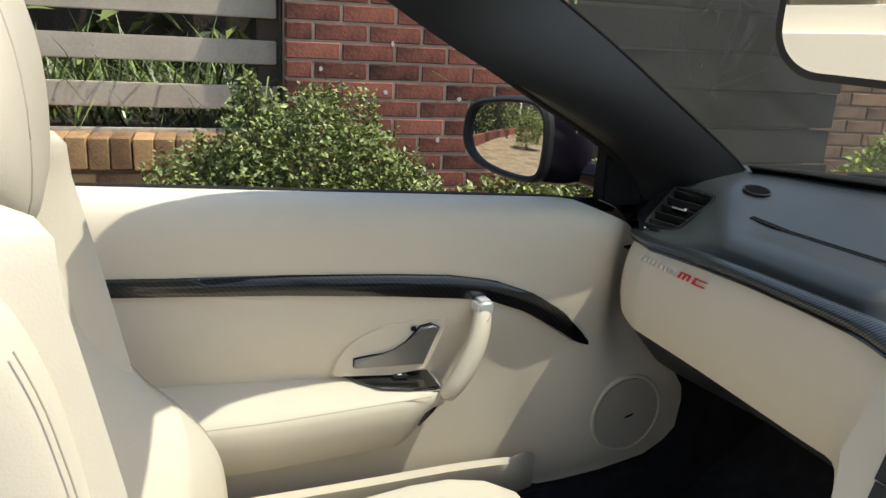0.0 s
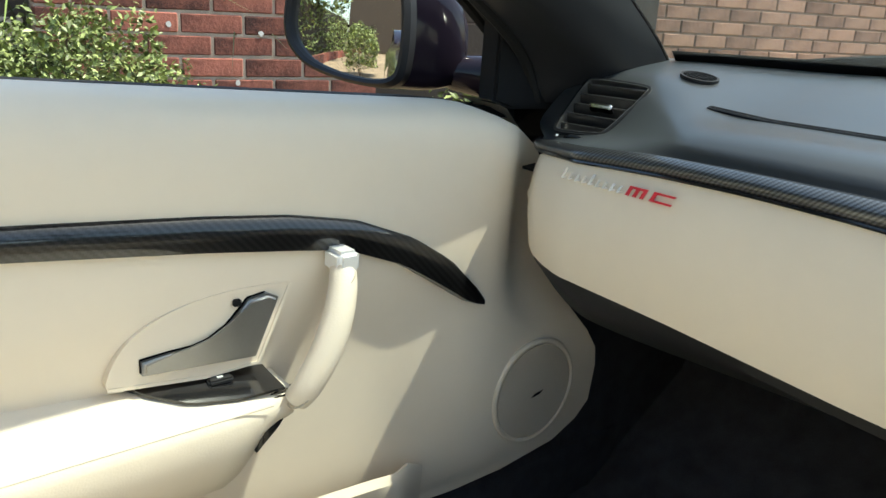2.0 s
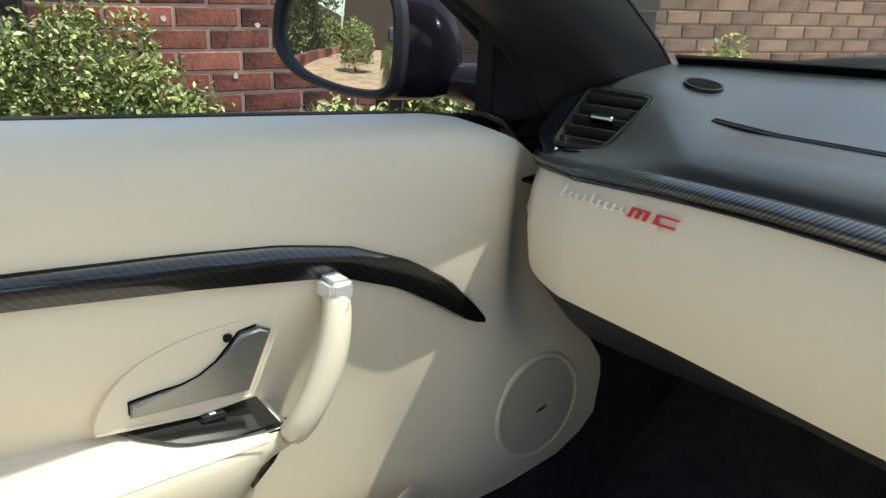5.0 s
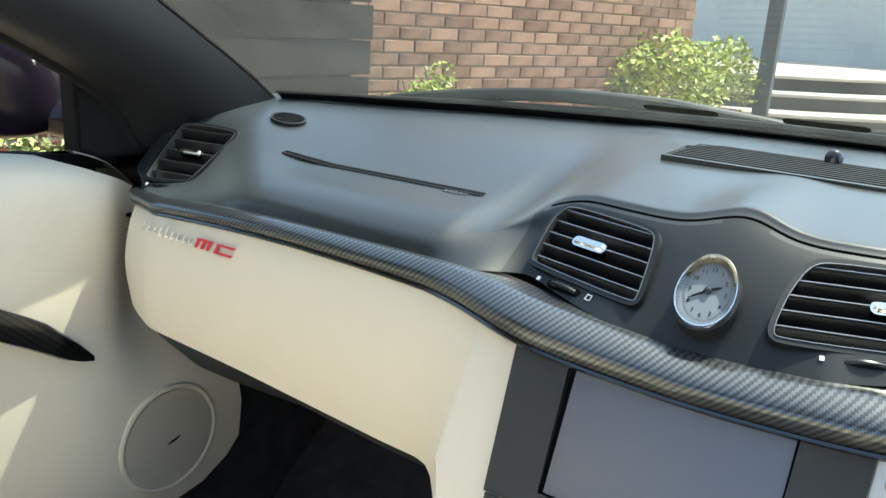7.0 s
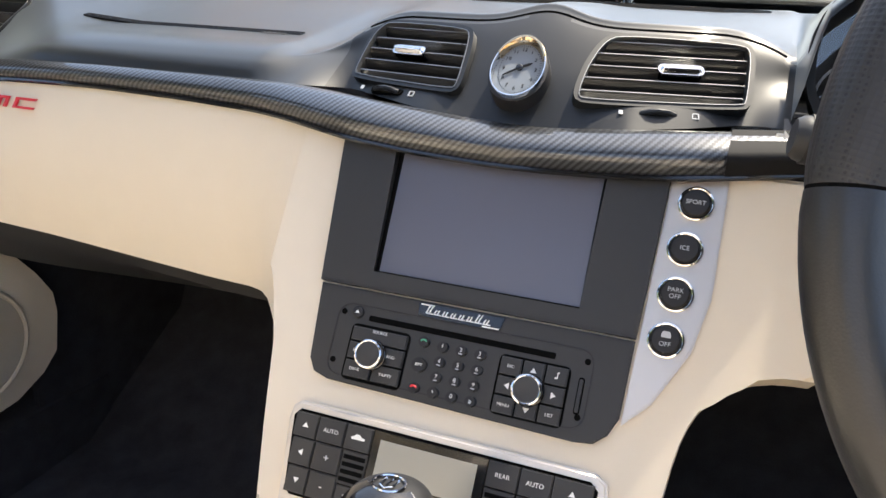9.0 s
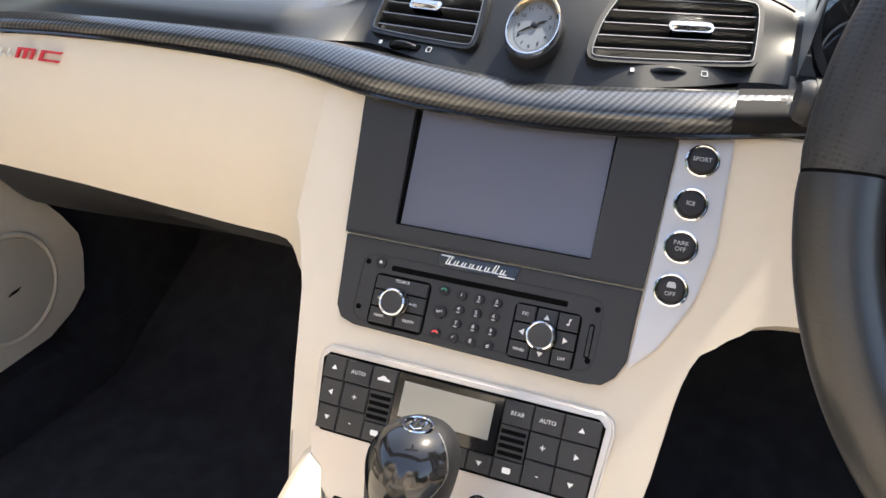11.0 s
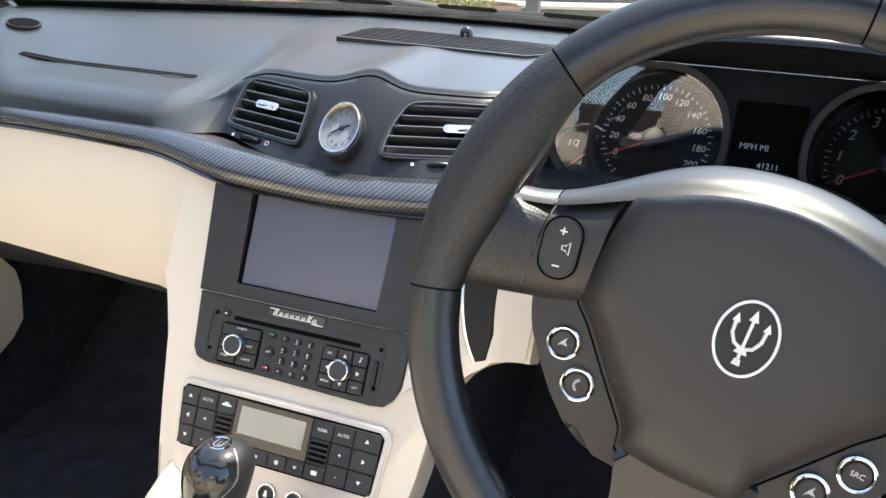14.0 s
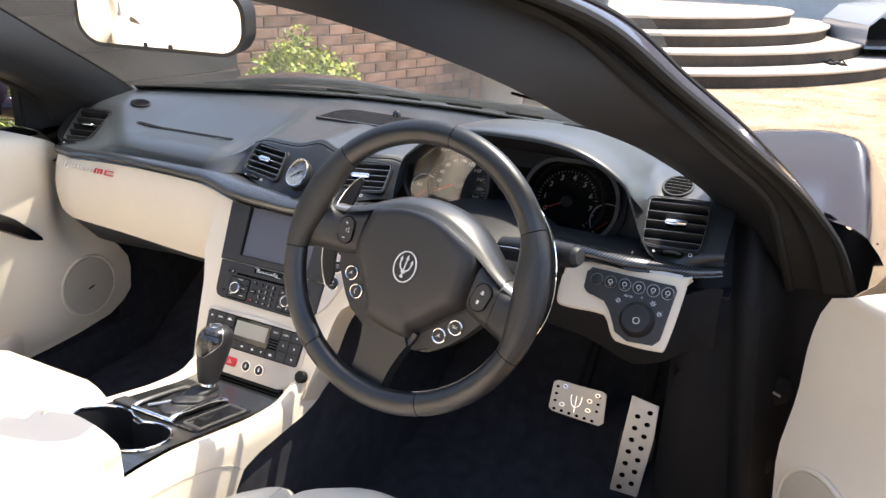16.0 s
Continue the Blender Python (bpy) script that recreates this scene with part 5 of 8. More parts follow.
tube(bm, catmull([(-0.070, 0.034, 0.006), (-0.040, 0.014, 0.0105), (-0.010, 0.012, 0.0115), (0.018, 0.026, 0.007)], 4), 0.0026, 8)
part("gate_trim", bm, PEWTER, gear, "curved bright gate trim")
bm = bmesh.new()
band(bm, rrect(0.104, 0.036, 0.004, 3, -0.026, -0.064), 0.0026, 0.002, 0.0052)
part("tray_frame", bm, PEWTER, gear, "bright frame of the side tray")
bm = bmesh.new()
prism(bm, rrect(0.098, 0.030, 0.003, 3, -0.026, -0.064), 0.0018, 0.0034)
part("side_tray", bm, GLOSSBLACK, gear, "gloss black side tray")
bm = bmesh.new()
prism(bm, rrect(0.026, 0.046, 0.004, 3, -0.076, 0.068), 0.0018, 0.0046, 0.001)
part("brake_switch", bm, PLASTIC, gear, "charcoal parking brake switch")
bm = bmesh.new()
rows = []
for i in range(22):
    t = i / 21
    w = 0.031 * (1 - t) ** 0.85 + 0.0120
    fold = 0.13 * math.sin(math.pi * t * 5.5) * (1 - t * 0.6)
    rows.append([(-0.012 + 0.026 * t + w * 1.30 * math.cos(a) * (1 + 0.09 * math.sin(4 * a + 5 * t) + fold), 0.006 - 0.013 * t + w * 0.86 * math.sin(a) * (1 + 0.07 * math.cos(5 * a - 4 * t) + 0.7 * fold), 0.0032 + 0.027 * t) for a in (2 * math.pi * k / 36 for k in range(36))])
sheet(bm, rows, close=True)
part("gaiter", bm, SOFT, gear, "gathered black leather gaiter", 80)
bm = bmesh.new()
lathe(bm, [(0.0118, 0), (0.0130, 0.002), (0.0122, 0.007), (0.0108, 0.009)], 24, at(0.014, -0.007, 0.027))
part("collar", bm, CHROME, gear)
KNOB = [(0, 0.0150, 0), (0.08, 0.0178, 0), (0.3, 0.0218, 0), (0.5, 0.0250, 0.001), (0.68, 0.0274, 0.002), (0.80, 0.0274, 0.003), (0.90, 0.0236, 0.004), (0.965, 0.0166, 0.005), (0.995, 0.0080, 0.005), (1.0, 0.001, 0.005)]
KNOB = [tuple(p) for p in catmull(KNOB, 3)]
bm = bmesh.new()
sheet(bm, [[(0.014 + dx + 0.004 * t + 1.08 * r * math.cos(a), -0.007 - 0.004 * t + 0.94 * r * math.sin(a), 0.035 + 0.094 * t) for a in (2 * math.pi * k / 32 for k in range(32))] for t, r, dx in KNOB], close=True)
part("knob", bm, SOFT, gear, "black leather knob")
for nm, a0, a1, mt, lift in (("cap_edge", 112, 248, PEWTER, 1.012), ("cap_inlay", 116, 244, GLOSSBLACK, 1.030)):
    bm = bmesh.new()
    rows = []
    for t, r, dx in KNOB:
        if t < (0.46 if nm == "cap_edge" else 0.49) or t > 0.985:
            continue
        wide = smooth(0.38, 0.80, t)
        mid, hw = (a0 + a1) / 2, (a1 - a0) / 2 * wide
        rows.append([(0.014 + dx + 0.004 * t + 1.08 * r * lift * math.cos(radians(mid + hw * k / 6)), -0.007 - 0.004 * t + 0.94 * r * lift * math.sin(radians(mid + hw * k / 6)), 0.035 + 0.094 * t + 0.001 * (lift - 1) / 0.03) for k in range(-6, 7)])
    sheet(bm, rows, 0.0008)
    part(nm, bm, mt, gear, "glossy black inlay" if mt is GLOSSBLACK else "thin bright edge of the inlay")
bm = bmesh.new()
torus(bm, 0.0085, 0.0008, 28, 6, pose(0.0165, -0.0108, 0.1292, 0, -8, 0))
for k in (-1, 0, 1):
    tube(bm, [(0.0165 - 0.004, -0.0108 + k * 0.0034, 0.1290), (0.0165 + 0.005, -0.0108 + k * 0.0034, 0.1296)], 0.0006, 5)
tube(bm, [(0.0165 - 0.004, -0.0108 - 0.0034, 0.1290), (0.0165 - 0.007, -0.0108, 0.1288), (0.0165 - 0.004, -0.0108 + 0.0034, 0.1290)], 0.0006, 5)
part("cap_mark", bm, CHROME, gear, "round chrome mark on the lever top")
armrest = thing("centre_armrest", "padded cream leather centre armrest", "armrest")
bm = bmesh.new()
plan = [(-0.192, 0.085), (-0.188, 0.030), (-0.197, -0.030), (-0.214, -0.080), (-0.252, -0.114), (-0.34, -0.124), (-0.48, -0.126), (-0.62, -0.122), (-0.62, 0.118), (-0.48, 0.120), (-0.30, 0.120), (-0.222, 0.112)]
plan = [tuple(p)[:2] for p in catmull([(x, y, 0) for x, y in plan + plan[:1]], 4)[:-1]]
prism(bm, plan[::-1], 0.430, 0.542, 0.030, None, 6)
part("armrest_pad", bm, SEAT_CREAM, armrest)
bm = bmesh.new()
box(bm, (-0.40, 0, 0.415), (0.40, 0.20, 0.04), 0.008)
part("armrest_base", bm, SEAT_CREAM, armrest)

# ---- steering wheel ----
WT = radians(20)
WHEEL = basis((0.035, -0.368, 0.775), (0, -1, 0), (math.sin(WT), 0, math.cos(WT)), (-math.cos(WT), 0, math.sin(WT))) @ pose(0, 0, 0, 0, 0, -12.9)
wheel = thing("steering_wheel", "three-spoke black leather steering wheel turned slightly, with perforated grips", "steering wheel", WHEEL)
R0 = 0.1790


def rim_section(a):
    """Centre radius and half sizes of the rim; it swells inwards at the thumb grips."""
    b = sum(math.exp(-(((a - c + 180) % 360 - 180) / w) ** 2) * k for c, w, k in ((161, 13, 1.0), (19, 13, 1.0), (178, 11, 0.7), (2, 11, 0.7)))
    return (R0 - 0.0058 * b, 0.0162 + 0.0062 * b, 0.0150 + 0.0022 * b)


def rim_piece(a0, a1, mt, lb):
    bm = bmesh.new()
    n = max(16, int((a1 - a0) / 2.4))
    rows = []
    for i in range(n + 1):
        a = a0 + (a1 - a0) * i / n
        rc, rw, rz = rim_section(a)
        pinch = 1 - 0.035 * (math.exp(-((a - a0) / 1.1) ** 2) + math.exp(-((a1 - a) / 1.1) ** 2))
        c, sn = math.cos(radians(a)), math.sin(radians(a))
        rows.append([((rc + rw * pinch * math.cos(q)) * c, (rc + rw * pinch * math.cos(q)) * sn, rz * pinch * math.sin(q)) for q in (2 * math.pi * k / 20 for k in range(20))])
    sheet(bm, rows, close=True)
    part("rim", bm, mt, wheel, lb)


for a0, a1, mt, lb in ((37.5, 92.5, WHEELHIDE, "smooth black leather rim"), (92.5, 145.0, WHEELHIDE, "smooth black leather rim"), (145.0, 194.4, PERF, "perforated leather grip"), (194.4, 240.0, WHEELHIDE, "smooth black leather rim"), (240.0, 300.0, WHEELHIDE, "smooth black leather rim"), (300.0, 345.6, WHEELHIDE, "smooth black leather rim"), (345.6, 397.5, PERF, "perforated leather grip")):
    rim_piece(a0 + 0.22, a1 - 0.22, mt, lb)
for a in (92.5, 37.5, 345.6, 300, 240, 194.4, 145.0):
    bm = bmesh.new()
    rc, rw, rz = rim_section(a)
    sheet(bm, [[Vector((math.cos(radians(a + d)) * (rc + rw * f * math.cos(q)), math.sin(radians(a + d)) * (rc + rw * f * math.cos(q)), rz * f * math.sin(q))) for q in (2 * math.pi * k / 24 for k in range(24))] for d, f in ((-0.24, 0.95), (0.24, 0.95))], close=True)
    part("seam", bm, GAP, wheel)
bm = bmesh.new()
for k in range(60):
    a = radians(298 + 42 * k / 59)
    box(bm, (0, 0, 0), (0.0008, 0.0030, 0.0008), 0, pose((R0 - 0.0162) * math.cos(a), (R0 - 0.0162) * math.sin(a), 0.001, 0, 0, math.degrees(a)))
part("rim_stitching", bm, SEAM, wheel)


# spokes and hub: soft perforated roots that run into the rim, smooth trims that hold the rockers
SPOKE_TOP = [(0.088, 0.0500), (0.100, 0.0415), (0.115, 0.0340), (0.128, 0.0290), (0.142, 0.0255), (0.152, 0.0265), (0.162, 0.0330), (0.172, 0.0460)]
SPOKE_LOW = [(0.088, -0.0185), (0.100, -0.0235), (0.115, -0.0280), (0.130, -0.0315), (0.145, -0.0345), (0.160, -0.0390), (0.172, -0.0440)]


def spoke_skin(s, x0, x1, rise, nx=14):
    """A pillowed skin over a side spoke between two distances from the hub."""
    rows = []
    for i in range(nx + 1):
        x = x0 + (x1 - x0) * i / nx
        yt, yl = interp(x, SPOKE_TOP), interp(x, SPOKE_LOW)
        zc = -0.0105 + 0.0105 * smooth(0.115, 0.165, x) + rise
        row = [Vector((s * x, yt - 0.003, zc - 0.034))]
        for k in range(15):
            v = k / 14
            row.append(Vector((s * x, yt + (yl - yt) * v, zc - 0.0135 * abs(2 * v - 1) ** 4)))
        row.append(Vector((s * x, yl + 0.003, zc - 0.034)))
        rows.append(row)
    return rows


for s in (-1, 1):
    bm = bmesh.new()
    sheet(bm, spoke_skin(s, 0.1275, 0.176, 0.0))
    part("spoke", bm, PERF, wheel, "perforated leather side spoke", 60)
    bm = bmesh.new()
    sheet(bm, spoke_skin(s, 0.0905, 0.1268, 0.0008, 8))
    part("switch_trim", bm, PADHIDE, wheel, "smooth dark trim round the rocker", 60)
    bm = bmesh.new()
    rows = spoke_skin(s, 0.1266, 0.1277, -0.0016, 1)
    sheet(bm, rows)
    part("trim_gap", bm, GAP, wheel)
bmh = bmesh.new()
hub_line = [(-0.122, 0.034), (-0.084, 0.056), (-0.046, 0.070), (0.0, 0.075), (0.046, 0.070), (0.084, 0.056), (0.122, 0.034), (0.124, -0.010), (0.108, -0.041), (0.094, -0.063), (0.071, -0.088), (0.042, -0.104), (-0.050, -0.106), (-0.080, -0.089), (-0.103, -0.063), (-0.117, -0.041), (-0.124, -0.010)]
hub_line = [tuple(p)[:2] for p in catmull([(x, y, 0) for x, y in hub_line + hub_line[:1]], 4)[:-1]]
prism(bmh, hub_line, -0.060, -0.030, 0.006, None, 3)
part("hub_shell", bmh, PADHIDE, wheel, "dark grey hub shell")
pad = [(-0.088, 0.0535), (-0.046, 0.0715), (0.0, 0.0785), (0.046, 0.0715), (0.088, 0.0535), (0.094, 0.020), (0.094, -0.012), (0.079, -0.030), (0.058, -0.056), (0.040, -0.078), (0.031, -0.095), (-0.031, -0.095), (-0.040, -0.078), (-0.058, -0.056), (-0.079, -0.030), (-0.094, -0.012), (-0.094, 0.020)]
bm = bmesh.new()
gap_line = [tuple(p)[:2] for p in catmull([(x * 1.0 - 0.002, y * 1.0 - 0.004, 0) for x, y in pad + pad[:1]], 3)[:-1]]
sheet(bm, [[(x * f, y * f, z) for x, y in gap_line] for f, z in ((1.012, -0.0285), (1.004, -0.0282), (0.985, -0.040))], close=True)
part("pad_gap", bm, GAP, wheel)
bm = bmesh.new()
fine_pad = [tuple(p)[:2] for p in catmull([(x * 0.985 - 0.002, y * 0.985 - 0.004, 0) for x, y in pad + pad[:1]], 3)[:-1]]
sheet(bm, [[(x * f, 0.055 - (0.055 - y) * (f ** 0.8), z) for x, y in fine_pad] for f, z in ((1.0, -0.034), (0.985, -0.026), (0.96, -0.016), (0.925, -0.007), (0.88, 0.000), (0.82, 0.0042), (0.74, 0.0060), (0.5, 0.0062), (0.02, 0.0062), (0.0004, 0.0062))], close=True)
part("airbag_pad", bm, PADHIDE, wheel, "smooth dark airbag pad", 60)
CROWN = [(0, 0.0745), (0.03, 0.0715), (0.052, 0.0655), (0.085, 0.0530), (0.100, 0.0430), (0.115, 0.0350), (0.130, 0.0290), (0.150, 0.0262)]
for nm, x0, x1, mt, lb in (("hub_crown", -0.126, 0.126, HUBTOP, "smooth upper face of the hub"), ("spoke_inlay", -0.150, -0.127, PEWTER, "bright inlay at the spoke root"), ("spoke_inlay", 0.127, 0.150, PEWTER, "bright inlay at the spoke root")):
    bm = bmesh.new()
    rows = []
    for i in range(33):
        x = x0 + (x1 - x0) * i / 32
        y = eased(x, CROWN)
        f = smooth(0.150, 0.04, abs(x))
        rows.append(catmull([(x, y - 0.004, -0.014 + 0.004 * f), (x, y + 0.0010, -0.018 + 0.004 * f), (x * 1.005, y + 0.004 + 0.006 * f, -0.026 + 0.004 * f), (x * 1.01, y + 0.005 + 0.014 * f, -0.042), (x * 1.01, y + 0.003 + 0.018 * f, -0.066)], 4))
    sheet(bm, rows)
    part(nm, bm, mt, wheel, lb, 60)
low = [(-0.040, -0.080), (0.042, -0.080), (0.0375, -0.098), (0.033, -0.112), (0.029, -0.128), (0.0262, -0.145), (0.0250, -0.160), (0.0262, -0.176), (-0.0285, -0.176), (-0.0268, -0.160), (-0.0272, -0.145), (-0.0290, -0.128), (-0.0325, -0.112), (-0.0365, -0.098)]
bm = bmesh.new()
prism(bm, low, -0.036, -0.010, 0.009, None, 4)
part("spoke", bm, WHEELHIDE, wheel, "lower leather spoke")
for s in (-1, 1):
    b = bmesh.new()
    rk = at(-0.1125 if s < 0 else 0.1080, 0.006, -0.0062, -s * 8)
    prism(b, rrect(0.022, 0.036, 0.0105, 6, 0, 0), -0.004, 0.0005, 0.0015, rk)
    k = part("rocker_button", b, PADHIDE, wheel, "pill-shaped rocker button")
    b = bmesh.new()
    band(b, rrect(0.0245, 0.0385, 0.0115, 6), 0.0012, -0.004, -0.0012, rk)
    part("gap_ring", b, GAP, k)
    b = bmesh.new()
    mk = rk @ at(0, 0, 0.0008)
    if s < 0:
        box(b, (0.000, 0.010, 0), (0.0044, 0.0010, 0.0003), 0, mk)
        box(b, (0.000, 0.010, 0), (0.0010, 0.0044, 0.0003), 0, mk)
        box(b, (0.000, -0.011, 0), (0.0044, 0.0010, 0.0003), 0, mk)
        band(b, [(0.001, -0.001), (0.003, -0.001), (0.006, -0.0035), (0.006, 0.0045), (0.003, 0.002), (0.001, 0.002)], 0.0006, 0, 0.0003, mk)
    else:
        for yy, sg in ((0.007, 1), (-0.007, -1)):
            prism(b, [(-0.0025, yy), (0, yy + 0.003 * sg), (0.0025, yy)][::sg], 0, 0.0003, 0, mk)
            prism(b, [(-0.0025, yy - 0.0025 * sg), (0, yy + 0.0005 * sg), (0.0025, yy - 0.0025 * sg)][::sg], 0, 0.0003, 0, mk)
    part("symbol", b, WHITE, k)
for n, (x, y) in enumerate(((-0.0915, -0.0490), (-0.0742, -0.0695), (0.0670, -0.0690), (0.0845, -0.0490))):
    b = bmesh.new()
    lathe(b, [(0.0078, -0.004), (0.0078, 0.0010), (0.0068, 0.0018), (0.0, 0.0012)], 24, at(x, y, -0.0285))
    k = part("round_button", b, PADHIDE, wheel, "round button in a chrome ring")
    b = bmesh.new()
    torus(b, 0.0095, 0.0014, 36, 8, at(x, y, -0.0285))
    part("ring", b, CHROME, k)
    if n == 3:
        lettering("SRC", 0.0045, WHITE, k, at(x, y, -0.0264), depth=0.0001)
    else:
        b = bmesh.new()
        if n == 1:
            torus(b, 0.0036, 0.0009, 12, 5, at(x + 0.002, y, -0.0269), 110, 250)
        else:
            prism(b, [(-0.003, -0.003), (-0.001, -0.001), (0.0032, -0.0012), (0.001, 0.001), (0.0015, 0.004), (-0.001, 0.001)], 0, 0.0003, 0, at(x, y, -0.0268))
        part("symbol", b, PRINT, k)
b = bmesh.new()
prism(b, ellipse(0.0155, 0.0205, 36), 0.004, 0.0075, 0.001)
em = part("emblem", b, SOFT, wheel, "oval black emblem with bright trident shape")
b = bmesh.new()
band(b, ellipse(0.0165, 0.0215, 40), 0.0015, 0.004, 0.0086)
part("emblem_ring", b, SILVER, em)
b = bmesh.new()
box(b, (0, -0.001, 0.0082), (0.0016, 0.026, 0.0012))
for s in (-1, 1):
    tube(b, [(0, -0.006, 0.008), (s * 0.005, -0.004, 0.008), (s * 0.0078, 0.001, 0.008), (s * 0.0082, 0.008, 0.008)], 0.0011, 6)
    prism(b, [(s * 0.0082 - 0.0022, 0.007), (s * 0.0082 + 0.0022, 0.007), (s * 0.0082, 0.012)], 0.0076, 0.0088)
prism(b, [(-0.0026, 0.010), (0.0026, 0.010), (0, 0.0165)], 0.0076, 0.0088)
prism(b, [(-0.0035, -0.0085), (0.0035, -0.0085), (0.0022, -0.0055), (-0.0022, -0.0055)], 0.0076, 0.0088)
prism(b, [(-0.0022, -0.0150), (0.0022, -0.0150), (0.0016, -0.0115), (-0.0016, -0.0115)], 0.0076, 0.0088)
part("trident_shape", b, SILVER, em)

# paddles and stalks
for s, lbl in ((-1, "slim shift paddle with bright edge behind the wheel"), (1, "slim shift paddle with bright edge behind the wheel")):
    pd = thing("shift_paddle", lbl, "shift paddle", basis((0.1008, -0.368, 0.751), (0, -1, 0), (math.sin(WT), 0, math.cos(WT)), (-math.cos(WT), 0, math.sin(WT))), group="shift paddles")
    def arc(r, a):
        return (s * r * math.cos(radians(a)), r * math.sin(radians(a)))
    rim_line = [arc(0.1810 - 0.006 * max(0.0, abs(a - 9) / 29) ** 4, a) for a in range(-20, 39, 2)]
    inner = [arc(interp(a, [(-20, 0.168), (-14, 0.160), (0, 0.157), (20, 0.157), (32, 0.163), (38, 0.170)]), a) for a in range(38, -21, -2)]
    line = rim_line + inner
    if s < 0:
        line = line[::-1]
    b = bmesh.new()
    prism(b, line, -0.004, 0.002, 0.001)
    part("paddle_blade", b, SOFT, pd)
    b = bmesh.new()
    prism(b, [(s * 0.080, 0.046), (s * 0.158, 0.048), (s * 0.158, 0.032), (s * 0.080, 0.034)][::s], -0.004, 0.001, 0.0008)
    part("paddle_arm", b, SHADE, pd)
    b = bmesh.new()
    tube(b, [(x, y, 0.001) for x, y in rim_line], 0.0017, 6)
    tube(b, [(s * 0.085, 0.048, 0.0), (s * 0.11, 0.050, 0.001), (s * 0.158, 0.049, 0.001)], 0.0007, 6)
    part("bright_edge", b, CHROME, pd)
for s, lbl in ((1, "black indicator stalk with knurled end"), (-1, "black wiper stalk with white markings")):
    st = thing("column_stalk", lbl, "stalk", None, group="column stalks")
    a, e = (Vector((0.238, -0.292, 0.750)), Vector((0.224, -0.177, 0.766))) if s > 0 else (Vector((0.172, -0.446, 0.774)), Vector((0.138, -0.569, 0.796)))
    b = bmesh.new()
    tube(b, [a, a.lerp(e, 0.45), a.lerp(e, 0.76), a.lerp(e, 0.94)], [0.009, 0.0100, 0.0122, 0.0134] if s > 0 else [0.0150, 0.0165, 0.0160, 0.0138], 16, None, 1.1)
    part("stalk_arm", b, SOFT, st)
    b = bmesh.new()
    tube(b, [a.lerp(e, 0.94), a.lerp(e, 0.97), e], [0.0136, 0.0130, 0.0105], 20)
    part("knurled_end", b, PLASTIC, st)
    face = Vector((-0.9, 0, 0.42)).normalized()
    q = basis(a.lerp(e, 0.50) + face * (0.0125 if s > 0 else 0.0184), (0, -1, 0.14), (0.42, 0, 0.9), face)
    if s < 0:
        lettering("OFF", 0.0065, WHITE, st, q @ at(0.006, 0.005, 0.0))
        lettering("AUTO", 0.0065, WHITE, st, q @ at(0.008, -0.004, 0.0))
        b = bmesh.new()
        prism(b, [(-0.012, 0.000), (-0.005, 0.000), (-0.007, -0.006), (-0.010, -0.006)], 0, 0.0004, 0, q)
        part("washer_mark", b, WHITE, st)
    else:
        b = bmesh.new()
        prism(b, [(-0.003, -0.001), (0.001, -0.001), (0.001, -0.003), (0.004, 0), (0.001, 0.003), (0.001, 0.001), (-0.003, 0.001)], 0, 0.0004, 0, basis(e + Vector((-0.0105, 0.006, 0.001)), (0, -1, 0), (0, 0, 1), (-1, 0, 0)))
        part("arrow_mark", b, WHITE, st)

# ---- pedals ----
def pedal(nm, lbl, m, poly, holes, studs=()):
    p = thing(nm, lbl, "pedal", m)
    b = bmesh.new()
    prism(b, poly, -0.004, 0.0, 0.0012)
    pl = part("pedal_plate", b, BRUSHED, p, "brushed metal pedal plate")
    b = bmesh.new()
    for x, y, r in holes:
        lathe(b, [(r, 0.0), (r, 0.0006)], 12, at(x, y, 0))
    part("drain_holes", b, GAP, pl)
    if studs:
        for x, y in studs:
            b = bmesh.new()
            torus(b, 0.0035, 0.0012, 14, 6, at(x, y, 0.0008))
            part("grip_stud", b, CHROME, pl)
    b = bmesh.new()
    box(b, (0, 0.0, -0.014), (0.055, 0.05, 0.02), 0.004)
    tube(b, [(0, 0.0, -0.02), (0, 0.12, -0.06), (0, 0.25, -0.10)], 0.009, 8)
    part("pedal_arm", b, SOFT, p)
    return p


pb = basis((0.565, -0.466, 0.318), (0, -1, 0.0), (0.42, 0, 0.907), (-0.907, 0, 0.42)) @ Matrix.Diagonal((1.36, 1.04, 1.2, 1.0))
pedal("brake_pedal", "drilled brushed metal brake pedal with raised mark", pb, [(-0.040, -0.024), (-0.034, -0.030), (0.040, -0.034), (0.046, -0.026), (0.042, 0.028), (0.036, 0.032), (-0.034, 0.032), (-0.040, 0.026)], [(-0.031 + 0.012 * i, -0.024 - 0.0008 * i, 0.0028) for i in range(6)] + [(-0.032, y, 0.0026) for y in (-0.008, 0.006, 0.020)] + [(0.033, y, 0.0026) for y in (-0.008, 0.006, 0.020)], [(0.020, -0.010), (0.020, 0.008), (0.030, 0.022), (-0.020, -0.012), (-0.020, 0.024)])
bm = bmesh.new()
for s in (-1, 0, 1):
    tube(bm, [(0, -0.012, 0.001), (s * 0.006, -0.006, 0.001), (s * 0.008, 0.004, 0.001), (s * 0.008, 0.012, 0.001)], 0.0014, 6)
tube(bm, [(0, -0.022, 0.001), (0, -0.012, 0.001)], 0.0016, 6)
part("raised_mark", bm, CHROME, bpy.data.objects["brake_pedal"])
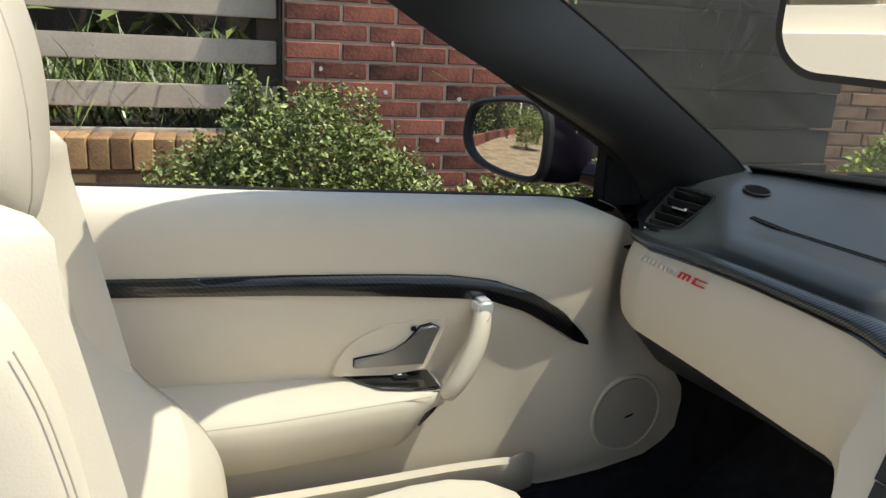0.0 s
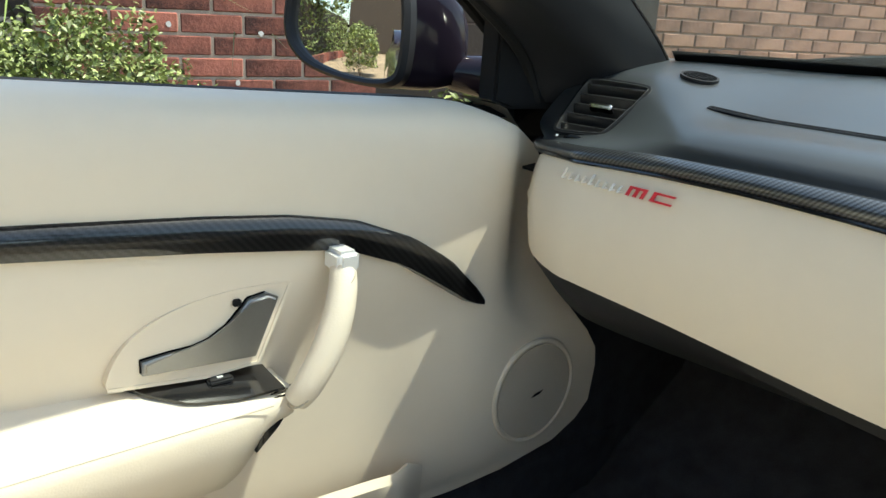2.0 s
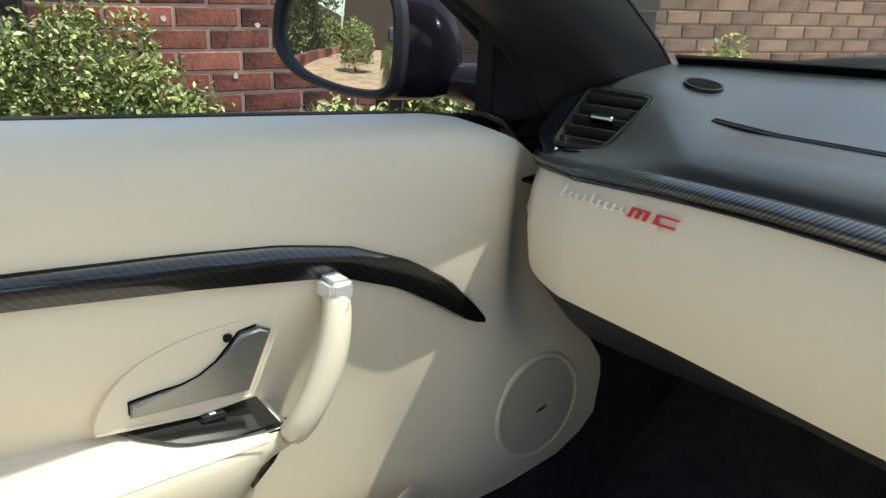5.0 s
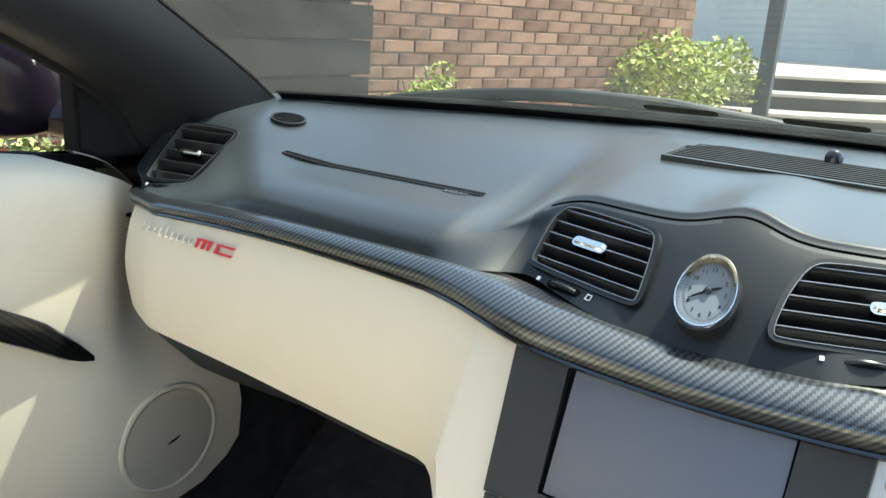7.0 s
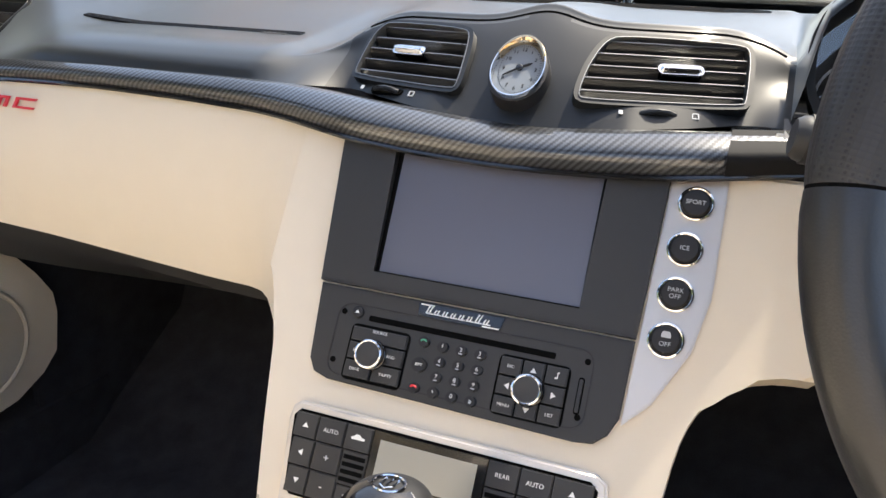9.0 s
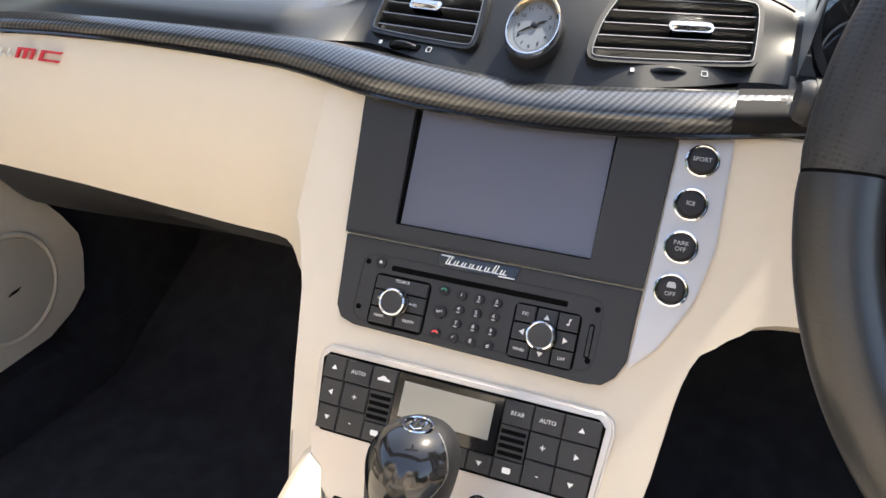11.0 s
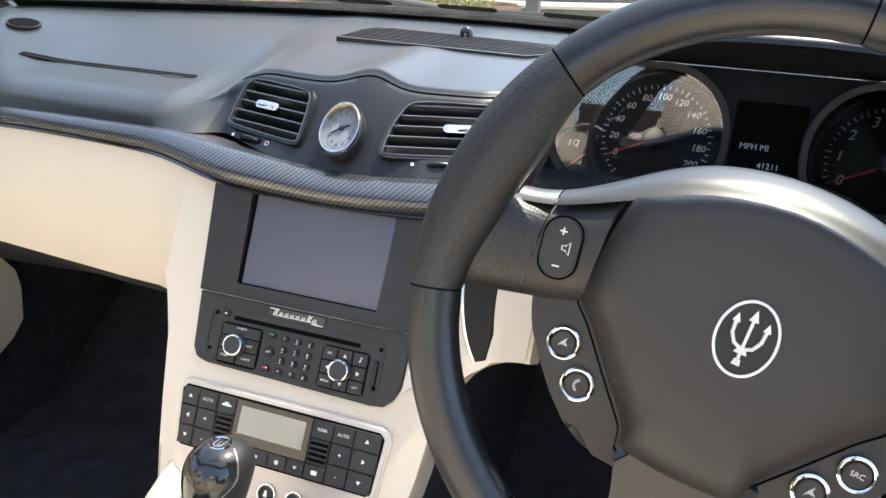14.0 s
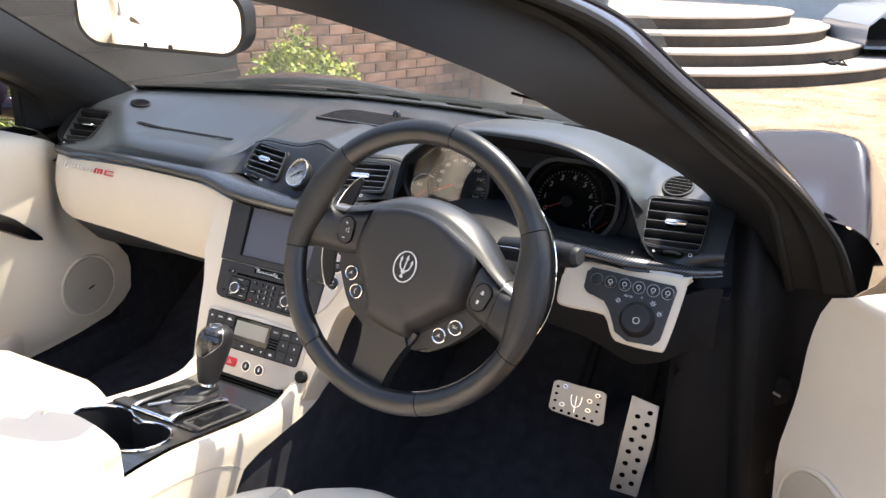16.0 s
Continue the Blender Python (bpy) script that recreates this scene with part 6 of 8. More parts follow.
pa = basis((0.590, -0.590, 0.240), (0.05, -1, 0.0), (0.40, 0, 0.916), (-0.916, 0, 0.40)) @ Matrix.Diagonal((1.28, 1.04, 1.0, 1.0))
pedal("accelerator_pedal", "long brushed metal accelerator pedal with round holes", pa, [(-0.027, -0.100), (0.016, -0.106), (0.026, 0.020), (0.025, 0.085), (-0.019, 0.094), (-0.022, 0.020)], [(-0.013 + (0.018 if i % 2 else 0) + 0.010 * (i // 2) / 7, -0.085 + 0.0118 * i, 0.0046) for i in range(14)])

# ---- floor and shell of the cabin ----
floor = thing("cabin_floor", "black carpeted cabin floor and footwells", "floor", None, kind="structure")
bm = bmesh.new()
rows = []
for y in (-0.74, -0.60, -0.30, -0.13, 0.13, 0.30, 0.60, 0.74):
    rows.append([(-1.6, y, 0.16), (-0.9, y, 0.15), (-0.3, y, 0.14), (0.30, y, 0.13), (0.55, y, 0.15), (0.78, y, 0.30), (0.86, y, 0.52), (0.86, y, 0.78)])
sheet(bm, rows, 0.01)
part("carpet", bm, CARPET, floor)
for s in (1, -1):
    bm = bmesh.new()
    rows = []
    for x in (0.47, 0.60, 0.72, 0.86):
        rows.append([(x, s * 0.745, 0.10), (x, s * 0.745, 0.45), (x, s * 0.745, 0.80)])
    sheet(bm, rows, 0.01)
    part("kick_panel", bm, CARPET, floor, "black carpeted kick panel")

bm = bmesh.new()
sheet(bm, [[(x, 0.778, 0.0), (x, 0.778, 0.3), (x, 0.778, 0.70)] for x in (-1.0, -0.5, 0.0, 0.45, 0.90)], 0.01)
part("side_panel", bm, SHADE, floor, "black body side behind the door")
bm = bmesh.new()
sheet(bm, [[(x, 0.735, 0.14), (x, 0.735, 0.24), (x, 0.770, 0.26)] for x in (-1.0, -0.4, 0.2, 0.60)], 0.004)
part("inner_sill", bm, CARPET, floor, "black carpeted inner sill")

# added sheet hidden under the dashboard, keeps stray sun off the footwell carpet
bm = bmesh.new()
sheet(bm, [[(x, y, z) for y in (-0.74, -0.2, 0.2, 0.74)] for x, z in ((0.34, 0.700), (0.50, 0.715), (0.70, 0.73), (0.87, 0.74))], 0.004)
part("sun_block_sheet", bm, SHADE, floor, "added black sheet under the dashboard that blocks stray sun")

# ---- doors ----
def door_top(x):
    return 0.7975 - 0.0585 * x


def front_edge(z, s=1):
    if s < 0:
        return interp(z, [(0.265, 0.20), (0.274, 0.27), (0.293, 0.38), (0.320, 0.420), (0.344, 0.432), (0.378, 0.439), (0.458, 0.451), (0.56, 0.456), (0.626, 0.456), (0.68, 0.444), (0.72, 0.420), (0.75, 0.400), (0.785, 0.380), (0.80, 0.37)])
    return interp(z, [(0.265, 0.20), (0.274, 0.27), (0.293, 0.406), (0.320, 0.450), (0.344, 0.473), (0.40, 0.480), (0.437, 0.475), (0.47, 0.45), (0.505, 0.425), (0.539, 0.41), (0.60, 0.40), (0.68, 0.395), (0.72, 0.380), (0.745, 0.358), (0.767, 0.325), (0.785, 0.275), (0.80, 0.20)])


def trim_top(x):
    return interp(x, [(-0.70, 0.732), (-0.424, 0.713), (-0.27, 0.705), (-0.10, 0.693), (-0.007, 0.684), (0.074, 0.668), (0.151, 0.638), (0.21, 0.601), (0.245, 0.566), (0.268, 0.538)])


def trim_low(x):
    return interp(x, [(-0.70, 0.704), (-0.425, 0.683), (-0.27, 0.670), (-0.10, 0.652), (0.056, 0.632), (0.132, 0.603), (0.19, 0.568), (0.24, 0.536), (0.268, 0.530)])


def door_side(x, z):
    """How far out the inner face of the door lies."""
    y = 0.716 + 0.016 * smooth(0.62, 0.50, z) * smooth(0.28, 0.10, x)
    y -= 0.022 * smooth(0.56, 0.42, z) * smooth(0.12, 0.30, x)
    y += 0.010 * smooth(0.34, 0.26, z)
    y += 0.036 * smooth(0.29, 0.36, x) * smooth(0.46, 0.58, z)
    return y


def door(s, lbl, m, group):
    """The inside of a door, with its outer skin; s is 1 for the near-side, -1 mirrored."""
    d = thing("door_1" if s > 0 else "door_2", lbl, "car door", m, group, "structure")

    def P(x, y, z):
        return Vector((x, s * y, z))
    XB = -0.78
    bm = bmesh.new()
    rows = []
    zs = [0.262, 0.27, 0.28, 0.295, 0.32, 0.345, 0.37, 0.40, 0.43, 0.46, 0.49, 0.52, 0.55, 0.58, 0.61, 0.64, 0.67, 0.70]
    for z in zs:
        xf = front_edge(z, s)
        rows.append([P(x, door_side(x, z) - (0.036 * smooth(0.29, 0.36, x) * smooth(0.46, 0.58, z) if s < 0 else 0), z) for x in (XB + (xf - XB) * i / 70 for i in range(71))])
    prof = [(0.716, 0.0), (0.713, 0.33), (0.714, 0.62), (0.719, 0.80), (0.729, 0.93), (0.742, 0.995), (0.758, 1.02), (0.778, 1.0), (0.790, 0.93)]
    for k, (yy, f) in enumerate(prof[1:]):
        row = []
        for i in range(71):
            zz0 = 0.70
            xf = front_edge(min(0.80, 0.70 + f * 0.09), s)
            x = XB + (xf - XB) * i / 70
            zt = door_top(x) - (0.011 * smooth(0.20, 0.32, x) if s > 0 else 0.047 * smooth(0.10, 0.34, x))
            row.append(P(x, yy + (0.036 * smooth(0.29, 0.36, x) if s > 0 else 0), zz0 + (zt - zz0) * f))
        rows.append(row)
    sheet(bm, rows, 0.0)
    part("door_card", bm, CREAM, d, "cream leather door card", 60)
    # front return of the card
    bm = bmesh.new()
    rows = []
    for z in zs + [0.72, 0.74, 0.76, 0.775, 0.785]:
        xf = front_edge(z, s)
        y = door_side(min(xf, 0.47), z) + (0.02 if z > 0.7 else 0)
        rows.append([P(xf, y, z), P(xf + 0.006, y + 0.012, z), P(xf + 0.002, y + 0.07, z)])
    sheet(bm, rows)
    part("card_edge", bm, CREAM, d)
    # carbon trim
    bm = bmesh.new()
    rows = []
    for i in range(61):
        x = XB + (0.267 - XB) * i / 60
        a, b2 = trim_top(x), trim_low(x)
        if a - b2 < 0.004:
            b2 = a - 0.004
        c = (a + b2) / 2
        base = 0.716
        out = 0.009 * min(1, (a - b2) / 0.02)
        rows.append([P(x, base + 0.004, a), P(x, base - out * 0.75, a - (a - b2) * 0.12), P(x, base - out, c), P(x, base - out * 0.75, b2 + (a - b2) * 0.12), P(x, base + 0.004 + 0.012 * smooth(0.25, 0.1, x), b2)])
    sheet(bm, rows)
    part("carbon_strip", bm, CARBON_DOOR, d, "glossy carbon trim strip", 60)
    # armrest
    bm = bmesh.new()
    rows = []
    for i in range(41):
        x = XB + (-0.022 - XB) * i / 40
        end = smooth(-0.10, -0.022, x)
        back = interp(x, [(XB, 0.575), (-0.45, 0.552), (-0.30, 0.538), (-0.10, 0.520), (-0.02, 0.512)])
        lip = interp(x, [(XB, 0.515), (-0.45, 0.502), (-0.30, 0.497), (-0.03, 0.500)])
        yo = 0.664 + 0.012 * end
        rows.append([P(x, 0.752, back), P(x, 0.715, back - 0.004), P(x, yo + 0.014, lip + 0.008), P(x, yo + 0.004, lip + 0.001), P(x, yo, lip - 0.010), P(x, yo + 0.004, lip - 0.04 + 0.02 * end), P(x, yo + 0.022, lip - 0.085 + 0.05 * end), P(x, 0.735, lip - 0.115 + 0.07 * end)])
    sheet(bm, rows, 0.0)
    part("armrest", bm, SEAT_CREAM, d, "padded cream leather armrest", 60)
    bm = bmesh.new()
    tube(bm, [P(x, 0.6685, interp(x, [(XB, 0.515), (-0.45, 0.502), (-0.30, 0.497), (-0.03, 0.500)]) + 0.0012) for x in (XB, -0.6, -0.45, -0.3, -0.2, -0.1, -0.05)], 0.0008, 5)
    part("stitching", bm, SEAM, d)
    # release recess
    bm = bmesh.new()
    rec = [(-0.192, 0.538), (-0.184, 0.559), (-0.167, 0.580), (-0.138, 0.596), (-0.099, 0.606), (-0.059, 0.609), (-0.009, 0.608), (-0.015, 0.595), (-0.0445, 0.530), (-0.10, 0.528)]
    rec = [tuple(p)[:2] for p in catmull([(x, z, 0) for x, z in rec[:7]], 4)] + rec[7:]
    rm = basis((0, s * 0.7165, 0), (1, 0, 0), (0, 0, 1), (0, -s, 0)) if s > 0 else basis((0, s * 0.7165, 0), (1, 0, 0), (0, 0, 1), (0, 1, 0))
    if s < 0:
        rec = rec[::-1]
    bm = bmesh.new()
    band(bm, rec, -0.0035, -0.010, 0.0014, rm)
    part("recess_rim", bm, CREAM, d, "", 60)
    bm = bmesh.new()
    prism(bm, rec, -0.010, 0.0004, 0, rm)
    part("release_recess", bm, CREAM, d, "cream recessed release cup")
    blade = [(-0.162, 0.545), (-0.162, 0.559), (-0.134, 0.5615), (-0.112, 0.562), (-0.096, 0.566), (-0.078, 0.576), (-0.064, 0.590), (-0.054, 0.601), (-0.034, 0.604), (-0.022, 0.598), (-0.048, 0.538)]
    bm = bmesh.new()
    prism(bm, [(x - 0.0012, z + 0.0016) for x, z in blade[:9]] + [(-0.05, 0.56), (-0.16, 0.548)], 0.0, 0.0012, 0, rm)
    part("blade_gap", bm, GAP, d)
    bm = bmesh.new()
    prism(bm, blade if s > 0 else blade[::-1], -0.002, 0.0085, 0.0035, rm, 3)
    part("release_handle", bm, DARKSATIN, d, "satin metal release handle")
    bm = bmesh.new()
    box(bm, (-0.066, s * 0.714, 0.599), (0.008, 0.006, 0.007), 0.001)
    part("lock_pin", bm, SHADE, d)
    # window switch
    bm = bmesh.new()
    rows = []
    for i in range(21):
        x = -0.192 + 0.160 * i / 20
        edge = interp(x, [(-0.192, 0.748), (-0.182, 0.732), (-0.160, 0.711), (-0.125, 0.690), (-0.079, 0.680), (-0.032, 0.679)])
        back = interp(x, [(-0.30, 0.538), (-0.10, 0.520), (-0.02, 0.512)])
        rows.append([P(x, y, interp(y, [(0.678, 0.5065), (0.715, back - 0.004), (0.752, back)]) + 0.0060) for y in (0.752 + (edge - 0.752) * k / 6 for k in range(7))])
    sheet(bm, rows, 0.003)
    part("switch_plate", bm, GLOSSBLACK, d, "gloss black switch plate")
    bm = bmesh.new()
    box(bm, (-0.087, s * 0.712, 0.5215), (0.026, 0.014, 0.006), 0.002)
    wsw = part("window_switch", bm, SOFT, d, "black window switch")
    bm = bmesh.new()
    box(bm, (-0.087, s * 0.712, 0.5248), (0.006, 0.004, 0.0006))
    part("symbol", bm, WHITE, wsw)
    # pull handle
    bm = bmesh.new()
    line = catmull([(0.042, 0.692, 0.624), (0.0355, 0.681, 0.606), (0.0235, 0.671, 0.578), (0.0065, 0.666, 0.545), (-0.0125, 0.667, 0.514), (-0.022, 0.674, 0.498)], 5)
    tube(bm, [P(*p) for p in line], [0.0142 + 0.0030 * math.sin(math.pi * i / (len(line) - 1)) for i in range(len(line))], 14, None, 0.9, (0, 1, 0))
    pull = part("pull_handle", bm, SEAT_CREAM, d, "curved cream leather pull handle")
    bm = bmesh.new()
    box(bm, (0.0435, s * 0.697, 0.632), (0.027, 0.034, 0.025), 0.005, None, 3)
    part("handle_cap", bm, SILVER, pull, "satin aluminium cap")
    for p in (line[3], line[-3]):
        bm = bmesh.new()
        torus(bm, 0.0150, 0.0009, 20, 5, Matrix.Translation(P(*p)) @ pose(0, 0, 0, 0, -38, 0))
        part("handle_seam", bm, SEAM, pull)
    bm = bmesh.new()
    prism(bm, [(-0.046, 0.506), (-0.016, 0.506), (-0.022, 0.488), (-0.038, 0.466), (-0.062, 0.444), (-0.054, 0.470)], -0.001, 0.012, 0.003, basis((0, s * 0.692, 0), (1, 0, 0), (0, 0, 1), (0, -s, 0)) if s > 0 else basis((0, s * 0.692, 0), (1, 0, 0), (0, 0, 1), (0, 1, 0)))
    part("handle_base", bm, GLOSSBLACK, pull, "gloss black lower bracket")
    # loudspeaker
    sm = basis((0.355, s * 0.6935, 0.392), (1, 0, 0), (0, 0, 1), (0, -s, 0)) if s > 0 else basis((0.355, s * 0.6935, 0.392), (1, 0, 0), (0, 0, 1), (0, 1, 0))
    bm = bmesh.new()
    torus(bm, 0.0735, 0.0042, 48, 8, sm @ at(0, 0, -0.002))
    part("speaker_ring", bm, CREAM, d)
    bm = bmesh.new()
    lathe(bm, [(0.070, -0.006), (0.069, 0.0005), (0.05, 0.0012), (0.0, 0.0016)], 48, sm)
    spk = part("speaker_grille", bm, mat("speaker_cloth", (0.56, 0.50, 0.41), 0.8, var=0.06, scale=8, leather=0.5, gscale=700), d, "cream perforated speaker grille")
    bm = bmesh.new()
    prism(bm, [(-0.011, -0.0035), (0.004, -0.001), (0.011, 0.0035), (-0.004, 0.001)], 0.001, 0.0026, 0, sm @ at(0.004, -0.004))
    part("speaker_badge", bm, GLOSSBLACK, spk)
    # map pocket
    bm = bmesh.new()
    rows = []
    for i in range(25):
        x = -0.60 + 0.775 * i / 24
        z1 = interp(x, [(-0.6, 0.385), (-0.2, 0.372), (0.0, 0.368), (0.09, 0.362), (0.150, 0.350), (0.175, 0.33)])
        k = smooth(0.175, 0.10, x)
        rows.append([P(x, 0.712 - 0.034 * k, z1), P(x, 0.712 - 0.040 * k, z1 - 0.008), P(x, 0.716 - 0.036 * k, z1 - 0.06), P(x, 0.722 - 0.02 * k, 0.264)])
    sheet(bm, rows, 0.004)
    part("map_pocket", bm, CREAM, d, "cream map pocket along the door foot")
    # sill of the window and outer skin
    bm = bmesh.new()
    rows = []
    for i in range(21):
        x = XB + (0.36 - XB) * i / 20
        z = door_top(x) - 0.010 * smooth(0.2, 0.34, x)
        rows.append([P(x, 0.782, z - 0.012), P(x, 0.786, z + 0.000), P(x, 0.796, z + 0.001), P(x, 0.800, z - 0.02)])
    sheet(bm, rows)
    part("window_seal", bm, RUBBER, d, "black window seal")
    bm = bmesh.new()
    rows = []
    for i in range(21):
        x = XB + (0.46 - XB) * i / 20
        z = door_top(x)
        rows.append([P(x, 0.798, z - 0.004), P(x, 0.83, z - 0.010), P(x, 0.865, z - 0.03), P(x, 0.905, z - 0.10), P(x, 0.93, 0.60), P(x, 0.935, 0.45), P(x, 0.915, 0.25), P(x, 0.88, 0.12)])
    sheet(bm, rows)
    part("outer_skin", bm, PAINT, d, "dark metallic outer skin")
    return d


door(1, "closed passenger door with cream leather, carbon strip and curved pull", None, "car doors")
HINGE = Matrix.Translation((0.455, -0.875, 0))
door(-1, "wide open driver's door with cream leather card", Matrix.Translation((-0.02, -0.10, 0.041)) @ HINGE @ pose(0, 0, 0, 0, 0, 42) @ HINGE.inverted(), "car doors")


# ---- seats ----
def seat(y0, lbl, slid):
    st = thing("car_seat", lbl, "car seat", at(0, y0, 0), "front seats")

    def cushion(name, half, prof, label=""):
        bm = bmesh.new()
        rows = []
        for i in range(49):
            t = -1 + 2 * i / 48
            if slid:
                a = abs(t)
                back = interp(a, [(0.0, 0.0), (0.15, 0.0), (0.27, 0.008), (0.46, 0.038), (0.55, 0.060), (0.61, 0.060), (0.69, 0.064), (0.81, 0.097), (0.87, 0.128), (0.93, 0.168), (1.0, 0.24)])
                dip = 0.012 * math.exp(-((a - 0.57) / 0.035) ** 2) + 0.035 * smooth(0.88, 1.0, a)
                rows.append([p for p in catmull([(x - back * smooth(-0.50, -0.05, x), t * half * max(wf, 0.97), z - 0.006 - dip * smooth(0.36, 0.43, z) + bol * smooth(0.60, 0.92, a)) for x, z, wf, bol, drop in prof], 3)])
                continue
            rows.append([Vector((x, t * half * wf, z + bol * smooth(0.60, 0.92, abs(t)) - drop * smooth(0.62, 1.0, abs(t)) - 0.02 * smooth(0.94, 1.0, abs(t)))) for x, z, wf, bol, drop in prof])
        sheet(bm, rows)
        return part(name, bm, SEAT_CREAM, st, label, 60)
    cushion("seat_cushion", 0.255, [(-0.05, 0.20, 0.70, 0, 0.0), (0.020, 0.32, 0.58, 0, 0.02), (0.034, 0.375, 0.56, 0.0, 0.03), (0.026, 0.408, 0.60, 0.0, 0.035), (0.004, 0.434, 0.68, 0.0, 0.05), (-0.035, 0.449, 0.78, 0.0, 0.06), (-0.085, 0.454, 0.86, 0.0, 0.07), (-0.14, 0.450, 0.91, 0.0, 0.075), (-0.21, 0.440, 0.94, 0.006, 0.08), (-0.34, 0.425, 0.97, 0.030, 0.09), (-0.44, 0.424, 1.0, 0.105, 0.12), (-0.54 - slid, 0.44, 1.0, 0.14, 0.1)], "padded cream leather seat cushion")
    bm = bmesh.new()
    rows = []
    for i in range(49):
        t = -1 + 2 * i / 48
        b = smooth(0.55, 0.9, abs(t))
        e = smooth(0.88, 1.0, abs(t))
        row = []
        for x, z, wf in ((-0.50, 0.40, 0.96), (-0.525, 0.50, 1.0), (-0.548, 0.60, 0.96), (-0.568, 0.70, 0.95), (-0.588, 0.80, 0.93), (-0.605, 0.88, 0.90), (-0.618, 0.93, 0.84), (-0.640, 0.95, 0.70), (-0.72, 0.94, 0.66), (-0.75, 0.85, 0.8), (-0.74, 0.6, 0.95), (-0.70, 0.35, 0.95)):
            front = z < 0.94 and x > -0.63
            row.append(Vector((x - slid + (0.078 * b - 0.11 * e if front else 0), t * 0.255 * wf, z)))
        rows.append(catmull(row, 3))
    sheet(bm, rows)
    part("backrest", bm, SEAT_CREAM, st, "bolstered cream leather backrest", 60)
    HEAD = ((0.022, -0.125, 0.80), (0.056, -0.085, 0.95), (0.064, -0.02, 1.0), (0.058, 0.05, 0.98), (0.038, 0.105, 0.90), (0.0, 0.130, 0.82), (-0.045, 0.115, 0.82), (-0.065, 0.04, 0.9), (-0.06, -0.06, 0.9), (-0.03, -0.12, 0.8))

    def head_line(t, n):
        """The headrest's outline at one place across it."""
        e = math.sqrt(max(0.02, 1 - abs(t) ** 3.2))
        return catmull([Vector((-0.602 - slid + dx * (0.55 + 0.45 * e), 0.168 * t * wy, 0.985 + dz * (0.45 + 0.55 * e))) for dx, dz, wy in HEAD[:n]], 3)
    bm = bmesh.new()
    sheet(bm, [head_line(-1 + 2 * i / 30, 10) for i in range(31)], 0.0)
    head = part("headrest", bm, SEAT_CREAM, st, "padded headrest", 60)
    for s in (-1, 1):
        bm = bmesh.new()
        tube(bm, head_line(s * 0.72, 6), 0.0009, 6)
        part("headrest_seam", bm, SEAM, head)
        contour = catmull([(-0.600, 0, 0.925), (-0.562, 0, 0.890), (-0.540, 0, 0.84), (-0.526, 0, 0.78), (-0.510, 0, 0.70), (-0.468, 0, 0.622), (-0.415, 0, 0.562), (-0.385, 0, 0.515), (-0.374, 0, 0.46), (-0.372, 0, 0.38)], 4)
        bm = bmesh.new()
        rows = []
        for k, p in enumerate(contour):
            d = (contour[min(k + 1, len(contour) - 1)] - contour[max(k - 1, 0)]).normalized()
            n = Vector((-d.z, 0, d.x))
            rows.append([Vector((p.x - slid, s * 0.232, p.z)) - n * dn + Vector((0, s * dy, 0)) for dy, dn in ((-0.150, 0.130), (-0.125, 0.088), (-0.095, 0.050), (-0.070, 0.026), (-0.045, 0.008), (-0.018, 0.0), (0.006, 0.003), (0.020, 0.016), (0.027, 0.045), (0.028, 0.110), (0.027, 0.200))])
        sheet(bm, rows)
        part("side_bolster", bm, SEAT_CREAM, st, "stitched side bolster", 60)
        bm = bmesh.new()
        tube(bm, [Vector((p.x - slid - 0.004, s * 0.246, p.z)) for p in contour[6:]], 0.0007, 6)
        part("bolster_seam", bm, SEAM, st)
    for s in (-1, 1):
        for k, (a, b2) in enumerate((((-0.07, 0.150, 0.437), (-0.46, 0.150, 0.428)), ((-0.545 - slid, 0.150, 0.62), (-0.60 - slid, 0.140, 0.87)))):
            bm = bmesh.new()
            p, q = Vector((a[0], s * a[1], a[2])), Vector((b2[0], s * b2[1], b2[2]))
            tube(bm, [p.lerp(q, i / 8) + Vector((0, 0, 0.003)) for i in range(9)], 0.0010, 6)
            part("stitched_seam", bm, SEAM, st)
    bm = bmesh.new()
    box(bm, (-0.30, 0, 0.27), (0.52, 0.40, 0.18), 0.02)
    part("seat_base", bm, SOFT, st)
    return st


seat(0.375, "cream leather passenger seat with stitched bolsters", 0.0)
seat(-0.375, "cream leather driver's seat with stitched bolsters", 0.24)
rear = thing("rear_bench", "cream leather rear bench with two headrests", "rear seat")
bm = bmesh.new()
box(bm, (-1.36, 0, 0.42), (0.48, 1.10, 0.16), 0.05, None, 4)
part("rear_cushion", bm, SEAT_CREAM, rear)
for s in (-1, 1):
    bm = bmesh.new()
    box(bm, (-1.62, s * 0.28, 0.70), (0.16, 0.52, 0.56), 0.06, pose(0, 0, 0, 0, 0, 0), 4)
    part("rear_backrest", bm, SEAT_CREAM, rear)
    bm = bmesh.new()
    box(bm, (-1.66, s * 0.28, 1.03), (0.10, 0.28, 0.15), 0.04, None, 4)
    part("rear_headrest", bm, SEAT_CREAM, rear)
tonneau = thing("hood_cover", "dark cover over the folded roof behind the seats", "tonneau")
bm = bmesh.new()
rows = [[(x, y, z) for y in (-0.86, -0.6, 0, 0.6, 0.86)] for x, z in ((-1.70, 0.84), (-1.85, 0.92), (-2.2, 0.94), (-2.7, 0.90), (-2.95, 0.70), (-3.0, 0.3))]
sheet(bm, rows, 0.01)
part("cover_panel", bm, PAINT, tonneau)
